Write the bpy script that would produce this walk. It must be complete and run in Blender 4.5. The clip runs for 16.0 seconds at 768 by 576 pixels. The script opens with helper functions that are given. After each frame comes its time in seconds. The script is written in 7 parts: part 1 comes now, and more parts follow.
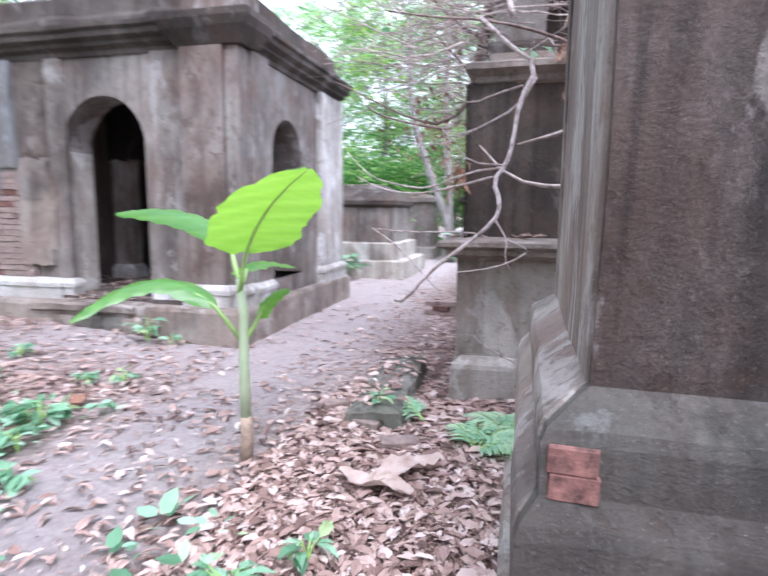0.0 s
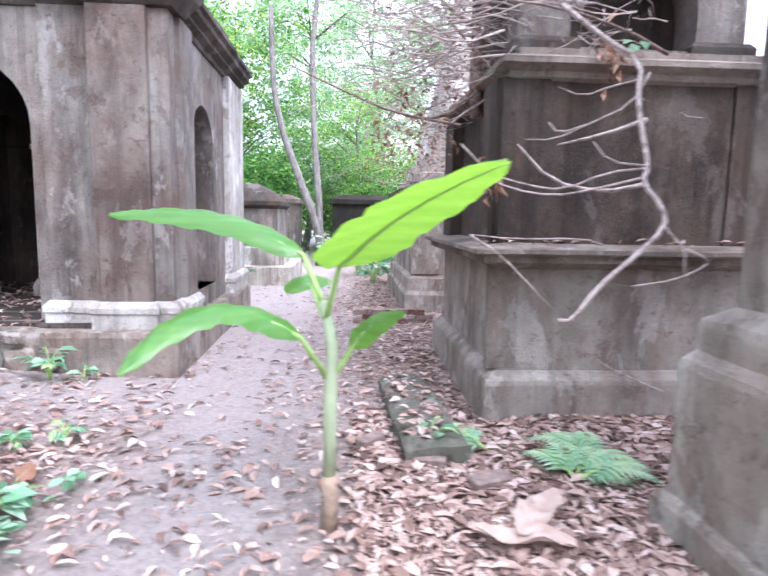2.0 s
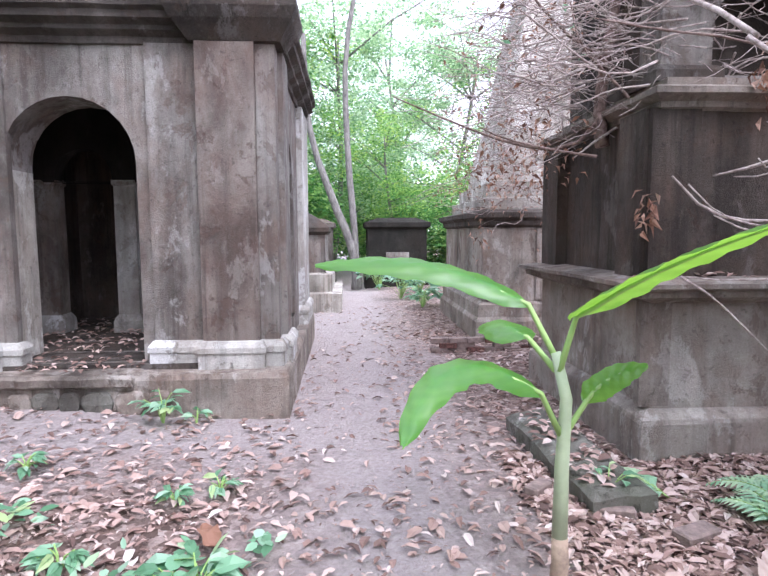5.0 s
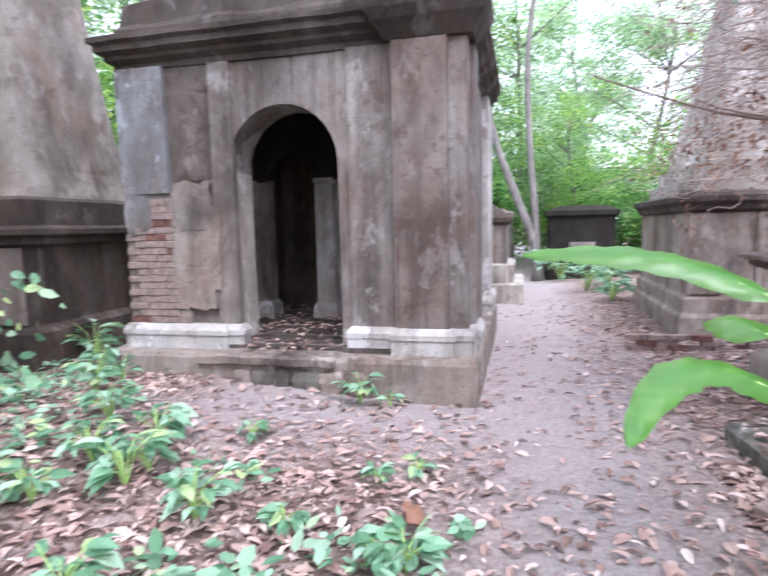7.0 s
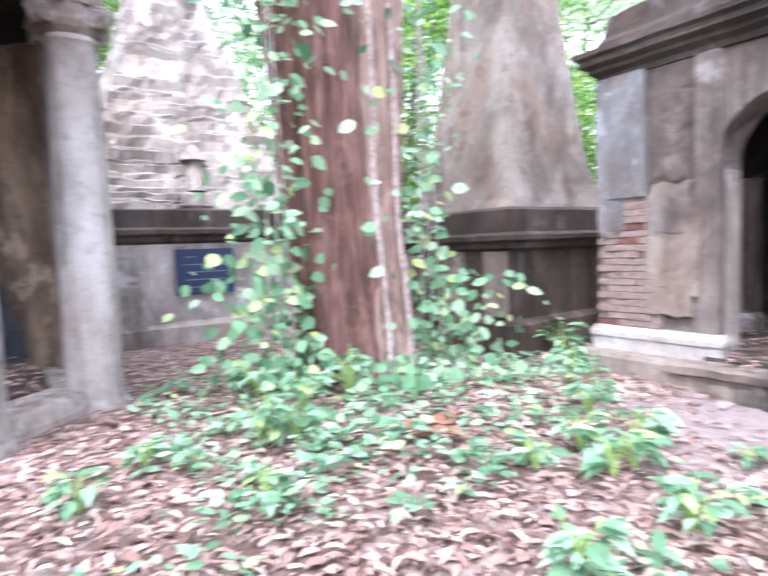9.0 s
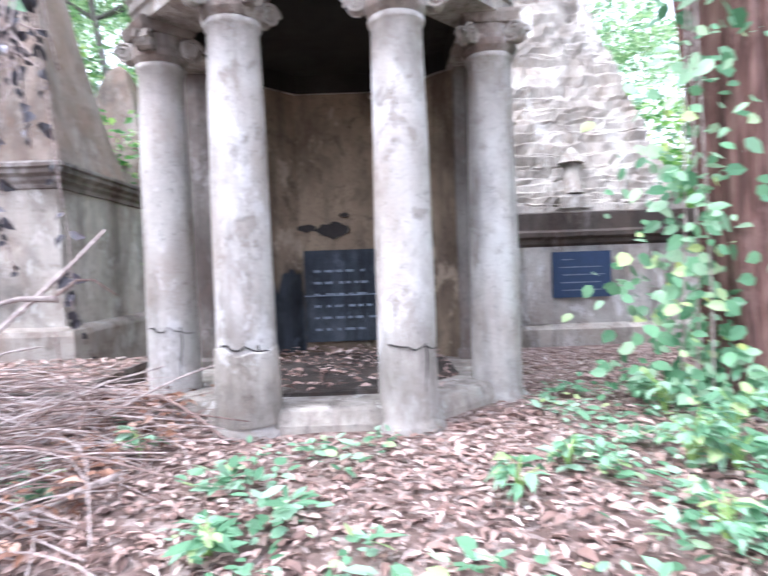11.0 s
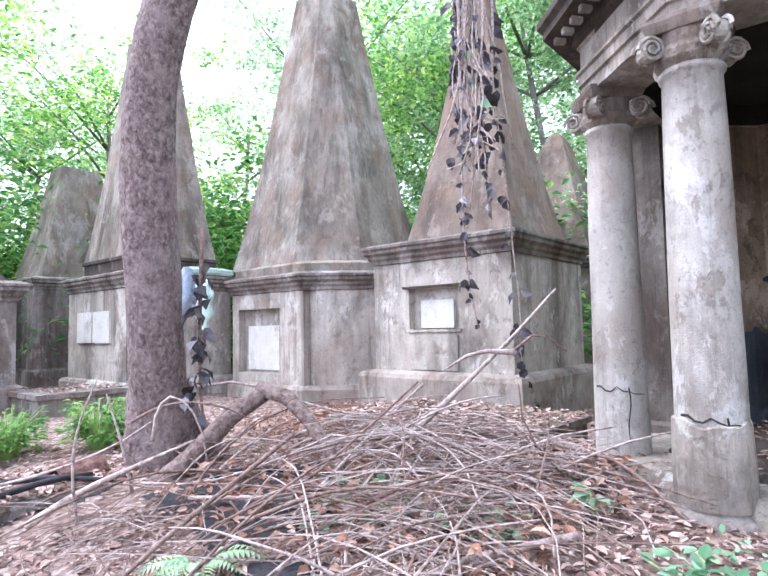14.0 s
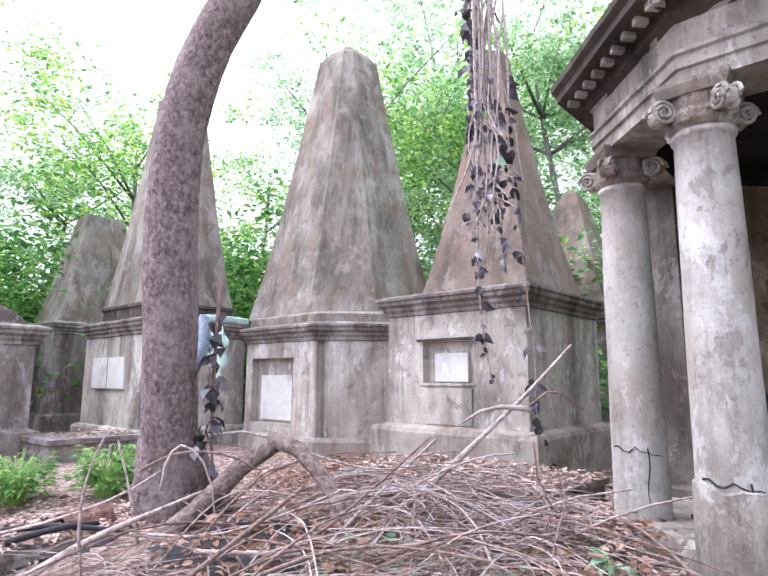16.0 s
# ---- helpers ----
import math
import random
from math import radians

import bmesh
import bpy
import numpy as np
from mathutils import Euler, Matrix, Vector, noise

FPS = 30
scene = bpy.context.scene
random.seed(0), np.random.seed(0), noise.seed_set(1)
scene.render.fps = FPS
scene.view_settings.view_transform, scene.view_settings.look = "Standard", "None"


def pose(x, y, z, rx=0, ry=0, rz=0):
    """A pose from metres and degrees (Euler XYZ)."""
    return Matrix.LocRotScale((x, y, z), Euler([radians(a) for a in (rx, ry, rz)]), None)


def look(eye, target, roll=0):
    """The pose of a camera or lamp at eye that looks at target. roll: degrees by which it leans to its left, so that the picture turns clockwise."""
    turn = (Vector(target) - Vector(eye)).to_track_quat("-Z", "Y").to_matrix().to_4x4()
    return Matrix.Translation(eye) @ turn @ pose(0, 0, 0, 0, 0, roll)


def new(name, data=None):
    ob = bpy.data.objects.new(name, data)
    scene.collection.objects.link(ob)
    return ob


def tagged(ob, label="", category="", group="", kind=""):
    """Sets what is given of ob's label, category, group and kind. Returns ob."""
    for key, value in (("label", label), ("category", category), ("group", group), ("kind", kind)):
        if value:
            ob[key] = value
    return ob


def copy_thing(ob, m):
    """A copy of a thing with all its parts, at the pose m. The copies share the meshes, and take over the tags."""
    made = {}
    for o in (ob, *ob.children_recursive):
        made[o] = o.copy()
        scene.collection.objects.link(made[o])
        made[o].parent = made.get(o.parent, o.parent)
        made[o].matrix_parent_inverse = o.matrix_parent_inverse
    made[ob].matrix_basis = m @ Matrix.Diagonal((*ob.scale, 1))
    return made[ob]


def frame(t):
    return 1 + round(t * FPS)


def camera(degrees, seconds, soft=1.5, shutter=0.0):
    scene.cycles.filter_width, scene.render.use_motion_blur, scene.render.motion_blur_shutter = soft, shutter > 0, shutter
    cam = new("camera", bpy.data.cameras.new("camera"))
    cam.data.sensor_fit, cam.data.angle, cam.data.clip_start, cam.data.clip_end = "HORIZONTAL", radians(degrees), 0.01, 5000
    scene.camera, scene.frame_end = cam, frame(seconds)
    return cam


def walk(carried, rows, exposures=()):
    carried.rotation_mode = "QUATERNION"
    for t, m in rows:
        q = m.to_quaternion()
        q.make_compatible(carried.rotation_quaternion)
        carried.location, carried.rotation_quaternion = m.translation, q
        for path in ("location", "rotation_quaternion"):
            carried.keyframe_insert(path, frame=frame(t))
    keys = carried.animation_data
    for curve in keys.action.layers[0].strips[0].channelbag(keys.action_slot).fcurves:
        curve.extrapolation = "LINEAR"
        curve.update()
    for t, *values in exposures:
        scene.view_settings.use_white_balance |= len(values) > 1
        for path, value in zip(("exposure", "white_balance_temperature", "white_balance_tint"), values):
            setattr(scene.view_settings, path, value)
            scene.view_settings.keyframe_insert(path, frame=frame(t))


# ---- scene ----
cam = camera(68.4, 16.0, soft=1.5, shutter=0.65)
METRES, EYE, TILT, LEAN, TURN = 4.2, 1.5, 0.0, 0.0, 13.9
ROWS = [
    (0.0, 0.0, 0.0, 0.0, 0.06, -7.71, -0.42),
    (0.5, -0.0756, 0.0529, -0.0023, -9.75, -8.29, -1.14),
    (1.0, -0.1452, 0.1218, 0.0028, -13.63, -6.95, -0.56),
    (1.5, -0.2337, 0.1534, -0.0023, -18.49, -5.88, -0.59),
    (2.0, -0.3285, 0.1868, -0.0025, -17.81, -7.32, -1.01),
    (2.5, -0.4144, 0.2497, 0.004, -18.15, -5.5, 1.07),
    (3.0, -0.4978, 0.2588, 0.0036, -20.54, -4.48, 0.91),
    (3.5, -0.5454, 0.2717, 0.0154, -19.33, -5.54, 0.43),
    (6.0, -0.549, 0.2998, 0.0291, -14.7, -5.47, 0.72),
    (6.5, -0.5655, 0.3001, 0.0296, -7.49, -5.54, 1.16),
    (7.0, -0.582, 0.2958, 0.0269, -0.22, -6.17, 1.36),
    (7.5, -0.5981, 0.2914, 0.0266, 7.13, -6.32, 1.94),
    (8.0, -0.6188, 0.2823, 0.0288, 15.78, -4.83, 2.36),
    (8.5, -0.6377, 0.2678, 0.0259, 28.03, -4.27, 2.01),
    (9.0, -0.653, 0.2502, 0.0206, 41.97, -4.13, 2.09),
    (11.5, -0.7485, 0.14, 0.0084, 85.99, -1.19, 1.33),
    (12.0, -0.752, 0.1321, 0.0073, 99.36, -0.35, 0.53),
    (12.5, -0.7456, 0.1231, 0.0101, 109.06, 0.28, 1.08),
    (13.0, -0.7396, 0.1179, 0.0156, 113.42, 1.94, 0.67),
    (13.5, -0.733, 0.1095, 0.0243, 116.54, 3.39, 0.83),
    (14.0, -0.7304, 0.107, 0.0294, 116.33, 3.98, 1.12),
    (14.5, -0.728, 0.1066, 0.0322, 116.81, 5.89, 0.32),
    (15.0, -0.7273, 0.1075, 0.0311, 116.78, 7.14, -0.33),
    (15.5, -0.7243, 0.1102, 0.0308, 117.45, 8.81, -0.49),
    (16.0, -0.7239, 0.1101, 0.0306, 117.67, 9.18, -0.25),
]
EXPOSURES = [(0.0, 1.52, 5420, 16), (0.7, 1.72, 5420, 17), (1.6, 1.74, 5460, 17), (2.5, 1.56, 5480, 17), (3.5, 1.40, 5580, 18), (6.0, 1.33, 5560, 17), (7.0, 1.36, 5580, 18), (8.0, 1.60, 5560, 19), (8.5, 1.80, 5580, 19), (9.0, 1.92, 5620, 20), (11.5, 1.87, 5440, 14),
             (12.5, 1.92, 5330, 13), (14.0, 1.64, 5500, 15), (16.0, 1.50, 5690, 17)]
walk(cam, [(t, pose(0, 0, EYE, TILT, LEAN, TURN) @ pose(METRES * x, METRES * y, METRES * z, 90 + pitch, roll, yaw)) for t, x, y, z, yaw, pitch, roll in ROWS],
     exposures=EXPOSURES)

# ---- light: bright overcast sky, a wide weak sun high in the south-east ----
SUN_EL, SUN_AZ = 58, 150
world = bpy.data.worlds.new("overcast")
scene.world = world
world.use_nodes = True
wn, wl = world.node_tree.nodes, world.node_tree.links
wn.clear()
sky = wn.new("ShaderNodeTexSky")
sky.sky_type = 'NISHITA'
sky.sun_disc = False
sky.sun_elevation, sky.sun_rotation = radians(SUN_EL), radians(SUN_AZ)
sky.air_density, sky.dust_density = 1.0, 6.0
bg_sky, bg_cloud, add = wn.new("ShaderNodeBackground"), wn.new("ShaderNodeBackground"), wn.new("ShaderNodeAddShader")
bg_sky.inputs[1].default_value = 0.06
bg_cloud.inputs[0].default_value = (1.0, 0.97, 0.98, 1)
bg_cloud.inputs[1].default_value = 0.86
out = wn.new("ShaderNodeOutputWorld")
wl.new(sky.outputs[0], bg_sky.inputs[0])
wl.new(bg_sky.outputs[0], add.inputs[0])
wl.new(bg_cloud.outputs[0], add.inputs[1])
wl.new(add.outputs[0], out.inputs[0])
sun = new("sun", bpy.data.lights.new("sun", 'SUN'))
sun.data.energy, sun.data.angle, sun.data.color = 0.9, radians(25), (1.0, 0.96, 0.92)
az, el = radians(SUN_AZ), radians(SUN_EL)
sun.matrix_world = look((0, 0, 20), (-math.sin(az) * math.cos(el), -math.cos(az) * math.cos(el), 20 - math.sin(el)))

# ---- materials ----


class Nodes:
    """Short way to wire one node material."""

    def __init__(self, name):
        self.mat = bpy.data.materials.new(name)
        self.mat.use_nodes = True
        self.t = self.mat.node_tree
        self.bsdf = self.t.nodes["Principled BSDF"]
        self.out = self.t.nodes["Material Output"]

    def n(self, kind, **inputs):
        node = self.t.nodes.new(kind)
        for key, v in inputs.items():
            key = key.replace("_", " ")
            if isinstance(v, bpy.types.NodeSocket):
                self.t.links.new(v, node.inputs[key])
            else:
                node.inputs[key].default_value = v
        return node

    def pos(self, sx=1.0, sy=1.0, sz=1.0):
        m = self.n("ShaderNodeMapping", Vector=self.t.nodes.new("ShaderNodeNewGeometry").outputs["Position"])
        m.inputs["Scale"].default_value = (sx, sy, sz)
        return m.outputs[0]

    def noise(self, vec, scale, detail=5.0, rough=0.6, dist=0.0):
        return self.n("ShaderNodeTexNoise", Vector=vec, Scale=scale, Detail=detail, Roughness=rough, Distortion=dist).outputs["Fac"]

    def ramp(self, fac, stops):
        r = self.n("ShaderNodeValToRGB", Fac=fac)
        e = r.color_ramp.elements
        while len(e) < len(stops):
            e.new(0.5)
        for el_, (p, c) in zip(e, stops):
            el_.position = p
            el_.color = (*c, 1) if isinstance(c, tuple) else (c, c, c, 1)
        return r.outputs[0]

    def mix(self, fac, a, b, blend='MIX'):
        m = self.t.nodes.new("ShaderNodeMix")
        m.data_type, m.blend_type = 'RGBA', blend
        for i, v in ((0, fac), (6, a), (7, b)):
            if isinstance(v, bpy.types.NodeSocket):
                self.t.links.new(v, m.inputs[i])
            else:
                m.inputs[i].default_value = v if i == 0 else (*v, 1)
        return m.outputs[2]

    def link(self, a, name):
        self.t.links.new(a, self.bsdf.inputs[name])

    def bump(self, height, strength, distance):
        b = self.n("ShaderNodeBump", Height=height, Strength=strength, Distance=distance)
        self.link(b.outputs[0], "Normal")


def stucco(name, light, mid, dark, stain=0.5, streak=0.5, patch=(0.30, 0.22, 0.18), patchy=0.35, rough=0.9, bare=0.8):
    """Weathered lime plaster: mottled ground, broken rain streaks, black algae stains, worn brown patches, bare lime."""
    m = Nodes(name)
    p = m.pos()
    light, mid, dark, patch = [(c[0] * 0.985, c[1], c[2] * 0.95) for c in (light, mid, dark, patch)]

    def times(a, c):
        n = m.t.nodes.new("ShaderNodeMath")
        n.operation = 'MULTIPLY'
        m.t.links.new(a, n.inputs[0])
        m.t.links.new(c, n.inputs[1])
        return n.outputs[0]
    big = m.noise(p, 0.8, 6, 0.6, 0.2)
    mott = m.noise(m.pos(1.0, 1.0, 0.6), 1.9, 8, 0.64, 0.3)
    col = m.mix(m.ramp(big, [(0.36, 0.0), (0.62, 1.0)]), light, mid)
    col = m.mix(m.ramp(mott, [(0.44, 0.0), (0.62, patchy + 0.25)]), col, patch)
    pale = m.noise(m.pos(1.9, 1.9, 0.6), 1.0, 8, 0.62, 0.3)
    col = m.mix(m.ramp(pale, [(0.50, 0.0), (0.68, bare * 0.8)]), col, tuple(min(0.8, c * 1.3 + 0.03) for c in light))
    where = m.ramp(m.noise(m.pos(1.0, 1.0, 0.4), 0.9, 4, 0.6), [(0.60 - 0.3 * streak, 0.0), (0.82 - 0.3 * streak, 1.0)])
    drip = m.noise(m.pos(3.0, 3.0, 0.16), 1.0, 7, 0.6, 0.25)
    drip2 = m.noise(m.pos(13.0, 13.0, 0.5), 1.0, 5, 0.62, 0.2)
    col = m.mix(times(m.ramp(drip, [(0.46, 0.0), (0.68, 0.85)]), where), col, dark)
    col = m.mix(times(m.ramp(drip2, [(0.52, 0.0), (0.66, 0.55)]), where), col, dark)
    blot = m.noise(m.pos(1.0, 1.0, 0.55), 1.25, 9, 0.64, 0.35)
    col = m.mix(m.ramp(blot, [(0.50 - 0.22 * (stain - 0.5), 0.0), (0.70 - 0.15 * (stain - 0.5), 0.85)]), col, dark)
    flake = m.noise(p, 5.2, 9, 0.7, 0.5)
    col = m.mix(m.ramp(flake, [(0.52, 0.0), (0.66, 0.38)]), col, tuple(0.5 * (a + c) for a, c in zip(dark, patch)))
    chalk = m.noise(m.pos(1.0, 1.0, 0.6), 7.5, 9, 0.72, 0.4)
    col = m.mix(m.ramp(chalk, [(0.55, 0.0), (0.68, 0.12 + 0.3 * bare)]), col, tuple(min(0.8, c * 1.25 + 0.03) for c in light))
    lime = m.noise(m.pos(1.0, 1.0, 0.55), 2.3, 12, 0.70, 0.25)
    cool = tuple(min(0.8, c * k + 0.05) for c, k in zip(light, (1.30, 1.34, 1.40)))
    col = m.mix(m.ramp(lime, [(0.565, 0.0), (0.60, 0.9 * bare)]), col, cool)
    scab = m.noise(m.pos(1.0, 1.0, 0.8), 3.4, 12, 0.74, 0.3)
    col = m.mix(m.ramp(scab, [(0.575, 0.0), (0.60, 0.55)]), col, tuple(0.65 * c for c in patch))
    spots = m.noise(p, 17.0, 7, 0.74, 0.4)
    col = m.mix(m.ramp(spots, [(0.57, 0.0), (0.64, 0.45)]), col, dark)
    fine = m.noise(p, 60.0, 6, 0.8)
    col = m.mix(m.ramp(fine, [(0.34, 0.32), (0.56, 0.0)]), col, tuple(c * 0.5 for c in mid))
    pit = m.noise(p, 110.0, 4, 0.7)
    col = m.mix(m.ramp(pit, [(0.60, 0.0), (0.72, 0.35)]), col, tuple(min(0.8, c * 1.3 + 0.05) for c in light))
    m.link(col, "Base Color")
    m.bsdf.inputs["Roughness"].default_value = rough
    m.bsdf.inputs["Specular IOR Level"].default_value = 0.25
    h = m.n("ShaderNodeMath", Value=spots)
    h.operation = 'ADD'
    m.t.links.new(fine, h.inputs[1])
    h2 = m.n("ShaderNodeMath", Value=h.outputs[0])
    h2.operation = 'ADD'
    m.t.links.new(m.ramp(scab, [(0.575, 0.6), (0.60, 0.0)]), h2.inputs[1])
    m.bump(h2.outputs[0], 0.75, 0.022)
    return m.mat


def island(m):
    return m.t.nodes.new("ShaderNodeNewGeometry").outputs["Random Per Island"]


def leaf_mat(name, stops, trans=0.4, rough=0.55, per_island=True):
    """Leaf that lets light through; colour differs from leaf to leaf."""
    m = Nodes(name)
    if per_island:
        col = m.ramp(island(m), stops)
    else:
        col = m.ramp(m.noise(m.pos(), 9.0, 4), stops)
    m.link(col, "Base Color")
    m.bsdf.inputs["Roughness"].default_value = rough
    m.bsdf.inputs["Specular IOR Level"].default_value = 0.35
    tr = m.n("ShaderNodeBsdfTranslucent", Color=col)
    mix = m.n("ShaderNodeMixShader", Fac=trans)
    m.t.links.new(m.bsdf.outputs[0], mix.inputs[1])
    m.t.links.new(tr.outputs[0], mix.inputs[2])
    m.t.links.new(mix.outputs[0], m.out.inputs[0])
    return m.mat


def bark_mat(name, a, b, c, sx=14.0, sz=3.0, strength=0.8):
    m = Nodes(name)
    crack = m.noise(m.pos(sx, sx, sz), 1.0, 8, 0.65, 0.5)
    col = m.ramp(crack, [(0.32, b), (0.5, a), (0.7, c)])
    blot = m.noise(m.pos(), 3.1, 6, 0.7)
    col = m.mix(m.ramp(blot, [(0.5, 0.0), (0.68, 0.6)]), col, c)
    m.link(col, "Base Color")
    m.bsdf.inputs["Roughness"].default_value = 0.92
    m.bump(crack, strength, 0.06)
    return m.mat


def plain(name, col, rough=0.7, var=0.25, scale=12.0, metal=0.0, bump=0.2):
    m = Nodes(name)
    f = m.noise(m.pos(), scale, 6, 0.65)
    m.link(m.ramp(f, [(0.3, tuple(c * (1 - var) for c in col)), (0.7, tuple(min(0.9, c * (1 + var)) for c in col))]), "Base Color")
    m.bsdf.inputs["Roughness"].default_value = rough
    m.bsdf.inputs["Metallic"].default_value = metal
    m.bump(f, bump, 0.01)
    return m.mat


M_GREY = stucco("grey_lime_plaster", (0.36, 0.335, 0.325), (0.215, 0.19, 0.18), (0.050, 0.040, 0.037), 0.60, 0.95, (0.215, 0.145, 0.122), 0.5, 0.9, 0.45)
M_PALE = stucco("pale_lime_plaster", (0.61, 0.57, 0.54), (0.43, 0.385, 0.355), (0.085, 0.074, 0.068), 0.50, 0.85, (0.38, 0.305, 0.265), 0.4, 0.9, 0.5)
M_SPIRE = stucco("grey_spire_plaster", (0.38, 0.352, 0.325), (0.235, 0.21, 0.188), (0.07, 0.06, 0.053), 0.56, 0.7, (0.23, 0.16, 0.125), 0.5, 0.9, 0.3)
M_SPIRE_BROWN = stucco("brown_spire_plaster", (0.34, 0.29, 0.265), (0.22, 0.175, 0.15), (0.065, 0.055, 0.05), 0.52, 0.6, (0.25, 0.16, 0.12), 0.45, 0.9, 0.3)
# blackened tomb plaster; on the mausoleum's inner walls it paints the interior shade
M_DARK = stucco("blackened_and_shaded_plaster", (0.15, 0.122, 0.108), (0.060, 0.048, 0.042), (0.013, 0.011, 0.010), 0.66, 1.0, (0.13, 0.08, 0.06), 0.35, 0.9, 0.4)
M_DADO = stucco("damp_brown_plaster", (0.43, 0.385, 0.355), (0.265, 0.22, 0.198), (0.05, 0.041, 0.037), 0.58, 0.7, (0.225, 0.15, 0.122), 0.5, 0.9, 0.4)
# pale brown plaster; on the tall tomb it paints the brighter west side
M_SIDE = stucco("lightened_brown_plaster", (0.50, 0.455, 0.425), (0.33, 0.285, 0.26), (0.09, 0.075, 0.068), 0.52, 0.7, (0.29, 0.205, 0.175), 0.5, 0.9, 0.4)
M_STREAK = stucco("rust_streaked_plaster", (0.30, 0.262, 0.245), (0.19, 0.152, 0.138), (0.05, 0.036, 0.032), 0.60, 0.95, (0.175, 0.105, 0.088), 0.5, 0.9, 0.3)
M_SHAFT = stucco("dark_brown_plaster", (0.185, 0.155, 0.142), (0.075, 0.059, 0.053), (0.018, 0.015, 0.014), 0.58, 0.66, (0.105, 0.066, 0.053), 0.5, 0.9, 0.7)
M_LEDGE = stucco("green_grey_ledge_plaster", (0.25, 0.245, 0.225), (0.145, 0.133, 0.12), (0.04, 0.036, 0.033), 0.54, 0.6, (0.125, 0.093, 0.078), 0.5, 0.92, 0.3)
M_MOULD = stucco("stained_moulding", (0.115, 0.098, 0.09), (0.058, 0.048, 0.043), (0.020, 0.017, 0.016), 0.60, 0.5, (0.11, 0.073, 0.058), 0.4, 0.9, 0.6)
M_WHITE = stucco("whitewashed_plaster", (0.60, 0.585, 0.58), (0.42, 0.395, 0.385), (0.11, 0.098, 0.092), 0.50, 0.6, (0.38, 0.31, 0.275), 0.4)
M_COLUMN = stucco("white_column_plaster", (0.66, 0.64, 0.63), (0.47, 0.435, 0.415), (0.14, 0.12, 0.11), 0.44, 0.6, (0.40, 0.325, 0.285), 0.4, 0.9, 0.45)
M_OCHRE = stucco("ochre_inner_plaster", (0.34, 0.26, 0.19), (0.22, 0.165, 0.12), (0.025, 0.022, 0.022), 0.60, 0.55, (0.16, 0.115, 0.09), 0.5)
M_BRICKWALL = stucco("bare_stone_spire", (0.56, 0.525, 0.50), (0.40, 0.36, 0.335), (0.10, 0.084, 0.076), 0.48, 0.3, (0.40, 0.33, 0.285), 0.5)
M_SLATE = stucco("black_slate_panel", (0.05, 0.062, 0.085), (0.022, 0.028, 0.04), (0.008, 0.009, 0.011), 0.4, 0.6, (0.11, 0.125, 0.15), 0.5, 0.5)
M_BLUEGREY = stucco("blue_grey_limewash", (0.30, 0.315, 0.345), (0.20, 0.19, 0.195), (0.06, 0.05, 0.046), 0.55, 0.9, (0.22, 0.16, 0.135), 0.5)
M_MARBLE = stucco("white_marble_tablet", (0.76, 0.755, 0.75), (0.66, 0.645, 0.635), (0.40, 0.37, 0.35), 0.2, 0.3, (0.6, 0.57, 0.54), 0.2, 0.6)
# near-black: holds painted interior shade, and serves the dark box tomb
M_BLACK_SHADED = stucco("black_and_shaded_plaster", (0.036, 0.033, 0.029), (0.02, 0.018, 0.016), (0.009, 0.008, 0.008), 0.55, 0.6, (0.03, 0.023, 0.019), 0.4, 0.9, 0.1)
M_ASH = plain("black_ash", (0.022, 0.022, 0.027), 0.9, 0.6, 30.0, 0.0, 0.9)
M_BLUE = plain("dark_blue_enamel", (0.022, 0.045, 0.10), 0.45, 0.2)
M_INK = plain("faded_lettering", (0.16, 0.19, 0.235), 0.7, 0.4)
M_BRICK = plain("red_brick", (0.13, 0.062, 0.05), 0.9, 0.85, 30.0, 0.0, 0.7)
M_BRICKPALE = plain("plaster_smeared_brick", (0.225, 0.170, 0.150), 0.92, 0.45, 17.0, 0.0, 0.8)
M_CRACK = plain("open_crack", (0.03, 0.026, 0.024), 0.95, 0.2)
M_MOSS = stucco("mossy_stone", (0.260, 0.250, 0.227), (0.160, 0.160, 0.131), (0.047, 0.045, 0.043), 0.55, 0.3, (0.140, 0.120, 0.107), 0.5)
M_BARK_RED = bark_mat("reddish_bark", (0.155, 0.078, 0.064), (0.030, 0.017, 0.014), (0.32, 0.20, 0.17), 16.0, 1.3, 1.0)
M_BARK_GREY = bark_mat("speckled_grey_bark", (0.185, 0.14, 0.135), (0.055, 0.04, 0.04), (0.36, 0.30, 0.29), 22.0, 17.0)
M_BARK_PALE = bark_mat("pale_tan_bark", (0.33, 0.23, 0.19), (0.13, 0.085, 0.07), (0.48, 0.38, 0.33), 17.0, 1.5, 1.0)
M_BARK_FAR = bark_mat("far_bark", (0.185, 0.170, 0.158), (0.090, 0.080, 0.079), (0.305, 0.290, 0.272))
M_TWIG = bark_mat("bleached_dead_wood", (0.40, 0.33, 0.305), (0.15, 0.115, 0.10), (0.60, 0.53, 0.50), 22.0, 22.0, 0.5)
M_TWIG_DARK = bark_mat("brown_dead_wood", (0.20, 0.135, 0.115), (0.065, 0.043, 0.036), (0.33, 0.25, 0.22), 22.0, 22.0, 0.5)
M_LOG = bark_mat("damp_log_bark", (0.20, 0.145, 0.125), (0.06, 0.042, 0.036), (0.36, 0.29, 0.265), 18.0, 18.0, 0.8)
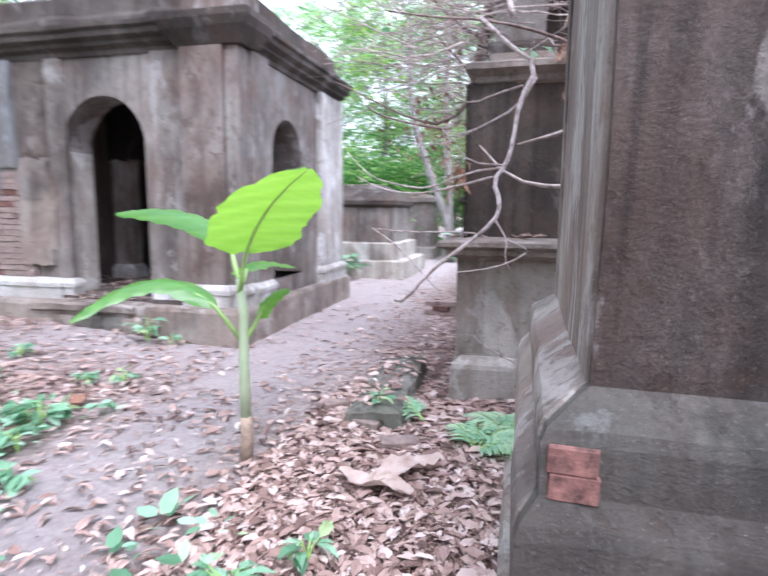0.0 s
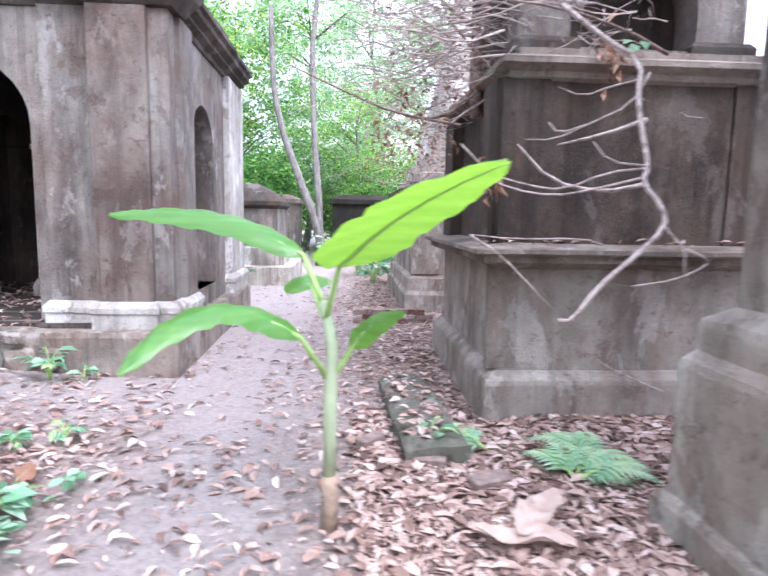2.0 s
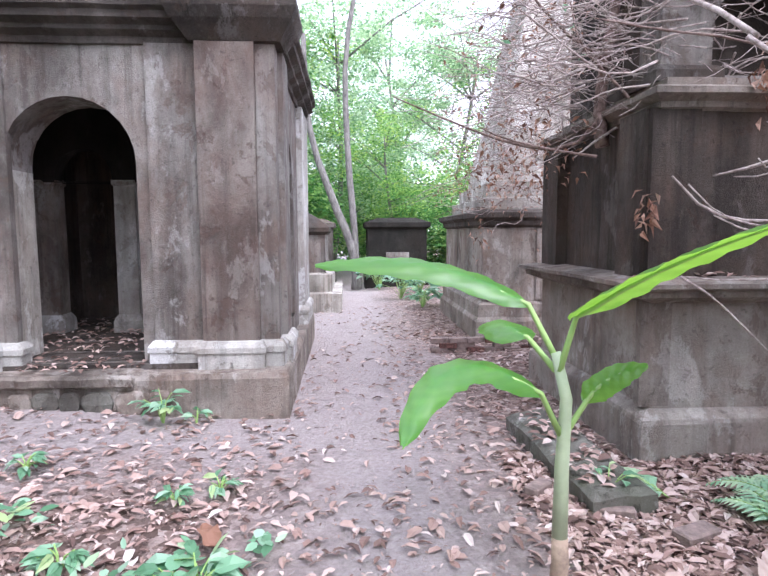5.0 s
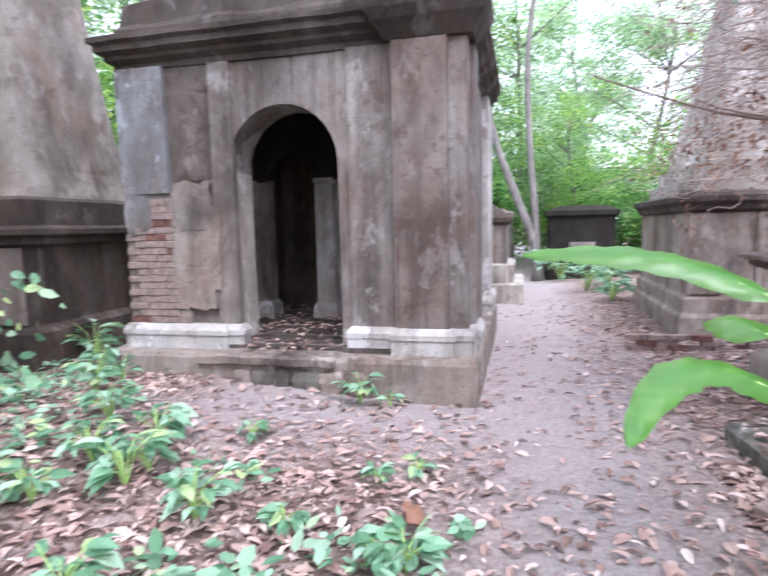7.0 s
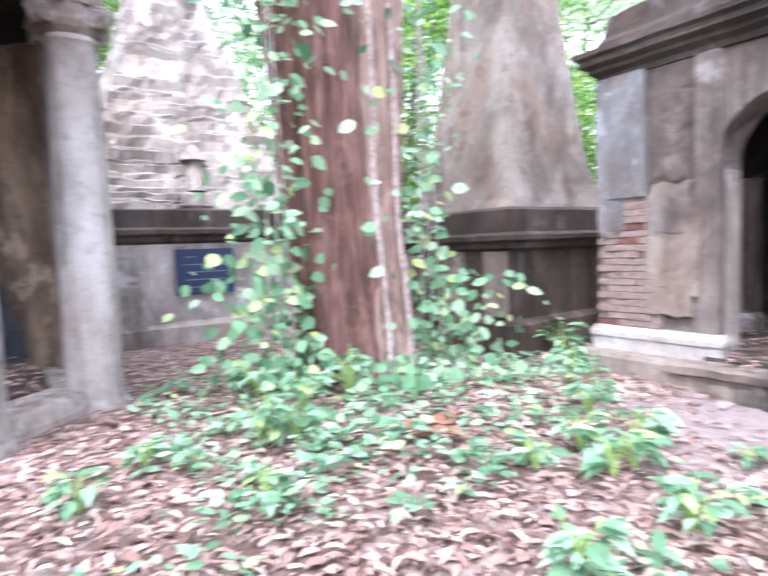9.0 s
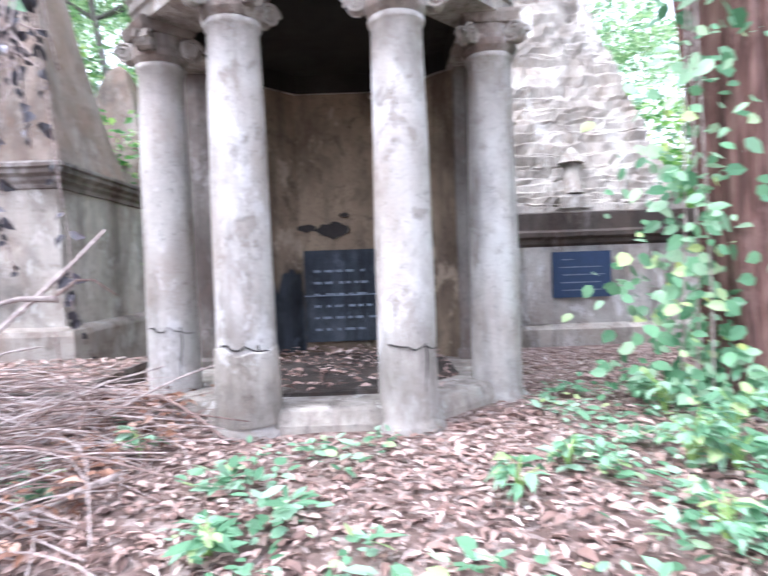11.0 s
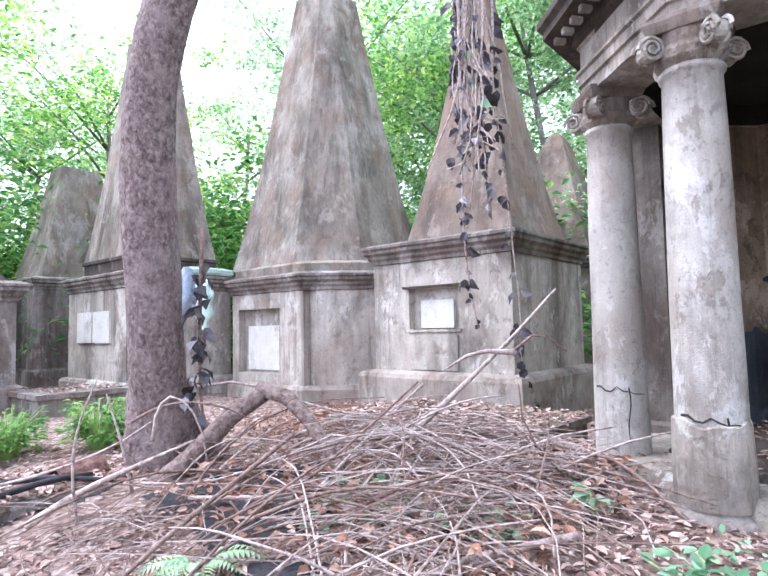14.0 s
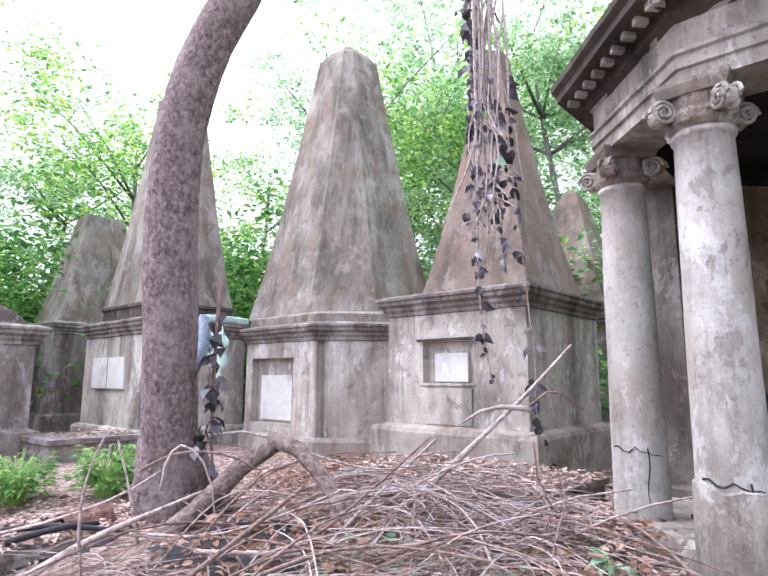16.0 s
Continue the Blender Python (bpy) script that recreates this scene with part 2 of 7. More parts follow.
M_LITTER = leaf_mat("dead_leaf_litter", [(0.0, (0.10, 0.062, 0.052)), (0.25, (0.27, 0.175, 0.145)), (0.65, (0.46, 0.335, 0.29)), (0.94, (0.57, 0.455, 0.41)), (1.0, (0.66, 0.58, 0.54))], 0.12, 0.7)
M_DEADLEAF = leaf_mat("hanging_dead_leaf", [(0.0, (0.12, 0.06, 0.045)), (0.5, (0.32, 0.17, 0.11)), (1.0, (0.46, 0.32, 0.25))], 0.2, 0.7)
M_PALELEAF = leaf_mat("bleached_dry_leaf", [(0.3, (0.38, 0.27, 0.22)), (0.7, (0.58, 0.48, 0.43))], 0.15, 0.7, False)
M_BLACKLEAF = leaf_mat("withered_grey_leaf", [(0.0, (0.03, 0.028, 0.032)), (0.7, (0.09, 0.085, 0.10)), (1.0, (0.36, 0.35, 0.38))], 0.1, 0.6)
M_GREENS = leaf_mat("ground_greenery", [(0.0, (0.10, 0.23, 0.12)), (0.4, (0.22, 0.42, 0.25)), (0.85, (0.42, 0.61, 0.45)), (1.0, (0.48, 0.60, 0.24))], 0.4, 0.35)
M_IVY = leaf_mat("ivy_leaf", [(0.0, (0.08, 0.20, 0.10)), (0.4, (0.20, 0.40, 0.22)), (0.85, (0.42, 0.60, 0.40)), (1.0, (0.56, 0.64, 0.20))], 0.4, 0.3)
M_CANOPY = leaf_mat("canopy_leaf", [(0.0, (0.09, 0.23, 0.06)), (0.35, (0.20, 0.42, 0.11)), (0.7, (0.38, 0.60, 0.18)), (1.0, (0.64, 0.76, 0.20))], 0.65, 0.35)
M_CANOPY2 = leaf_mat("pale_canopy_leaf", [(0.0, (0.18, 0.34, 0.17)), (0.45, (0.38, 0.57, 0.32)), (1.0, (0.66, 0.78, 0.48))], 0.65, 0.35)
M_THICKET = leaf_mat("thicket_leaf", [(0.0, (0.05, 0.16, 0.045)), (0.5, (0.14, 0.34, 0.09)), (1.0, (0.38, 0.56, 0.16))], 0.5, 0.4)
M_FERN = leaf_mat("fern_leaf", [(0.0, (0.22, 0.44, 0.24)), (0.6, (0.40, 0.62, 0.42)), (1.0, (0.55, 0.70, 0.44))], 0.45, 0.4)


def banana_mat():
    m = Nodes("banana_leaf")
    v = m.noise(m.pos(3.0, 3.0, 40.0), 1.0, 3, 0.5)
    col = m.mix(m.ramp(v, [(0.35, 0.0), (0.65, 1.0)]), (0.08, 0.28, 0.06), (0.13, 0.36, 0.075))
    m.link(col, "Base Color")
    m.bsdf.inputs["Roughness"].default_value = 0.34
    m.bsdf.inputs["Coat Weight"].default_value = 0.5
    m.bsdf.inputs["Coat Roughness"].default_value = 0.3
    tr = m.n("ShaderNodeBsdfTranslucent", Color=m.mix(0.5, col, (0.46, 0.72, 0.02)))
    mix = m.n("ShaderNodeMixShader", Fac=0.6)
    m.t.links.new(m.bsdf.outputs[0], mix.inputs[1])
    m.t.links.new(tr.outputs[0], mix.inputs[2])
    m.t.links.new(mix.outputs[0], m.out.inputs[0])
    m.bsdf.inputs["Specular IOR Level"].default_value = 0.7
    return m.mat


M_BANANA = banana_mat()
M_BANANA_RIB = plain("banana_rib", (0.30, 0.46, 0.14), 0.5, 0.12)
M_BANANA_STEM = plain("banana_stem", (0.42, 0.50, 0.32), 0.5, 0.15, 7.0)
M_BANANA_DRY = plain("dry_banana_sheath", (0.36, 0.27, 0.20), 0.85, 0.4, 14.0)
M_CLOTH_BLUE = plain("faded_blue_cloth", (0.22, 0.26, 0.33), 0.9, 0.3)
M_CLOTH_GREEN = plain("pale_green_plastic", (0.42, 0.56, 0.50), 0.5, 0.25)


def ground_mat():
    """Trodden pinkish earth along the path, darker soil and leaf mould elsewhere."""
    m = Nodes("earth")
    p = m.pos()
    sep = m.n("ShaderNodeSeparateXYZ", Vector=p)

    def math_(op, a, b=0.0):
        n = m.t.nodes.new("ShaderNodeMath")
        n.operation = op
        for i, v in enumerate((a, b)):
            if isinstance(v, bpy.types.NodeSocket):
                m.t.links.new(v, n.inputs[i])
            else:
                n.inputs[i].default_value = v
        return n.outputs[0]
    wob = m.noise(p, 0.9, 4)
    d = math_('ABSOLUTE', math_('ADD', math_('ADD', sep.outputs[0], 2.25), math_('MULTIPLY', math_('SUBTRACT', wob, 0.5), 0.9)))
    path = m.n("ShaderNodeMapRange", Value=d)
    path.inputs["From Min"].default_value, path.inputs["From Max"].default_value = 0.25, 1.25
    path.inputs["To Min"].default_value, path.inputs["To Max"].default_value = 1.0, 0.0
    # bare swept earth in front of the arched mausoleum
    ex = m.n("ShaderNodeMapRange", Value=math_('ABSOLUTE', math_('ADD', math_('ADD', sep.outputs[0], 3.9), math_('MULTIPLY', math_('SUBTRACT', wob, 0.5), 1.6))))
    ex.inputs["From Min"].default_value, ex.inputs["From Max"].default_value = 1.2, 2.3
    ex.inputs["To Min"].default_value, ex.inputs["To Max"].default_value = 1.0, 0.0
    ey = m.n("ShaderNodeMapRange", Value=math_('ADD', sep.outputs[1], math_('MULTIPLY', math_('SUBTRACT', wob, 0.5), 2.2)))
    ey.inputs["From Min"].default_value, ey.inputs["From Max"].default_value = 3.7, 4.8
    trodden = math_('MAXIMUM', path.outputs[0], math_('MULTIPLY', ex.outputs[0], ey.outputs[0]))
    grain = m.noise(p, 26.0, 8, 0.75)
    mid = m.noise(p, 5.0, 7, 0.7)
    earth = m.ramp(grain, [(0.25, (0.25, 0.21, 0.20)), (0.5, (0.40, 0.35, 0.34)), (0.8, (0.52, 0.47, 0.455))])
    warp = m.n("ShaderNodeVectorMath", Vector=p)
    warp.operation = 'ADD'
    nz = m.n("ShaderNodeTexNoise", Vector=p, Scale=9.0, Detail=3.0)
    sc = m.n("ShaderNodeVectorMath", Vector=nz.outputs["Color"])
    sc.operation = 'SCALE'
    sc.inputs["Scale"].default_value = 0.10
    m.t.links.new(sc.outputs[0], warp.inputs[1])
    cell = m.n("ShaderNodeTexVoronoi", Vector=warp.outputs[0], Scale=19.0)
    tone = m.n("ShaderNodeSeparateColor", Color=cell.outputs["Color"])
    soil = m.ramp(tone.outputs[0], [(0.0, (0.10, 0.07, 0.058)), (0.3, (0.24, 0.165, 0.14)), (0.65, (0.38, 0.285, 0.25)), (1.0, (0.56, 0.47, 0.43))])
    soil = m.mix(m.ramp(grain, [(0.3, 0.7), (0.6, 0.0)]), soil, (0.13, 0.095, 0.08))
    earth = m.mix(m.ramp(mid, [(0.5, 0.0), (0.72, 0.5)]), earth, (0.282, 0.254, 0.234))
    m.link(m.mix(trodden, soil, earth), "Base Color")
    m.bsdf.inputs["Roughness"].default_value = 0.95
    m.bsdf.inputs["Specular IOR Level"].default_value = 0.15
    crumb = m.noise(p, 75.0, 6, 0.8)
    h = math_('ADD', math_('ADD', grain, math_('MULTIPLY', crumb, 0.5)), mid)
    m.bump(h, 0.9, 0.035)
    return m.mat


M_EARTH = ground_mat()

# ---- helpers ----


def thing(name, label, category, loc=(0, 0, 0), group="", kind=""):
    ob = new(name)
    ob.location = loc
    ob.empty_display_size = 0.1
    return tagged(ob, label, category, group, kind)


def part(name, bm, material, parent=None, label=""):
    """Link a bmesh (world coordinates) as ONE mesh object under a thing or a part."""
    me = bpy.data.meshes.new(name)
    if isinstance(bm, tuple):
        me.from_pydata(bm[0], [], bm[1])
    else:
        bmesh.ops.recalc_face_normals(bm, faces=bm.faces)
        bm.to_mesh(me)
        bm.free()
    me.materials.append(material)
    ob = new(name, me)
    if parent is not None:
        off, o = Vector((0, 0, 0)), parent
        while o is not None:
            off += o.location
            o = o.parent
        me.transform(Matrix.Translation(-off))
        ob.parent = parent
    if label:
        ob["label"] = label
    return ob


def box(bm, x0, x1, y0, y1, z0, z1, m=None):
    vs = [bm.verts.new((x, y, z)) for z in (z0, z1) for y in (y0, y1) for x in (x0, x1)]
    for f in ((0, 1, 3, 2), (4, 6, 7, 5), (0, 4, 5, 1), (1, 5, 7, 3), (3, 7, 6, 2), (2, 6, 4, 0)):
        bm.faces.new([vs[i] for i in f])
    if m is not None:
        for v in vs:
            v.co = m @ v.co
    return vs


def rect(x0, x1, y0, y1):
    return [(x0, y0), (x1, y0), (x1, y1), (x0, y1)]


def offset(poly, d):
    """The convex polygon (anticlockwise) moved out by d."""
    n, res = len(poly), []
    for i in range(n):
        a, b, c = Vector(poly[i - 1]), Vector(poly[i]), Vector(poly[(i + 1) % n])
        n1 = Vector(((b - a).y, -(b - a).x)).normalized()
        n2 = Vector(((c - b).y, -(c - b).x)).normalized()
        k = n1 + n2
        res.append(b + k * (2 * d / k.length_squared) if k.length > 1e-6 else b)
    return [(v.x, v.y) for v in res]


def loft(bm, poly, rings, seg=6, wear=0.006, seed=0.0, cap=True, f=3.0):
    """Rings (out, z) round a polygon, each side cut into seg, slightly uneven as old plaster is."""
    prev, first = None, None
    for out_, z in rings:
        q = offset(poly, out_) if not callable(out_) else out_(poly)
        ring = []
        for i in range(len(q)):
            a, b = Vector((*q[i], z)), Vector((*q[(i + 1) % len(q)], z))
            for k in range(seg):
                v = a.lerp(b, k / seg)
                w = noise.noise_vector(v * f + Vector((seed, seed, 0))) * wear
                w += noise.noise_vector(v * f * 4 + Vector((seed, 0, seed))) * wear * 0.5
                ring.append(bm.verts.new(v + Vector((w.x, w.y, w.z * 0.7))))
        if prev:
            m = len(ring)
            for i in range(m):
                bm.faces.new((prev[i], prev[(i + 1) % m], ring[(i + 1) % m], ring[i]))
        else:
            first = ring
        prev = ring
    if cap:
        bm.faces.new(prev)
        bm.faces.new(list(reversed(first)))
    return bm


def lofted(name, poly, rings, mat, parent, seg=6, wear=0.006, label="", seed=0.0):
    return part(name, loft(bmesh.new(), poly, rings, seg, wear, seed), mat, parent, label)


def tube(bm, pts, r0, r1, sides=6, wob=0.0, smooth=0):
    """A tapered tube through points."""
    pts = [Vector(p) for p in pts]
    for _ in range(smooth):
        q = [pts[0]]
        for a, b in zip(pts, pts[1:]):
            q += [a.lerp(b, 0.27), a.lerp(b, 0.73)]
        pts = q + [pts[-1]]
    prev = None
    up = Vector((0.31, 0.2, 0.93))
    n = len(pts)
    for i, p in enumerate(pts):
        d = (pts[min(i + 1, n - 1)] - pts[max(i - 1, 0)]).normalized()
        s = d.cross(up)
        if s.length < 0.1:
            s = d.cross(Vector((1, 0, 0)))
        s.normalize()
        u = s.cross(d)
        r = r0 + (r1 - r0) * i / (n - 1)
        ring = []
        for k in range(sides):
            a = 2 * math.pi * k / sides
            rr = r * (1 + wob * noise.noise(Vector((math.cos(a) * 1.3, math.sin(a) * 1.3, 0)) + p * 3))
            ring.append(bm.verts.new(p + (s * math.cos(a) + u * math.sin(a)) * rr))
        if prev:
            for k in range(sides):
                bm.faces.new((prev[k], prev[(k + 1) % sides], ring[(k + 1) % sides], ring[k]))
        else:
            bm.faces.new(list(reversed(ring)))
        prev = ring
    bm.faces.new(prev)
    return bm


def smooth_faces(ob):
    ob.data.polygons.foreach_set("use_smooth", [True] * len(ob.data.polygons))
    return ob


def sstep(a, b, x):
    t = max(0.0, min(1.0, (x - a) / (b - a)))
    return t * t * (3 - 2 * t)


def land(x, y):
    """Height of the ground: the trodden path lies lowest, the west side rises by a third of a metre."""
    h = 0.31 * sstep(-3.1, -6.2, x) * (1 - 0.55 * sstep(3.8, 5.4, y)) - 0.05 * sstep(-5.2, -3.6, x) * sstep(-1.2, -2.2, x) * sstep(4.2, 5.4, y)
    h += 0.05 * sstep(-1.1, 0.2, x) * sstep(1.0, 2.5, y)
    return h + 0.03 * noise.noise(Vector((x * 0.7, y * 0.7, 3.0))) + 0.012 * noise.noise(Vector((x * 3, y * 3, 1.0)))


# ---- ground: one sheet, fine near the walk ----
def axis_steps(c0, c1, lo, hi, fine, coarse):
    v, x = [], c0
    while x < c1:
        v.append(x)
        x += fine
    v.append(c1)
    a, s = c0, coarse
    while a > lo:
        a -= s
        s *= 1.5
        v.insert(0, a)
    a, s = c1, coarse
    while a < hi:
        a += s
        s *= 1.5
        v.append(a)
    return v


gx, gy = axis_steps(-12, 3, -400, 400, 0.12, 0.5), axis_steps(-9, 14, -400, 400, 0.12, 0.5)
gv = [(x, y, land(x, y)) for y in gy for x in gx]
nx = len(gx)
gf = [(j * nx + i, j * nx + i + 1, (j + 1) * nx + i + 1, (j + 1) * nx + i) for j in range(len(gy) - 1) for i in range(nx - 1)]
ground = smooth_faces(part("ground", (gv, gf), M_EARTH))
tagged(ground, "pinkish trodden earth with leaf mould under tombs", "ground", kind="structure")


# ---- arched mausoleum by the path ----
def arch_wall(bm, w, z0, z1, a0, a1, zb, zs, thick, m, seg=14):
    """A wall in its own plane (x along, z up, y into it) with a round-headed opening."""
    r, c = (a1 - a0) / 2, (a0 + a1) / 2
    arc = [(c - r * math.cos(math.pi * k / seg), zs + r * math.sin(math.pi * k / seg)) for k in range(seg + 1)]
    hole = [(a0, zb)] + arc + [(a1, zb)]

    def quad(p):
        bm.faces.new([bm.verts.new(m @ Vector(v)) for v in p])
    for y in (0.0, thick):
        quad([(0, y, z0), (a0, y, z0), (a0, y, zb), (0, y, zb)])
        quad([(0, y, zb), (a0, y, zb), (a0, y, zs), (0, y, zs)])
        quad([(a1, y, z0), (w, y, z0), (w, y, zb), (a1, y, zb)])
        quad([(a1, y, zb), (w, y, zb), (w, y, zs), (a1, y, zs)])
        quad([(0, y, zs), (a0, y, zs), (a0, y, z1), (0, y, z1)])
        quad([(a1, y, zs), (w, y, zs), (w, y, z1), (a1, y, z1)])
        if zb > z0:
            quad([(a0, y, z0), (a1, y, z0), (a1, y, zb), (a0, y, zb)])
        for (xa, za), (xb, zb_) in zip(arc, arc[1:]):
            quad([(xa, y, za), (xb, y, zb_), (xb, y, z1), (xa, y, z1)])
    for (xa, za), (xb, zb_) in zip(hole, hole[1:]):
        quad([(xa, 0, za), (xb, 0, zb_), (xb, thick, zb_), (xa, thick, za)])
    for xx in (0, w):
        quad([(xx, 0, z0), (xx, 0, z1), (xx, thick, z1), (xx, thick, z0)])
    quad([(0, 0, z1), (w, 0, z1), (w, thick, z1), (0, thick, z1)])
    bmesh.ops.remove_doubles(bm, verts=bm.verts, dist=0.0005)
    return bm


AX0, AX1, AY0, AY1 = -6.86, -3.20, 6.02, 9.55
mausoleum = thing("arched_mausoleum", "weathered grey plaster mausoleum with open round arches beside the path", "mausoleum", (-5.0, 7.7, 0.0))
lofted("plinth", rect(-7.0, -3.06, 5.66, 9.75), [(0.0, -0.3), (0.0, 0.33), (-0.02, 0.37)], M_DADO, mausoleum, 14, 0.012)
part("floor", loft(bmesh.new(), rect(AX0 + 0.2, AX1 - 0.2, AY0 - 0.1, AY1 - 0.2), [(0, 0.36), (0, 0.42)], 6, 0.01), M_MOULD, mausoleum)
TH = 0.50
WZ0, WZ1 = 0.37, 3.32
part("wall", arch_wall(bmesh.new(), AX1 - AX0, WZ0, WZ1, -5.62 - AX0, -4.44 - AX0, 0.43, 2.27, TH, Matrix.Translation((AX0, AY0, 0))), M_GREY, mausoleum, "front wall with a round arch")
side_m = Matrix.Translation((AX1, AY0 + TH, 0)) @ Matrix.Rotation(radians(90), 4, 'Z')
part("wall", arch_wall(bmesh.new(), AY1 - AY0 - 2 * TH, WZ0, WZ1, 0.36, 1.36, 0.60, 2.22, TH, side_m), M_GREY, mausoleum, "side wall with a round arch")
# left and rear walls: interior shade put into a darker colour than the front
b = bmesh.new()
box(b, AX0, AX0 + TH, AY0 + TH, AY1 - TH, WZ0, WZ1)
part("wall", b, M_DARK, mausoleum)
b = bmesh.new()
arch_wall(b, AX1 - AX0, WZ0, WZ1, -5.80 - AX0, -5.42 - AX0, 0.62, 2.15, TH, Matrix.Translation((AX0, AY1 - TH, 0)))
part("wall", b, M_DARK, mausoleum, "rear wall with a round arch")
for zz in (0.78, 0.96):
    b = bmesh.new()
    tube(b, [(-5.82, AY1 - 0.18, zz), (-5.4, AY1 - 0.18, zz - 0.01), (-4.98, AY1 - 0.18, zz)], 0.02, 0.02, 8)
    part("rail", b, M_WHITE, mausoleum, "pale rail across the rear arch")
# right pier: side daylight put into its bright colour, top ends where light stops
for xa, xb, ya, top, mt, lab in ((-5.33, -5.08, 7.72, 2.30, M_COLUMN, "pale inner pier with daylight in its colour"), (-6.32, -6.02, 7.72, 2.30, M_DADO, "brown inner pier")):
    lofted("inner_pier", rect(xa, xb, ya, ya + 0.25), [(0, 0.42), (0, 1.0), (0, 1.6), (0, top - 0.1), (0.02, top - 0.08), (0.02, top - 0.03), (-0.02, top)], mt, mausoleum, 4, 0.006, lab)
    lofted("inner_pier_base", rect(xa, xb, ya, ya + 0.25), [(0.05, 0.42), (0.05, 0.56), (0.02, 0.62), (0.004, 0.64)], M_WHITE, mausoleum, 3, 0.006)
# added near-black arch: stands for the unlit vault above the piers
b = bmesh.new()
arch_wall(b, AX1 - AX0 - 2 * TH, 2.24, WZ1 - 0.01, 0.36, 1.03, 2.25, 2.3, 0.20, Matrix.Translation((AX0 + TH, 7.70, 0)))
part("vault_shade_arch", b, M_BLACK_SHADED, mausoleum, "near-black inner arch added for the vault's shade")
b = bmesh.new()
box(b, -5.63, -5.612, AY0 + 0.012, AY0 + TH - 0.012, 0.43, 2.22)
part("jamb_plaster", b, M_PALE, mausoleum, "pale plaster on the arch jamb")
lofted("step_slab", rect(-5.86, -4.40, 5.60, 6.05), [(-0.03, 0.27), (0.0, 0.29), (0.01, 0.36), (-0.02, 0.385)], M_DADO, mausoleum, 16, 0.028, "broken threshold slab")
rng = random.Random(44)
x = -5.5
while x < -4.25:
    w = rng.uniform(0.14, 0.30)
    b = bmesh.new()
    bmesh.ops.create_icosphere(b, subdivisions=2, radius=1.0)
    for v in b.verts:
        c_ = Vector([math.copysign(abs(q) ** 0.55, q) for q in v.co])
        v.co = Vector((x + w / 2 + c_.x * w * 0.47, 5.69 + c_.y * 0.09, 0.13 + c_.z * rng.uniform(0.105, 0.115))) + Vector(noise.noise_vector(v.co * 1.6 + Vector((x, 0, 0)))) * 0.025
    part("stone", b, M_DADO if rng.random() < 0.7 else M_LEDGE, mausoleum)
    x += w


def pilaster(parent, x0, x1, y0, y1, z0, z1, base=True, mat=M_GREY):
    lofted("pilaster", rect(x0, x1, y0, y1), [(0, z0), (0, z0 + 0.8), (0, z0 + 1.6), (0, z0 + 2.3), (0, z1)], mat, parent, 4, 0.006, "", x0)
    if base:
        lofted("pilaster_base", rect(x0, x1, y0, y1), [(0.045, z0 - 0.01), (0.045, z0 + 0.14), (0.06, z0 + 0.15), (0.06, z0 + 0.20), (0.025, z0 + 0.25), (0.003, z0 + 0.26)], M_WHITE, parent, 5, 0.006, "whitewashed base moulding", x0)


pilaster(mausoleum, -4.32, -3.86, AY0 - 0.035, AY0 + 0.05, WZ0, WZ1)
pilaster(mausoleum, -3.86, -3.34, AY0 - 0.12, AY0 + 0.05, WZ0, WZ1, True, M_STREAK)
pilaster(mausoleum, -3.34, -3.165, AY0 - 0.05, AY0 + 0.18, WZ0, WZ1)
pilaster(mausoleum, -3.26, -3.115, AY0 + 0.18, AY0 + 0.62, WZ0, WZ1)
pilaster(mausoleum, -3.26, -3.12, 8.50, 9.55, WZ0, WZ1, True, M_WHITE)
pilaster(mausoleum, -5.80, -5.56, AY0 - 0.03, AY0 + 0.05, WZ0, WZ1)
lofted("stained_panel", rect(-6.29, -5.81, AY0 - 0.022, AY0 + 0.05), [(0, 2.14), (0, 2.5), (0, 2.9), (0, 3.30)], M_SHAFT, mausoleum, 6, 0.006, "dark brown stained plaster panel")
# left pier: plaster above, bare brick below
lofted("pilaster", rect(-6.86, -6.30, AY0 - 0.08, AY0 + 0.05), [(0, 2.02), (0, 2.6), (0, WZ1)], M_BLUEGREY, mausoleum, 6, 0.008, "blue-grey plastered head of a pilaster")
lofted("pilaster_base", rect(-6.86, -5.72, AY0 - 0.08, AY0 + 0.05), [(0.045, WZ0 - 0.01), (0.045, WZ0 + 0.14), (0.06, WZ0 + 0.15), (0.06, WZ0 + 0.2), (0.02, WZ0 + 0.26)], M_WHITE, mausoleum, 8, 0.008, "whitewashed base moulding")
brick_me = []
for k in range(3):
    bb = bmesh.new()
    box(bb, -0.1205, 0.1205, -0.055, 0.055, -0.0345, 0.0345)
    for v in bb.verts:
        v.co += Vector(noise.noise_vector(v.co * 20 + Vector((k * 7, 0, 0)))) * 0.006
    bmesh.ops.bevel(bb, geom=bb.edges[:], offset=0.006, segments=1, affect='EDGES')
    me_ = bpy.data.meshes.new("brick")
    bb.to_mesh(me_)
    bb.free()
    me_.materials.append(M_BRICKPALE if k != 1 else M_BRICK)
    brick_me.append(me_)


def brick(parent, m, k):
    ob = new("brick", brick_me[k])
    ob.parent = parent
    off, o = Vector((0, 0, 0)), parent
    while o is not None:
        off += o.location
        o = o.parent
    ob.matrix_basis = Matrix.Translation(-off) @ m
    return ob


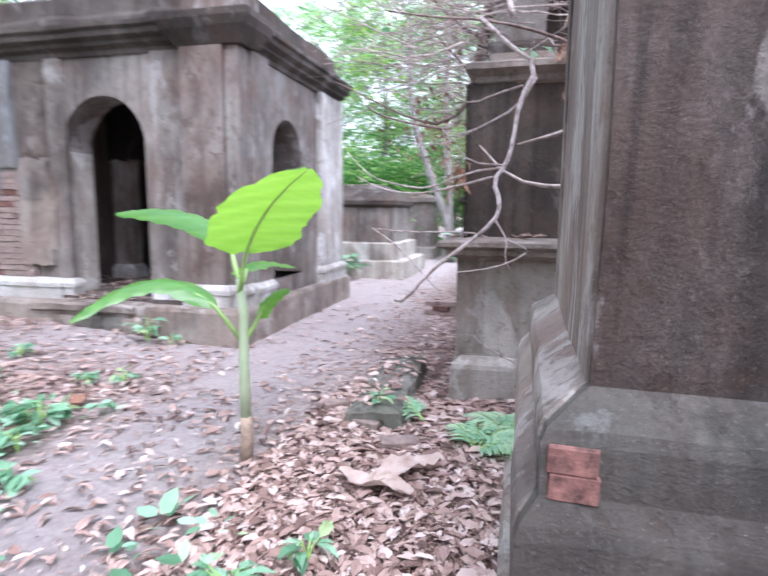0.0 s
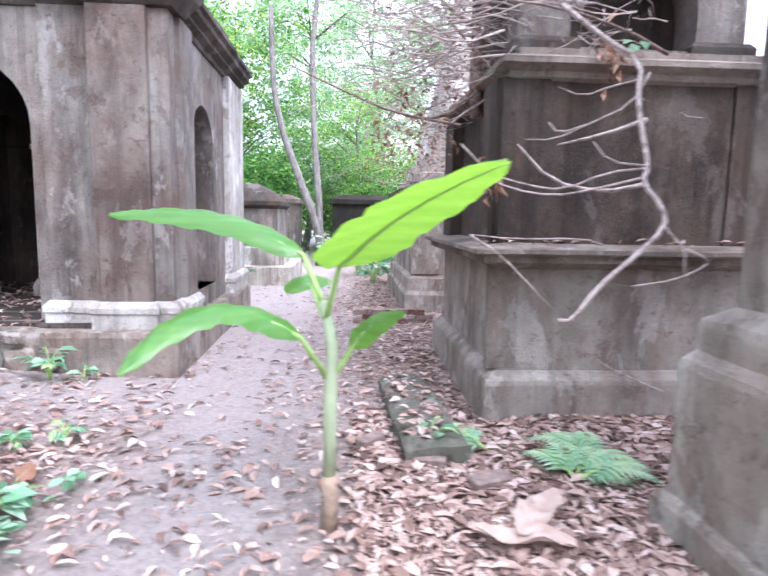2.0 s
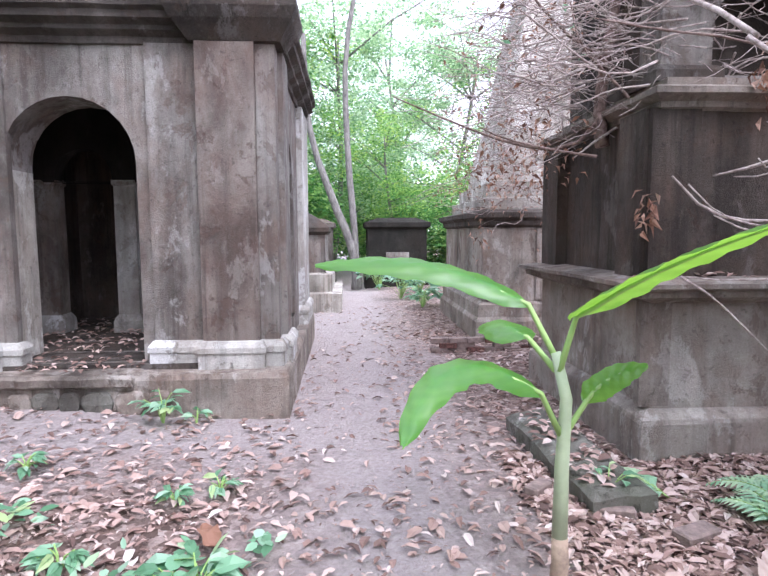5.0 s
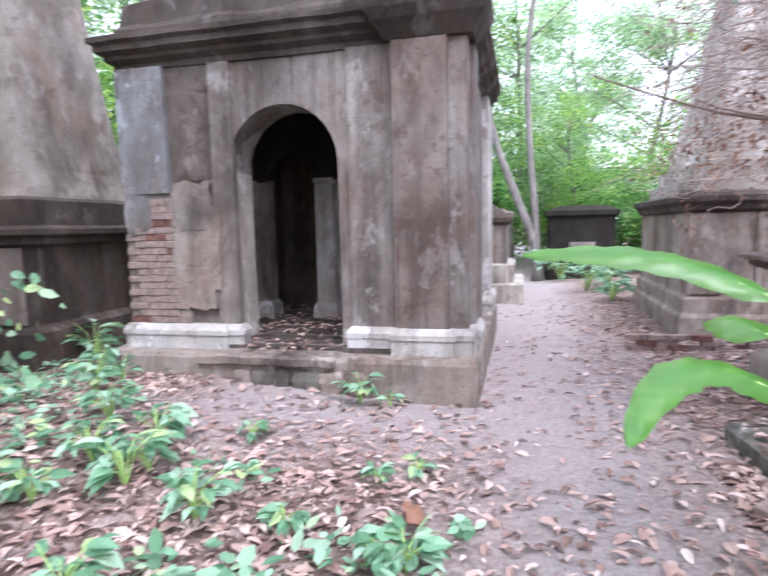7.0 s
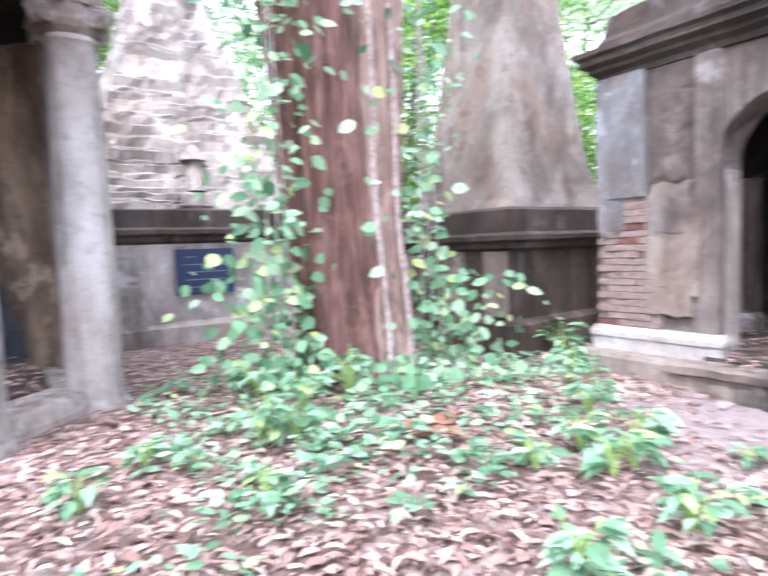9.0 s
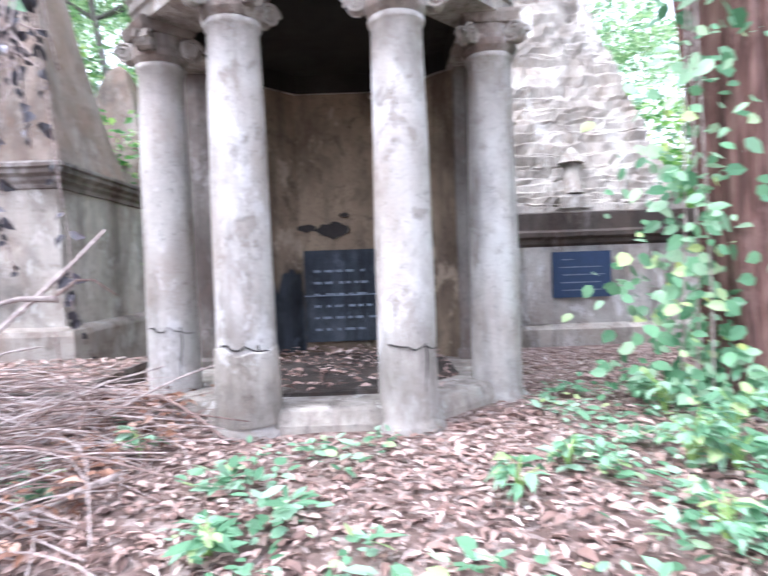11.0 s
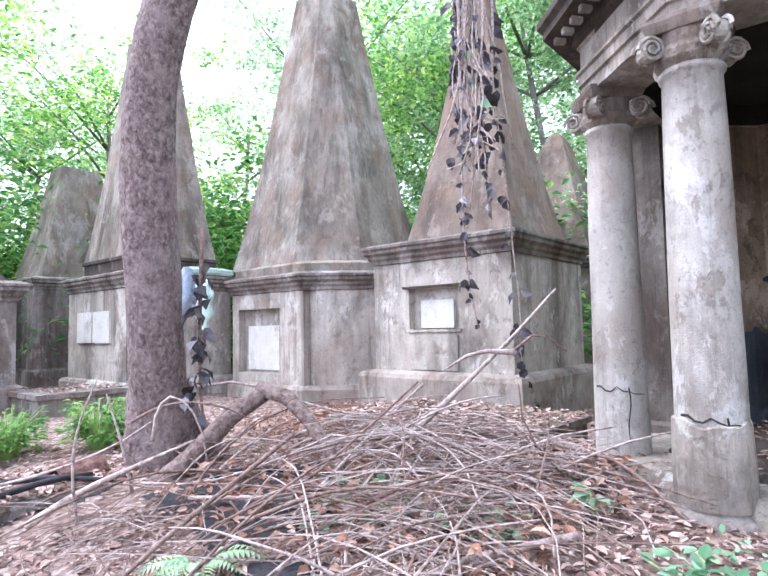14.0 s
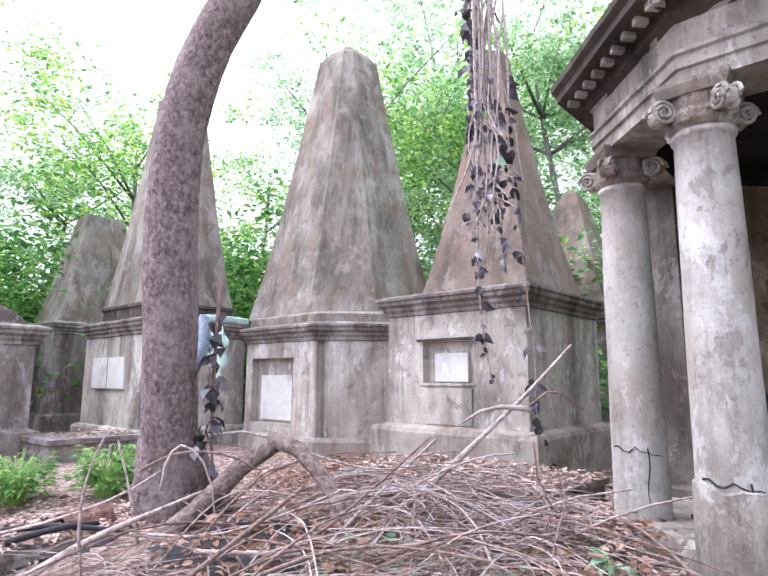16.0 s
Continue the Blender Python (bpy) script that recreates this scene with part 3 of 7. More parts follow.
b = bmesh.new()
box(b, -6.855, -6.13, AY0 - 0.050, AY0 + 0.03, WZ0 + 0.25, 2.03)
part("mortar", b, M_DADO, mausoleum, "crumbling grey mortar")
rng = random.Random(5)
z = WZ0 + 0.30
row = 0
while z < 2.0:
    for i in range(3):
        x = -6.74 + i * 0.245 - (0.12 if row % 2 else 0)
        if x > -6.20 or (row % 2 and x < -6.80):
            continue
        brick(mausoleum, pose(max(x, -6.745), AY0 - 0.012 + rng.uniform(-0.012, 0.006), z, rng.uniform(-2, 2), rng.uniform(-1.5, 1.5), rng.uniform(-2, 2)), rng.choice((0, 0, 0, 2, 2, 0, 2, 0, 2, 2, 0, 1)))
    z += 0.074
    row += 1
for xa, xb, za, zb, sd, mt in ((-6.34, -5.72, 0.72, 2.10, 3, M_DADO), (-6.86, -6.52, 1.58, 2.06, 8, M_BLUEGREY), (-6.27, -5.80, 1.60, 2.16, 14, M_GREY)):
    b = bmesh.new()
    n = 30
    rim = []
    for k in range(n):
        t = 2 * math.pi * k / n
        r = 0.92 + 0.35 * noise.noise(Vector((math.cos(t) * 2.2, math.sin(t) * 2.2, sd)))
        sx_, sz_ = [math.copysign(abs(q) ** 0.5, q) for q in (math.cos(t), math.sin(t))]
        rim.append(((xa + xb) / 2 + sx_ * r * (xb - xa) / 2, (za + zb) / 2 + sz_ * r * (zb - za) / 2))
    front = [b.verts.new((px, AY0 - 0.070 - 0.0006 * sd, pz)) for px, pz in rim]
    back = [b.verts.new((px, AY0 + 0.02, pz)) for px, pz in rim]
    b.faces.new(front)
    for k in range(n):
        b.faces.new((front[k], back[k], back[(k + 1) % n], front[(k + 1) % n]))
    part("plaster_scab", b, mt, mausoleum, "ragged plaster left over bare brick")
CORN = [(-0.02, 3.30), (0.03, 3.31), (0.03, 3.37), (0.10, 3.41), (0.10, 3.45), (0.17, 3.49), (0.17, 3.55), (0.21, 3.58), (0.21, 3.63), (0.06, 3.66)]
lofted("cornice", rect(AX0, AX1, AY0, AY1), CORN, M_MOULD, mausoleum, 24, 0.014, "dark stained cornice")
lofted("cornice_break", rect(-3.92, -3.10, AY0 - 0.10, AY0 + 0.3), [(0.0, 3.33), (0.05, 3.40), (0.12, 3.49), (0.16, 3.58), (0.16, 3.655), (0.02, 3.68)], M_MOULD, mausoleum, 5, 0.008)
lofted("roof", rect(AX0, AX1, AY0, AY1), [(0.04, 3.64), (0.02, 3.74), (-0.02, 3.80), (-0.05, 4.02), (-0.22, 4.10), (-1.0, 4.22)], M_MOULD, mausoleum, 18, 0.04, "rubble-strewn flat roof")
lofted("attic_block", rect(-3.86, -3.18, AY0 - 0.03, AY0 + 0.5), [(0.0, 3.66), (0.0, 3.95), (-0.03, 3.98)], M_GREY, mausoleum, 5, 0.008)

# ---- dark table tomb with an arched upper stage ----
tb = thing("arched_table_tomb", "blackened plaster table tomb with a ledge and arched top stage", "tomb", (0.58, 5.5, 0.0))
TB = rect(-0.53, 1.76, 4.28, 6.66)
lofted("plinth", TB, [(0.0, -0.2), (0.0, 0.30), (-0.01, 0.33), (-0.07, 0.38), (-0.09, 0.385)], M_SIDE, tb, 12, 0.012)
lofted("dado", TB, [(-0.10, 0.38), (-0.10, 0.7), (-0.10, 1.0), (-0.10, 1.16)], M_SIDE, tb, 10, 0.009)
for xa, xb in ((-0.50, -0.28), (1.44, 1.66)):
    lofted("pilaster", rect(xa, xb, 4.375, 4.45), [(0, 0.40), (0, 0.8), (0, 1.15)], M_DADO, tb, 3, 0.006)
lofted("ledge", TB, [(-0.11, 1.12), (-0.04, 1.15), (0.04, 1.18), (0.04, 1.22), (0.11, 1.245), (0.11, 1.275), (-0.14, 1.31)], M_DADO, tb, 14, 0.008)
lofted("upper_body", TB, [(-0.17, 1.28), (-0.17, 1.7), (-0.17, 2.1), (-0.17, 2.48)], M_DARK, tb, 10, 0.008)
for xa, xb in ((-0.44, -0.10), (1.26, 1.60)):
    lofted("corner_strip", rect(xa, xb, 4.43, 4.52), [(0, 1.29), (0, 1.9), (0, 2.46)], M_DARK, tb, 3, 0.005)
lofted("corner_strip", rect(-0.47, -0.36, 4.48, 4.85), [(0, 1.29), (0, 1.9), (0, 2.46)], M_DARK, tb, 3, 0.005)
lofted("corner_strip", rect(-0.47, -0.36, 6.1, 6.5), [(0, 1.29), (0, 1.9), (0, 2.46)], M_DARK, tb, 3, 0.005)
lofted("top_moulding", TB, [(-0.17, 2.44), (-0.13, 2.46), (-0.13, 2.50), (-0.06, 2.54), (-0.06, 2.58), (-0.10, 2.60), (-0.22, 2.61), (-0.22, 2.68), (-0.3, 2.70)], M_DADO, tb, 12, 0.008)
upm = Matrix.Translation((-0.28, 4.66, 0))
part("arched_stage", arch_wall(bmesh.new(), 1.72, 2.68, 3.9, 0.38, 1.34, 2.74, 3.02, 0.3, upm), M_GREY, tb, "arched upper stage")
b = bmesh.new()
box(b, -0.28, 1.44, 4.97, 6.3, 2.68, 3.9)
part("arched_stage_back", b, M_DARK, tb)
lofted("stage_base", rect(-0.34, 0.16, 4.60, 5.1), [(0, 2.68), (0, 2.76), (-0.03, 2.80)], M_MOULD, tb, 3, 0.004)
lofted("stage_base", rect(1.0, 1.50, 4.60, 5.1), [(0, 2.68), (0, 2.76), (-0.03, 2.80)], M_MOULD, tb, 3, 0.004)
# knocked-off plaster on the dado
for x, zz, w, h_ in ((-0.10, 0.70, 0.12, 0.035), (-0.02, 0.64, 0.07, 0.02)):
    b = bmesh.new()
    bmesh.ops.create_icosphere(b, subdivisions=2, radius=1.0)
    for v in b.verts:
        v.co = Vector((x + v.co.x * w, 4.408 + v.co.y * 0.012, zz + v.co.z * h_)) + Vector(noise.noise_vector(v.co * 2.2)) * 0.03 * Vector((1, 0, 1)).length * 0.7
        v.co.y = min(v.co.y, 4.42)
    part("spalled_patch", b, M_CRACK, tb, "dark spalled plaster patch")

# ---- tall tomb close at the start ----
td = thing("tall_plaster_tomb", "tall brown stained plaster tomb on stepped ledges with bare brick", "tomb", (1.0, 1.9, 0.0))
TD = rect(0.0, 2.3, 1.10, 2.84)
lofted("base_step", TD, [(0.05, -0.2), (0.05, 0.20), (0.03, 0.23), (-0.02, 0.24)], M_LEDGE, td, 14, 0.012)
lofted("lower_body", TD, [(0.0, 0.2), (0.0, 0.5), (0.0, 0.84), (-0.01, 0.87), (-0.05, 0.92), (-0.055, 0.925)], M_LEDGE, td, 14, 0.01)
lofted("upper_ledge", TD, [(-0.05, 0.9), (-0.05, 1.03), (-0.06, 1.06), (-0.14, 1.12), (-0.16, 1.13)], M_LEDGE, td, 14, 0.009)
lofted("shaft", TD, [(-0.155, 1.1), (-0.16, 1.6), (-0.165, 2.2), (-0.175, 2.9), (-0.185, 3.8), (-0.19, 4.6)], M_SHAFT, td, 12, 0.012)
# west side skins: the light on that side put into a lighter colour
lofted("lit_plaster_face", rect(0.0, 0.375, 1.15, 2.84), [(-0.145, 1.1), (-0.15, 1.6), (-0.155, 2.2), (-0.165, 2.9), (-0.175, 3.8), (-0.18, 4.59)], M_SIDE, td, 12, 0.006, "brown plaster on the side, lightened for the light there")
WEST = rect(0.0, 0.4, 1.16, 2.84)
lofted("lit_side_plaster", WEST, [(0.056, -0.2), (0.056, 0.20), (0.036, 0.232), (-0.02, 0.246)], M_SIDE, td, 12, 0.012, "grey-brown plaster on the side, lightened for the light there")
lofted("lit_side_plaster", WEST, [(0.006, 0.2), (0.006, 0.5), (0.006, 0.84), (-0.004, 0.876), (-0.05, 0.926)], M_SIDE, td, 12, 0.01, "grey-brown plaster on the side, lightened for the light there")
lofted("lit_side_plaster", WEST, [(-0.044, 0.9), (-0.044, 1.03), (-0.054, 1.066), (-0.14, 1.126)], M_SIDE, td, 12, 0.009, "grey-brown plaster on the side, lightened for the light there")
b = bmesh.new()
box(b, 0.146, 0.165, 2.55, 2.70, 1.12, 3.8)
part("corner_strip", b, M_DADO, td)
for k, (x, zz) in enumerate(((0.112, 1.0), (0.116, 0.942))):
    o = brick(td, pose(x, 1.197, zz, 0, 2, 0) @ Matrix.Diagonal((0.42, 1, 0.85, 1)), 1)

# ---- octagonal pavilion tomb ----
PCX, PCY, PR, PZ = -8.95, -0.51, 1.60, 0.27


def octagon(r, a0=22.5):
    return [(PCX + r * math.cos(radians(a0 + 45 * k)), PCY + r * math.sin(radians(a0 + 45 * k))) for k in range(8)]


pav = thing("octagonal_pavilion", "pale columned octagonal tomb pavilion with cracked plaster and dentilled eaves", "pavilion", (PCX, PCY, PZ))
lofted("platform", octagon(PR), [(0.12, PZ - 0.4), (0.12, PZ + 0.10), (0.08, PZ + 0.20), (0.04, PZ + 0.22)], M_PALE, pav, 8, 0.012)
lofted("floor", octagon(PR), [(-0.34, PZ + 0.20), (-0.34, PZ + 0.25)], M_MOULD, pav, 6, 0.01)


def spiral(bm, c, u, v, w, r=0.075, turns=2.2, wire=0.016):
    """A volute: a coil in the plane u, v, raised along w."""
    pts = []
    for k in range(26):
        a = k / 25 * turns * 2 * math.pi
        rr = r * (1 - 0.82 * k / 25)
        pts.append(c + u * (math.cos(a) * rr) + v * (math.sin(a) * rr) + w * (0.012 + 0.02 * k / 25))
    tube(bm, pts, wire, wire * 0.7, 5)


def column(k):
    a = radians(22.5 + 45 * k)
    cx, cy = PCX + PR * math.cos(a), PCY + PR * math.sin(a)
    b = bmesh.new()
    prof = [(0.275, PZ - 0.1), (0.28, PZ + 0.02), (0.285, PZ + 0.06), (0.245, PZ + 0.10), (0.232, PZ + 0.14), (0.226, PZ + 0.5), (0.222, PZ + 1.0), (0.217, PZ + 1.6), (0.210, PZ + 2.2), (0.200, PZ + 2.7), (0.192, PZ + 3.06),
            (0.21, PZ + 3.07), (0.215, PZ + 3.10), (0.20, PZ + 3.12)]
    n = 28
    prev = None
    for r, zz in prof:
        ring = []
        for i in range(n):
            t = 2 * math.pi * i / n
            w = noise.noise(Vector((math.cos(t) * 1.2 + cx, math.sin(t) * 1.2 + cy, zz * 1.5))) * 0.008
            ring.append(b.verts.new((cx + (r + w) * math.cos(t), cy + (r + w) * math.sin(t), zz)))
        if prev:
            for i in range(n):
                b.faces.new((prev[i], prev[(i + 1) % n], ring[(i + 1) % n], ring[i]))
        prev = ring
    b.faces.new(prev)
    col = smooth_faces(part("column", b, M_COLUMN, pav))
    # ionic capital: echinus, swept scroll bands, four corner volutes, abacus
    b = bmesh.new()
    zt = PZ + 3.12
    n = 20
    prev = None
    for r, zz in ((0.20, zt), (0.235, zt + 0.05), (0.24, zt + 0.10), (0.215, zt + 0.15), (0.215, zt + 0.24)):
        ring = [b.verts.new((cx + r * math.cos(2 * math.pi * i / n), cy + r * math.sin(2 * math.pi * i / n), zz)) for i in range(n)]
        if prev:
            for i in range(n):
                b.faces.new((prev[i], prev[(i + 1) % n], ring[(i + 1) % n], ring[i]))
        prev = ring
    b.faces.new(prev)
    part("capital", b, M_DADO, col)
    for q in range(4):
        d = a + radians(65 + 90 * q)
        w = Vector((math.cos(d), math.sin(d), 0))
        side = Vector((-w.y, w.x, 0))
        c = Vector((cx, cy, zt + 0.13)) + w * 0.30
        b = bmesh.new()
        spiral(b, c + side * 0.035, w, Vector((0, 0, 1)), side, 0.095)
        spiral(b, c - side * 0.035, w, Vector((0, 0, 1)), -side, 0.095)
        tube(b, [c - side * 0.045, c + side * 0.045], 0.07, 0.07, 12)
        tube(b, [Vector((cx, cy, zt + 0.17)) + w * 0.12, Vector((cx, cy, zt + 0.19)) + w * 0.22, c + Vector((0, 0, 0.085))], 0.05, 0.035, 6)
        part("volute", b, M_PALE, col, "scrolled plaster volute")
    b = bmesh.new()
    loft(b, [(cx + 0.31 * math.cos(a + radians(65 + 90 * q)), cy + 0.31 * math.sin(a + radians(65 + 90 * q))) for q in range(4)], [(0, zt + 0.24), (0.015, zt + 0.27), (0.03, zt + 0.31), (0.03, zt + 0.34)], 4, 0.004)
    part("abacus", b, M_DADO, col)
    return col


cols = {k: column(k) for k in (7, 0, 6, 1)}
# broken plaster collar low on the shafts, with open cracks
for k, zc in ((7, PZ + 0.73), (6, PZ + 0.80), (0, PZ + 0.7)):
    a = radians(22.5 + 45 * k)
    cx, cy = PCX + PR * math.cos(a), PCY + PR * math.sin(a)
    b = bmesh.new()
    pts = []
    for i in range(10):
        t = radians(-38 + 12 * i)
        pts.append(Vector((cx + 0.231 * math.cos(t), cy + 0.231 * math.sin(t), zc + 0.05 * noise.noise(Vector((i * 0.6, k, 2))) - 0.006 * i)))
    tube(b, pts, 0.011 if k == 7 else 0.008, 0.003, 5, 0.6)
    t0 = radians(34)
    tube(b, [Vector((cx + 0.226 * math.cos(t0 + 0.06 * math.sin(j)), cy + 0.226 * math.sin(t0 + 0.06 * math.sin(j)), zc - 0.075 * j)) for j in range(7)], 0.007, 0.003, 5, 0.5)
    part("crack", b, M_CRACK, cols[k])
# swollen, broken-off plaster round the foot of one shaft
a = radians(22.5 + 45 * 7)
cx, cy = PCX + PR * math.cos(a), PCY + PR * math.sin(a)
b = bmesh.new()
prev = None
for q, (r, zz) in enumerate(((0.252, PZ + 0.13), (0.250, PZ + 0.30), (0.247, PZ + 0.48), (0.243, PZ + 0.68), (0.215, PZ + 0.70))):
    ring = []
    for i in range(36):
        t = 2 * math.pi * i / 36
        w = noise.noise(Vector((math.cos(t) * 1.6, math.sin(t) * 1.6, zz * 2 + 5))) * 0.014
        dz = 0.07 * noise.noise(Vector((math.cos(t) * 2.4, math.sin(t) * 2.4, 9.0))) if q > 2 else 0.0
        ring.append(b.verts.new((cx + (r + w) * math.cos(t), cy + (r + w) * math.sin(t), zz + dz)))
    if prev:
        for i in range(36):
            b.faces.new((prev[i], prev[(i + 1) % 36], ring[(i + 1) % 36], ring[i]))
    prev = ring
part("broken_plaster", b, M_PALE, cols[7], "cracked plaster round the column's foot")
EZ = PZ + 3.44
part("architrave", loft(bmesh.new(), octagon(PR), [(-0.24, EZ - 0.02), (0.20, EZ), (0.20, EZ + 0.11), (0.225, EZ + 0.12), (0.225, EZ + 0.21), (0.25, EZ + 0.225), (0.25, EZ + 0.25)], 8, 0.006, 0.0, False), M_PALE, pav)
lofted("frieze", octagon(PR), [(0.20, EZ + 0.24), (0.20, EZ + 0.48), (0.23, EZ + 0.50)], M_PALE, pav, 8, 0.006)
lofted("eaves_cornice", octagon(PR), [(0.20, EZ + 0.48), (0.26, EZ + 0.52), (0.26, EZ + 0.60), (0.50, EZ + 0.63), (0.50, EZ + 0.70), (0.55, EZ + 0.74), (0.55, EZ + 0.80), (0.3, EZ + 0.84)], M_MOULD, pav, 10, 0.008, "dark stained eaves cornice")
for k in range(8):
    if k in (2, 3, 4, 5):
        continue
    p, q = Vector((*octagon(PR)[k], 0)), Vector((*octagon(PR)[(k + 1) % 8], 0))
    if k == 1:
        continue
    d = (q - p).normalized()
    w = Vector((d.y, -d.x, 0))
    mid = (p + q) / 2
    for i in range(-4, 5):
        c = mid + d * (i * 0.185) + w * 0.37 + Vector((0, 0, EZ + 0.595))
        b = bmesh.new()
        box(b, -0.03, 0.03, -0.05, 0.05, -0.03, 0.03, Matrix.Translation(c) @ Matrix.Rotation(math.atan2(d.y, d.x), 4, 'Z'))
        part("dentil", b, M_WHITE, pav)
lofted("roof", octagon(PR), [(0.32, EZ + 0.82), (0.1, EZ + 1.0), (-0.2, EZ + 1.35), (-0.6, EZ + 1.65), (-1.1, EZ + 1.8)], M_MOULD, pav, 4, 0.01, "low dome")
# soot plus the shade under the roof, both put into the near-black colour
part("inner_band", loft(bmesh.new(), octagon(PR), [(-0.243, EZ - 0.018), (-0.246, EZ + 0.1), (-0.246, EZ + 0.24)], 6, 0.004, 0.0, False), M_BLACK_SHADED, pav, "sooty inner face of the architrave with shade in its colour")
lofted("inner_ceiling", octagon(PR), [(-0.2, EZ + 0.20), (-0.2, EZ + 0.232)], M_BLACK_SHADED, pav, 3, 0.004, "sooty ceiling with roof shade in its colour")
# closed rear sides
oi = octagon(PR)
for k in (2, 3, 4):
    p, q = Vector((*oi[k], 0)), Vector((*oi[k + 1], 0))
    d = (q - p).normalized()
    inn = Vector((-d.y, d.x, 0))
    poly = [p + inn * 0.18, p - inn * 0.16, q - inn * 0.16, q + inn * 0.18]
    lofted("rear_wall", [(v.x, v.y) for v in poly], [(0, PZ + 0.1), (0, PZ + 1.2), (0, PZ + 2.3), (0, EZ + 0.02)], M_OCHRE, pav, 5, 0.01)
    if k != 3:
        c0, dd = (q, -d) if k == 2 else (p, d)
        b = bmesh.new()
        n = 18
        low, top = [], []
        for i in range(n + 1):
            s = 0.10 + 0.72 * i / n
            base = c0 + dd * s + inn * 0.198
            hh = (0.95 + 0.55 * noise.noise(Vector((i * 0.4, k, 2)))) * (1 - (i / n) ** 3) + 0.02
            low.append(b.verts.new(base + Vector((0, 0, PZ + 0.26))))
            top.append(b.verts.new(base + Vector((0, 0, PZ + 0.28 + hh))))
        for i in range(n):
            b.faces.new((low[i], low[i + 1], top[i + 1], top[i]))
        part("soot_stain", b, M_SLATE, pav, "black soot stain")
for k in (2, 5):
    x, y = oi[k]
    lofted("pier", rect(x - 0.17, x + 0.17, y - 0.17, y + 0.17), [(0.03, PZ + 0.1), (0.03, PZ + 0.3), (0, PZ + 0.34), (0, PZ + 1.7), (0, EZ)], M_GREY, pav, 3, 0.006)
bx = PCX - PR * math.cos(radians(22.5)) + 0.19
b = bmesh.new()
box(b, bx, bx + 0.05, PCY - 0.50, PCY + 0.46, PZ + 0.36, PZ + 1.50)
tablet = part("inscribed_tablet", b, M_SLATE, pav, "black slate tablet with worn rows of lettering")
b = bmesh.new()
box(b, bx + 0.048, bx + 0.056, PCY - 0.50, PCY + 0.46, PZ + 0.93, PZ + 0.945)
part("joint_line", b, M_INK, tablet)
rng = random.Random(9)
for r in range(6):
    b = bmesh.new()
    zz = PZ + 0.5 + r * 0.145
    y = PCY - 0.38
    while y < PCY + 0.3:
        w = rng.uniform(0.04, 0.13)
        box(b, bx + 0.05, bx + 0.0525, y, y + w, zz, zz + 0.03)
        y += w + rng.uniform(0.03, 0.09)
    part("lettering", b, M_INK, tablet, "worn unreadable lettering")
# soot-black stains are on the low walls
for y0, y1, h_ in ((-0.60, -0.51, 0.9), (0.47, 0.60, 0.9)):
    b = bmesh.new()
    n = 14
    low = [b.verts.new((bx + 0.022, PCY + y0 + (y1 - y0) * i / n, PZ + 0.26)) for i in range(n + 1)]
    top = [b.verts.new((bx + 0.022, PCY + y0 + (y1 - y0) * i / n, PZ + 0.3 + h_ * (0.75 + 0.8 * noise.noise(Vector((i * 0.45, y0, 4)))))) for i in range(n + 1)]
    for i in range(n):
        b.faces.new((low[i], low[i + 1], top[i + 1], top[i]))
    part("soot_stain", b, M_SLATE, pav, "black soot stain")
for yc, zc, w, h_ in ((-0.12, 2.02, 0.20, 0.10), (-0.45, 2.05, 0.12, 0.05), (0.02, 2.20, 0.06, 0.03)):
    b = bmesh.new()
    n = 16
    vs = [b.verts.new((bx + 0.022, PCY + yc + w * math.cos(2 * math.pi * i / n) * (1 + 0.4 * noise.noise(Vector((i * 0.7, yc, 1)))), PZ + zc - 0.27 + h_ * math.sin(2 * math.pi * i / n) * (1 + 0.4 * noise.noise(Vector((i * 0.7, yc, 6)))))) for i in range(n)]
    b.faces.new(vs)
    part("spalled_patch", b, M_CRACK, pav, "dark hole in the plaster")

# ---- obelisk tombs ----


def face_slabs(parent, mat, x, d, y0, y1, z0, z1, ny0, ny1, nz0, nz1):
    """Front skin from x back by d with a rectangular niche left open, one slab a side."""
    for ya, yb, za, zb in ((y0, ny0, z0, z1), (ny1, y1, z0, z1), (ny0, ny1, z0, nz0), (ny0, ny1, nz1, z1)):
        b = bmesh.new()
        box(b, x - d, x, ya, yb, za, zb)
        part("face_slab", b, mat, parent)


def spire_rings(out0, out1, z0, z1, flare=0.12, steps=7):
    r = []
    for i in range(steps + 1):
        t = i / steps
        o = out0 + (out1 - out0) * t + flare * ((1 - t) ** 4) * 1.0
        r.append((o, z0 + (z1 - z0) * t))
    return r


COR = [(-0.02, -0.02), (0.03, 0.0), (0.03, 0.05), (0.07, 0.09), (0.07, 0.13), (0.13, 0.17), (0.13, 0.22), (0.16, 0.24), (0.16, 0.28), (0.02, 0.33)]
ZG = 0.28


def cornice(parent, poly, z, k=1.0, mat=M_GREY, seg=14, wear=0.01):
    return lofted("cornice", poly, [(o * k, z + h_ * k) for o, h_ in COR], mat, parent, seg, wear)


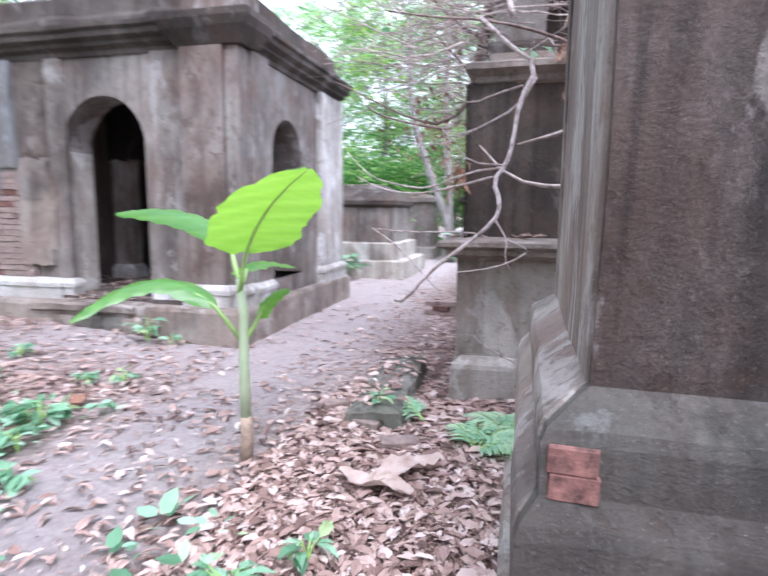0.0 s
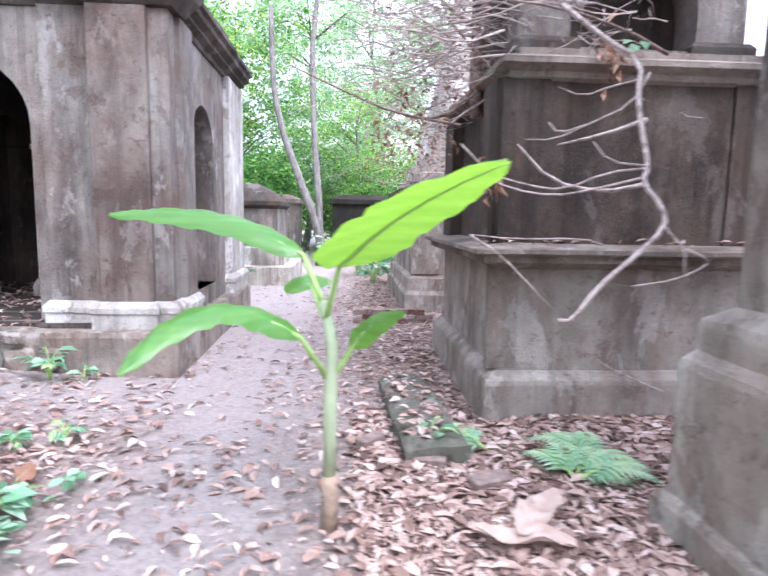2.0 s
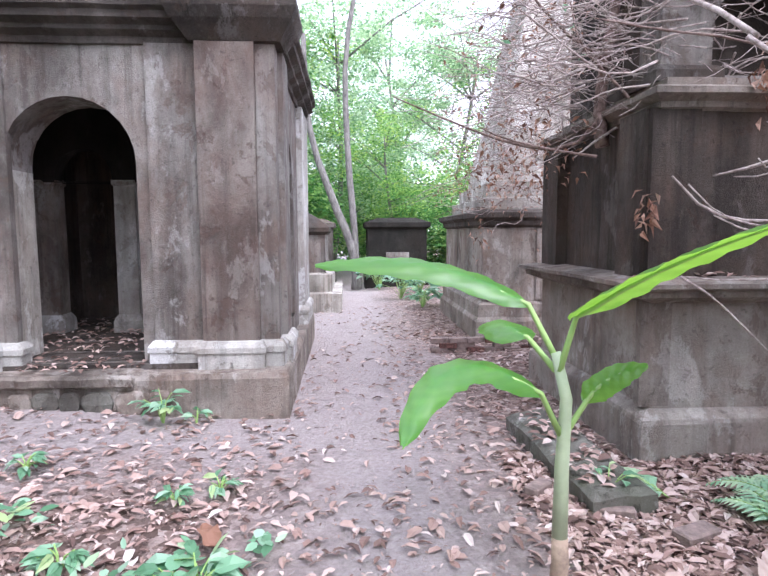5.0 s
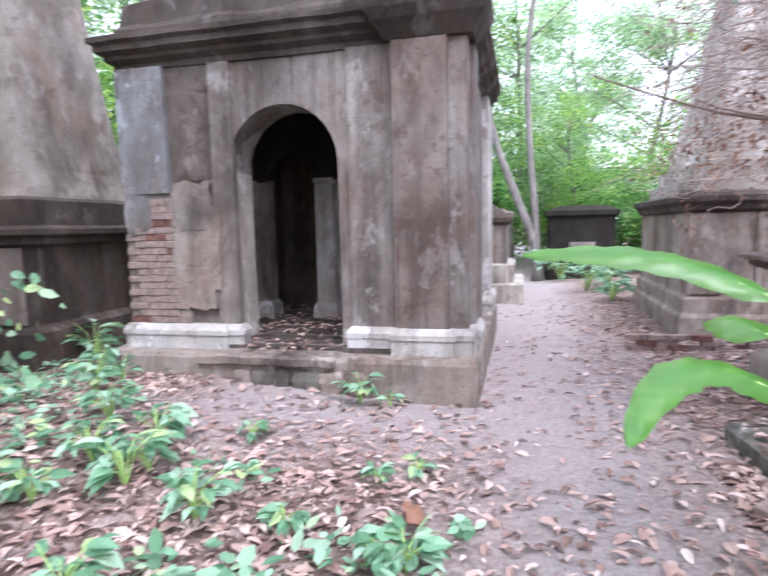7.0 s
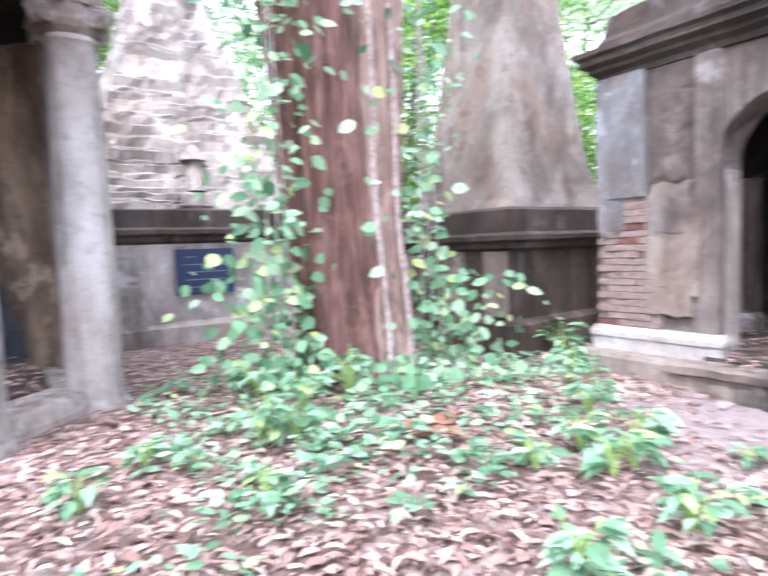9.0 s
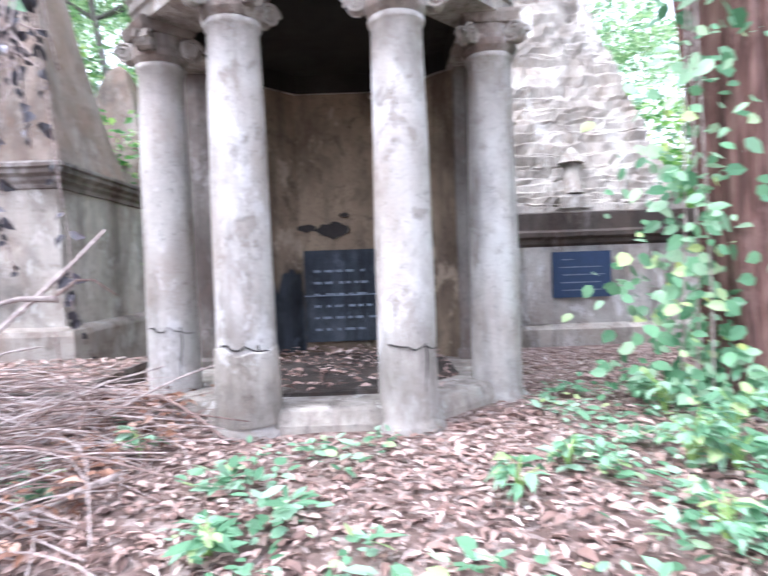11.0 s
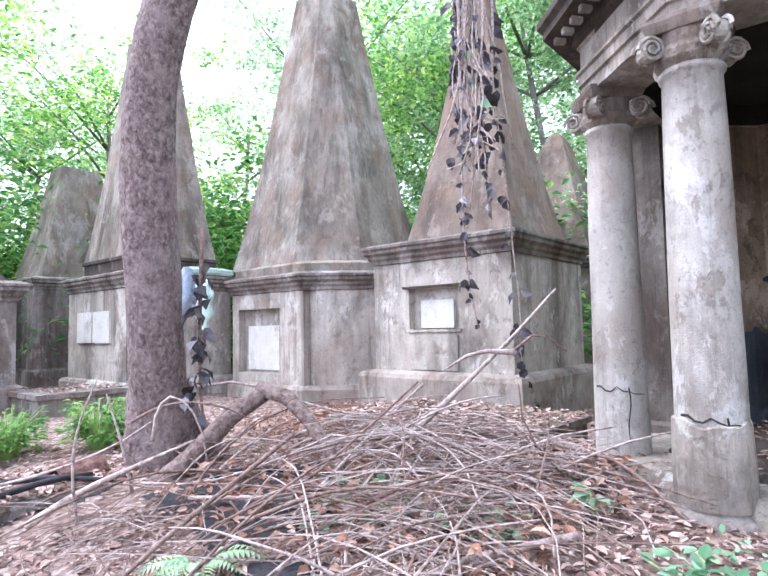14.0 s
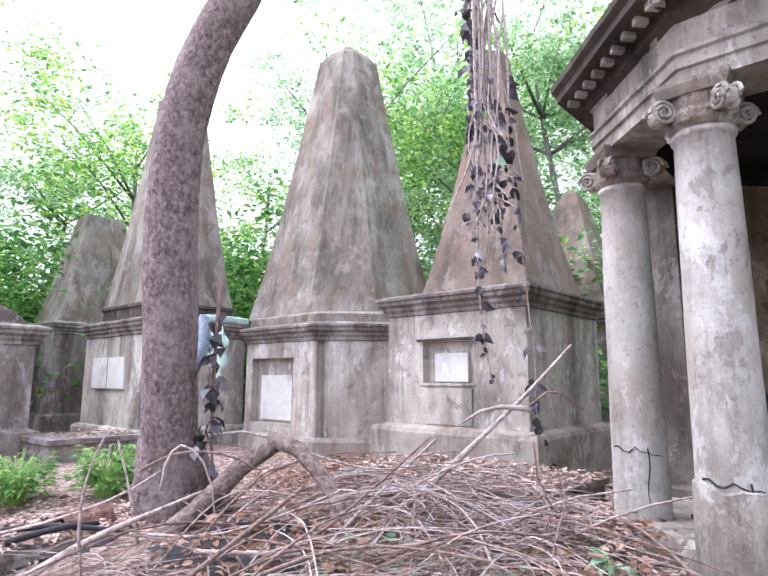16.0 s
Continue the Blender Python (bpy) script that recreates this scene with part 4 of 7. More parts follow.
# square obelisk tomb beside the pavilion
p3 = thing("obelisk_tomb", "pale streaked square obelisk tomb with a wall niche and hanging vines", "obelisk tomb", (-11.2, -5.1, ZG), "obelisk tombs")
P3 = rect(-12.45, -9.98, -6.32, -3.87)
lofted("plinth", P3, [(0.20, ZG - 0.3), (0.20, 0.86), (0.17, 0.92), (0.05, 0.96)], M_SIDE, p3, 12, 0.012)
lofted("body", rect(-12.45, -10.12, -6.32, -3.87), [(0, 0.9), (0, 1.6), (0, 2.66)], M_PALE, p3, 8, 0.008)
face_slabs(p3, M_PALE, -9.98, 0.139, -6.32, -3.87, 0.95, 2.66, -5.62, -4.72, 1.58, 2.20)
lofted("niche_hood", rect(-9.982, -9.93, -5.70, -4.64), [(0, 2.20), (0.01, 2.235)], M_MOULD, p3, 4, 0.004)
lofted("niche_sill", rect(-9.982, -9.95, -5.66, -4.68), [(0, 1.54), (0, 1.58)], M_PALE, p3, 4, 0.004)
b = bmesh.new()
box(b, -10.12, -10.06, -5.45, -4.86, 1.60, 2.02)
part("marble_tablet", b, M_MARBLE, p3)
b = bmesh.new()
box(b, -9.981, -9.955, -5.60, -4.74, 0.98, 1.50)
part("recessed_panel", b, M_PALE, p3)
cornice(p3, P3, 2.62)
lofted("spire", rect(-11.95, -10.48, -5.66, -4.18), spire_rings(0.08, -0.58, 2.93, 7.25, 0.14, 9), M_SPIRE_BROWN, p3, 6, 0.012)

p2 = thing("obelisk_tomb", "grey eight-sided obelisk tomb with a deep niche and tall blunt spire", "obelisk tomb", (-11.9, -8.95, ZG), "obelisk tombs")
c = 1.08
x0, x1, y0, y1 = -14.1, -9.82, -11.06, -6.78
P2 = [(x0 + c, y0), (x1 - c, y0), (x1, y0 + c), (x1, y1 - c), (x1 - c, y1), (x0 + c, y1), (x0, y1 - c), (x0, y0 + c)]
lofted("plinth", P2, [(0.10, ZG - 0.3), (0.10, 0.55), (0.05, 0.62)], M_SIDE, p2, 6, 0.012)
P2b = [(x0 + c, y0), (x1 - c - 0.0, y0), (x1 - 0.16, y0 + c - 0.16), (x1 - 0.16, y1 - c + 0.16), (x1 - c, y1), (x0 + c, y1), (x0, y1 - c), (x0, y0 + c)]
lofted("body", P2b, [(-0.002, 0.5), (-0.002, 1.2), (-0.002, 2.36)], M_PALE, p2, 8, 0.004)
face_slabs(p2, M_PALE, x1, 0.17, y0 + c, y1 - c, 0.6, 2.36, -9.78, -8.52, 0.80, 2.02)
b = bmesh.new()
box(b, x1 - 0.16, x1 - 0.12, -9.62, -8.68, 0.86, 1.70)
part("marble_tablet", b, M_MARBLE, p2)
cornice(p2, P2, 2.32, 1.0)
lofted("spire_base", P2, [(-0.05, 2.60), (-0.05, 2.80), (-0.18, 2.86)], M_SPIRE, p2, 6, 0.01)
P2S = [(px, py - 0.45) for px, py in P2]
lofted("spire", P2S, spire_rings(-0.42, -1.58, 2.84, 9.1, 0.18, 10) + [(-1.72, 9.3)], M_SPIRE, p2, 4, 0.014)

p1 = thing("obelisk_tomb", "pale obelisk tomb with a white marble tablet behind a leaning tree", "obelisk tomb", (-9.25, -12.25, ZG), "obelisk tombs")
P1 = rect(-10.4, -8.1, -13.6, -10.9)
lofted("plinth", P1, [(0.14, ZG - 0.3), (0.14, 0.6), (0.10, 0.66), (0.02, 0.68)], M_PALE, p1, 8, 0.012)
lofted("body", P1, [(0, 0.66), (0, 1.5), (0, 2.5)], M_PALE, p1, 8, 0.008)
b = bmesh.new()
box(b, -8.105, -8.06, -13.05, -11.55, 1.42, 2.05)
tab = part("marble_tablet", b, M_MARBLE, p1, "white marble tablet cracked in two")
b = bmesh.new()
box(b, -8.062, -8.054, -12.31, -12.30, 1.42, 2.05)
part("crack", b, M_CRACK, tab)
cornice(p1, P1, 2.48)
lofted("spire_base", P1, [(-0.22, 2.78), (-0.22, 3.08), (-0.18, 3.10), (-0.18, 3.16), (-0.34, 3.2)], M_MOULD, p1, 8, 0.01)
lofted("spire", P1, spire_rings(-0.30, -0.86, 3.16, 8.2, 0.08, 9), M_SPIRE, p1, 6, 0.012)

p0 = thing("obelisk_tomb", "grey obelisk tomb with panelled sides farther along the row", "obelisk tomb", (-9.3, -17.3, ZG), "obelisk tombs")
P0 = rect(-10.9, -8.2, -18.4, -15.9)
lofted("plinth", P0, [(0.15, ZG - 0.3), (0.15, 0.7), (0.02, 0.76)], M_GREY, p0, 6, 0.01)
lofted("body", P0, [(0, 0.74), (0, 2.75)], M_GREY, p0, 6, 0.01)
b = bmesh.new()
box(b, -8.21, -8.14, -16.5, -15.9, 0.76, 2.74)
part("pilaster", b, M_GREY, p0)
b = bmesh.new()
box(b, -8.21, -8.14, -18.4, -17.8, 0.76, 2.74)
part("pilaster", b, M_GREY, p0)
cornice(p0, P0, 2.74)
lofted("spire", P0, spire_rings(-0.25, -0.85, 3.05, 6.2, 0.1, 6), M_SPIRE, p0, 5, 0.012)

ps = thing("obelisk_tomb", "small pointed grey obelisk behind the vine-hung tomb", "obelisk tomb", (-15.6, -5.5, ZG), "obelisk tombs")
PS = rect(-16.6, -14.6, -6.5, -4.5)
lofted("body", PS, [(0.1, ZG - 0.3), (0.1, 0.7), (0, 0.74), (0, 2.7)], M_GREY, ps, 5, 0.01)
cornice(ps, PS, 2.7)
lofted("spire", PS, spire_rings(0.0, -0.74, 3.0, 5.7, 0.06, 6) + [(-0.85, 5.95), (-0.95, 6.05)], M_SPIRE_BROWN, ps, 5, 0.012)

p00 = thing("table_tomb", "grey box tomb with a dark overhanging cornice at the row's end", "tomb", (-5.2, -13.2, ZG))
P00 = rect(-6.5, -4.0, -14.2, -11.6)
lofted("plinth", P00, [(0.15, ZG - 0.3), (0.15, 0.7), (0.02, 0.76)], M_GREY, p00, 6, 0.01)
lofted("body", P00, [(0, 0.74), (0, 2.2)], M_GREY, p00, 6, 0.01)
cornice(p00, P00, 2.2, 1.1)
lofted("roof_stage", P00, [(-0.05, 2.5), (-0.3, 2.8), (-0.6, 3.0)], M_MOULD, p00, 5, 0.02)

slab = thing("grave_slab", "low grey grave slab with a leaf-strewn top", "grave slab", (-6.9, -11.0, ZG))
lofted("slab", rect(-7.9, -6.4, -11.4, -10.2), [(0, ZG - 0.2), (0, 0.55), (0.05, 0.58), (0.05, 0.66)], M_GREY, slab, 6, 0.015)
slab2 = thing("grave_slab", "low grave slab buried under dead leaves before the obelisk", "grave slab", (-8.7, -4.0, ZG))
lofted("slab", rect(-9.5, -7.95, -5.3, -2.75), [(0, ZG - 0.2), (0, 0.50), (0.04, 0.52), (0.04, 0.58)], M_GREY, slab2, 10, 0.02)

# tomb with a curved spire left of the arched mausoleum
pe = thing("obelisk_tomb", "dark-based obelisk tomb with a flared pale spire beside the mausoleum", "obelisk tomb", (-9.1, 6.9, ZG), "obelisk tombs")
PE = rect(-10.4, -7.86, 5.60, 8.2)
lofted("base", PE, [(0.12, ZG - 0.3), (0.12, 0.55), (0.0, 0.62)], M_DARK, pe, 8, 0.015)
lofted("body", PE, [(0, 0.6), (0, 1.1), (0, 1.50)], M_DARK, pe, 8, 0.01)
for xa in (-10.3, -9.1, -8.3):
    b = bmesh.new()
    box(b, xa, xa + 0.4, 5.56, 5.61, 0.64, 1.48)
    part("pilaster", b, M_DADO, pe)
lofted("cornice", PE, [(0, 1.48), (0.06, 1.52), (0.06, 1.58), (0.12, 1.62), (0.12, 1.68), (0.02, 1.72), (0.02, 2.0), (-0.05, 2.04)], M_MOULD, pe, 10, 0.012)
lofted("spire", PE, [(-0.22, 2.0), (-0.28, 2.15), (-0.36, 2.4), (-0.44, 2.8), (-0.52, 3.3), (-0.62, 4.2), (-0.75, 5.4), (-0.88, 6.6), (-1.0, 7.6)], M_SPIRE, pe, 6, 0.014)

# bare stone spire tomb with a blue tablet
pf = thing("obelisk_tomb", "pale tomb with a rough coursed stone spire and dark blue tablet", "obelisk tomb", (-12.6, 2.8, ZG), "obelisk tombs")
PF = rect(-14.2, -11.3, 1.15, 4.55)
lofted("plinth", PF, [(0.12, ZG - 0.3), (0.12, 0.55), (0.02, 0.62)], M_PALE, pf, 8, 0.012)
lofted("body", PF, [(0, 0.6), (0, 1.2), (0, 1.76)], M_WHITE, pf, 8, 0.008)
lofted("cornice", PF, [(0, 1.74), (0.05, 1.78), (0.05, 1.84), (0.11, 1.88), (0.11, 1.94), (0.0, 1.98), (0.0, 2.22), (-0.06, 2.24)], M_MOULD, pf, 10, 0.01)
for ya in (1.2, 2.02, 3.5, 4.2):
    b = bmesh.new()
    box(b, -11.305, -11.26, ya, ya + 0.3, 0.63, 1.74)
    part("pilaster", b, M_WHITE, pf)
b = bmesh.new()
box(b, -11.305, -11.25, 2.42, 3.26, 1.0, 1.66)
tab = part("blue_tablet", b, M_BLUE, pf, "dark blue tablet with pale unreadable lines")
for r, (ya, yb) in enumerate(((2.55, 2.72), (2.52, 3.12), (2.56, 3.16), (2.54, 3.1), (2.56, 3.14))):
    b = bmesh.new()
    box(b, -11.252, -11.247, ya, yb, 1.54 - r * 0.11, 1.555 - r * 0.11)
    part("lettering", b, M_INK, tab, "pale unreadable lettering")
b = bmesh.new()
rg = []
for i in range(26):
    t = i / 25
    o, zz = -0.12 - 1.28 * t ** 0.9 + 0.012 * math.sin(i * 12.9), 2.22 + 4.6 * t
    h_ = 0.12 + 0.03 * math.sin(i * 5.3)
    rg += [(o, zz), (o - 0.006, zz + h_), (o - 0.03, zz + h_ + 0.012), (o - 0.03, zz + 0.168)]
lofted("stone_spire", PF, rg, M_BRICKWALL, pf, 34, 0.075, "rough coursed stone spire")
b = bmesh.new()
loft(b, rect(-11.52, -11.40, 2.62, 3.06), [(0, 2.30), (0, 2.46), (-0.02, 2.5)], 3, 0.004)
tube(b, [(-11.52, 2.84, 2.5), (-11.54, 2.84, 2.62), (-11.56, 2.84, 2.72), (-11.58, 2.84, 2.85), (-11.6, 2.84, 2.98)], 0.16, 0.10, 10)
tube(b, [(-11.6, 2.84, 2.98), (-11.6, 2.84, 3.1), (-11.62, 2.84, 3.2)], 0.2, 0.05, 10)
part("urn_relief", b, M_BRICKWALL, pf)

# leaf-strewn tomb farther up the path
tc = thing("pyramid_tomb", "brown panelled tomb with a stepped pyramid buried in dead twigs", "tomb", (0.7, 10.3, 0.0))
TC = rect(-0.52, 2.6, 8.95, 12.0)
lofted("plinth", TC, [(0.10, -0.2), (0.10, 0.30), (0.06, 0.36), (0.06, 0.55), (0.0, 0.60)], M_DADO, tc, 8, 0.012)
lofted("body", TC, [(0, 0.58), (0, 1.1), (0, 1.72)], M_DADO, tc, 8, 0.008)
for xa, xb in ((-0.52, -0.1), (0.3, 1.7), (2.1, 2.6)):
    b = bmesh.new()
    box(b, xa, xb, 8.91, 8.955, 0.62, 1.68)
    part("panel", b, M_DADO, tc)
lofted("cornice", TC, [(0, 1.70), (0.06, 1.74), (0.06, 1.80), (0.13, 1.85), (0.13, 1.92), (-0.05, 1.97)], M_MOULD, tc, 10, 0.012)
lofted("stepped_pyramid", TC, [(-0.1, 1.94), (-0.1, 2.15), (-0.22, 2.17), (-0.22, 2.4), (-0.35, 2.42), (-0.38, 2.7), (-0.6, 3.7), (-0.85, 5.0), (-1.1, 6.2)], M_BRICKWALL, tc, 10, 0.03)

ft = thing("box_tomb", "small dark box tomb with a pale arched plaque", "tomb", (-1.0, 18.6, 0))
FT = rect(-1.9, -0.1, 17.8, 19.4)
lofted("body", FT, [(0.1, -0.2), (0.1, 0.3), (0, 0.35), (0, 1.75), (0.1, 1.82), (0.1, 1.95), (-0.3, 2.1)], M_BLACK_SHADED, ft, 6, 0.012)
b = bmesh.new()
box(b, -1.35, -0.65, 17.75, 17.82, 0.55, 1.05)
part("plaque", b, M_GREY, ft)
ft2 = thing("box_tomb", "small grey box tomb under the trees", "tomb", (-4.0, 19.5, 0))
lofted("body", rect(-4.9, -3.0, 18.6, 20.2), [(0.1, -0.2), (0.1, 0.3), (0, 0.35), (0, 1.75), (0.1, 1.82), (0.1, 1.95), (-0.3, 2.1)], M_GREY, ft2, 6, 0.012)
fw = thing("stepped_tomb", "pale stepped tomb with a shallow gabled top", "tomb", (-4.0, 13.5, 0))
FW = rect(-5.2, -3.0, 12.9, 15.0)
lofted("base", FW, [(0.35, -0.2), (0.35, 0.35), (0.17, 0.38)], M_PALE, fw, 6, 0.015)
lofted("step", FW, [(0.15, 0.36), (0.15, 0.75), (0.02, 0.78)], M_PALE, fw, 6, 0.015)
lofted("body", FW, [(0.0, 0.77), (0, 1.6)], M_GREY, fw, 6, 0.015)
lofted("cap", FW, [(0.0, 1.59), (0.08, 1.66), (0.08, 1.75), (-0.15, 1.95), (-0.5, 2.15)], M_MOULD, fw, 6, 0.015)

# low grave kerbs
kerb = thing("brick_grave_kerb", "low broken brick kerb of a grave among dead leaves", "grave kerb", (-0.6, 8.2, 0))
rng = random.Random(3)
for rw in range(3):
    for i in range(9 - rw):
        if rng.random() < 0.12:
            continue
        brick(kerb, pose(-1.28 + i * 0.25 + 0.12 * (rw % 2), 8.2 + rng.uniform(-0.02, 0.02), land(-1.0, 8.2) + 0.035 + rw * 0.068, rng.uniform(-4, 4), rng.uniform(-4, 4), rng.uniform(-6, 6)), rng.choice((0, 1, 2, 2)))
mk = thing("grave_slab", "mossy leaning grave slab beside the banana plant", "grave slab", (-0.95, 4.3, 0))
b = bmesh.new()
loft(b, rect(-0.19, 0.19, -0.75, 0.75), [(0, -0.12), (0, 0.10), (-0.04, 0.13)], 8, 0.03)
b.transform(Matrix.Translation((-1.0, 4.35, 0.03)) @ Matrix.Rotation(radians(3), 4, 'Z') @ Matrix.Rotation(radians(-4), 4, 'Y'))
part("slab", b, M_MOSS, mk)
for x, y, s, r in ((-0.72, 3.33, 1.0, 20), (-1.02, 3.62, 0.9, -15), (-1.35, 3.95, 0.8, 40)):
    lb = thing("loose_brick", "loose weathered brick lying in dead leaves", "brick", (x, y, land(x, y)), "loose bricks")
    b = bmesh.new()
    box(b, -0.12 * s, 0.12 * s, -0.06 * s, 0.06 * s, -0.03, 0.07, Matrix.Translation((x, y, land(x, y))) @ Matrix.Rotation(radians(r), 4, 'Z'))
    bmesh.ops.bevel(b, geom=b.edges[:], offset=0.01, segments=1, affect='EDGES')
    part("brick", b, M_BRICKPALE, lb)
kb = thing("grave_kerb", "low leaf-strewn grave kerb near the leaning tree", "grave kerb", (-4.6, -5.9, 0.2))
lofted("kerb", rect(-5.7, -3.6, -6.5, -5.45), [(0, 0.0), (0, 0.26), (-0.03, 0.30)], M_GREY, kb, 8, 0.03)
sheet = thing("folded_sheet", "pale folded sheet lying on the tomb cornice", "sheet", (-9.85, -10.9, 2.8))
lofted("sheet", rect(-10.35, -9.35, -11.05, -10.78), [(0, 2.79), (0.03, 2.83), (0.03, 2.90), (-0.04, 2.95)], M_CLOTH_GREEN, sheet, 6, 0.04)
bark = thing("bark_shell", "dark curved piece of fallen bark near the tree", "bark", (-5.35, -6.0, 0.3))
b = bmesh.new()
gr = []
for i in range(7):
    gr.append([b.verts.new((-5.55 + 0.07 * i, -6.0 + 0.2 * math.cos(math.pi * k / 8), 0.24 + (0.24 - 0.01 * i) * math.sin(math.pi * k / 8))) for k in range(9)])
for r0_, r1_ in zip(gr, gr[1:]):
    for k in range(8):
        b.faces.new((r0_[k], r0_[k + 1], r1_[k + 1], r1_[k]))
sh = part("shell", b, M_BARK_RED, bark)
md = sh.modifiers.new("thick", 'SOLIDIFY')
md.thickness = 0.025


# ---- leaves and plants ----
def leaf_quads(pos, d, up, length, width, curl=0.15):
    """Folded diamond leaves from arrays: place, direction, upward side, length, width."""
    d = d / np.linalg.norm(d, axis=1, keepdims=True)
    s = np.cross(d, up)
    s /= np.maximum(np.linalg.norm(s, axis=1, keepdims=True), 1e-6)
    u = np.cross(s, d)
    L, Wd = length[:, None], width[:, None]
    a = pos
    c = pos + d * L - u * L * curl
    m = pos + d * L * 0.45 + u * L * curl * 0.6
    v = np.stack([a, m - s * Wd / 2 + u * L * curl * 0.5, m, m + s * Wd / 2 + u * L * curl * 0.5, c], axis=1).reshape(-1, 3)
    base = np.arange(len(pos))[:, None] * 5
    f = np.concatenate([base + np.array([[0, 1, 2]]), base + np.array([[0, 2, 3]]), base + np.array([[1, 4, 2]]), base + np.array([[2, 4, 3]])], axis=1).reshape(-1, 3)
    return v, f


def round_leaves(pos, d, up, length, width, curl=0.12):
    """Like leaf_quads, but each leaf is an oval of six faces."""
    d = d / np.linalg.norm(d, axis=1, keepdims=True)
    s = np.cross(d, up)
    s /= np.maximum(np.linalg.norm(s, axis=1, keepdims=True), 1e-6)
    u = np.cross(s, d)
    L, Wd = length[:, None], width[:, None]
    rows_ = []
    for a, w, h_ in ((0.0, 0.0, 0.0), (0.22, -0.42, 0.35), (0.62, -0.44, 0.3), (1.0, 0.0, -0.9), (0.62, 0.44, 0.3), (0.22, 0.42, 0.35), (0.45, 0.0, 0.05)):
        rows_.append(pos + d * L * a + s * Wd * w + u * L * curl * h_)
    v = np.stack(rows_, axis=1).reshape(-1, 3)
    base = np.arange(len(pos))[:, None] * 7
    f = np.concatenate([base + np.array([[k, (k + 1) % 6, 6]]) for k in range(6)], axis=1).reshape(-1, 3)
    return v, f


def folded_leaves(pos, d, up, length, width, curl=0.15):
    """Diamond leaves of two faces, folded along the midrib, for crowns seen from afar."""
    d = d / np.linalg.norm(d, axis=1, keepdims=True)
    s = np.cross(d, up)
    s /= np.maximum(np.linalg.norm(s, axis=1, keepdims=True), 1e-6)
    u = np.cross(s, d)
    L, Wd = length[:, None], width[:, None]
    m = pos + d * L * 0.45 + u * L * curl
    v = np.stack([pos, m - s * Wd / 2, pos + d * L, m + s * Wd / 2], axis=1).reshape(-1, 3)
    base = np.arange(len(pos))[:, None] * 4
    f = np.concatenate([base + np.array([[0, 1, 2]]), base + np.array([[0, 2, 3]])], axis=1).reshape(-1, 3)
    return v, f


def leaf_part(name, v, f, mat, parent=None, label="", smooth=False):
    ob = part(name, (v.tolist(), f.tolist()), mat, parent, label)
    return smooth_faces(ob) if smooth else ob


def rand_dirs(g, n, zlo=-0.4, zhi=0.5):
    a = g.uniform(0, 2 * np.pi, n)
    zz = g.uniform(zlo, zhi, n)
    r = np.sqrt(np.maximum(0.05, 1 - zz * zz))
    return np.stack([np.cos(a) * r, np.sin(a) * r, zz], axis=1)


def rand_up(g, n, tilt=0.5):
    return np.stack([g.normal(0, tilt, n), g.normal(0, tilt, n), np.ones(n)], axis=1)


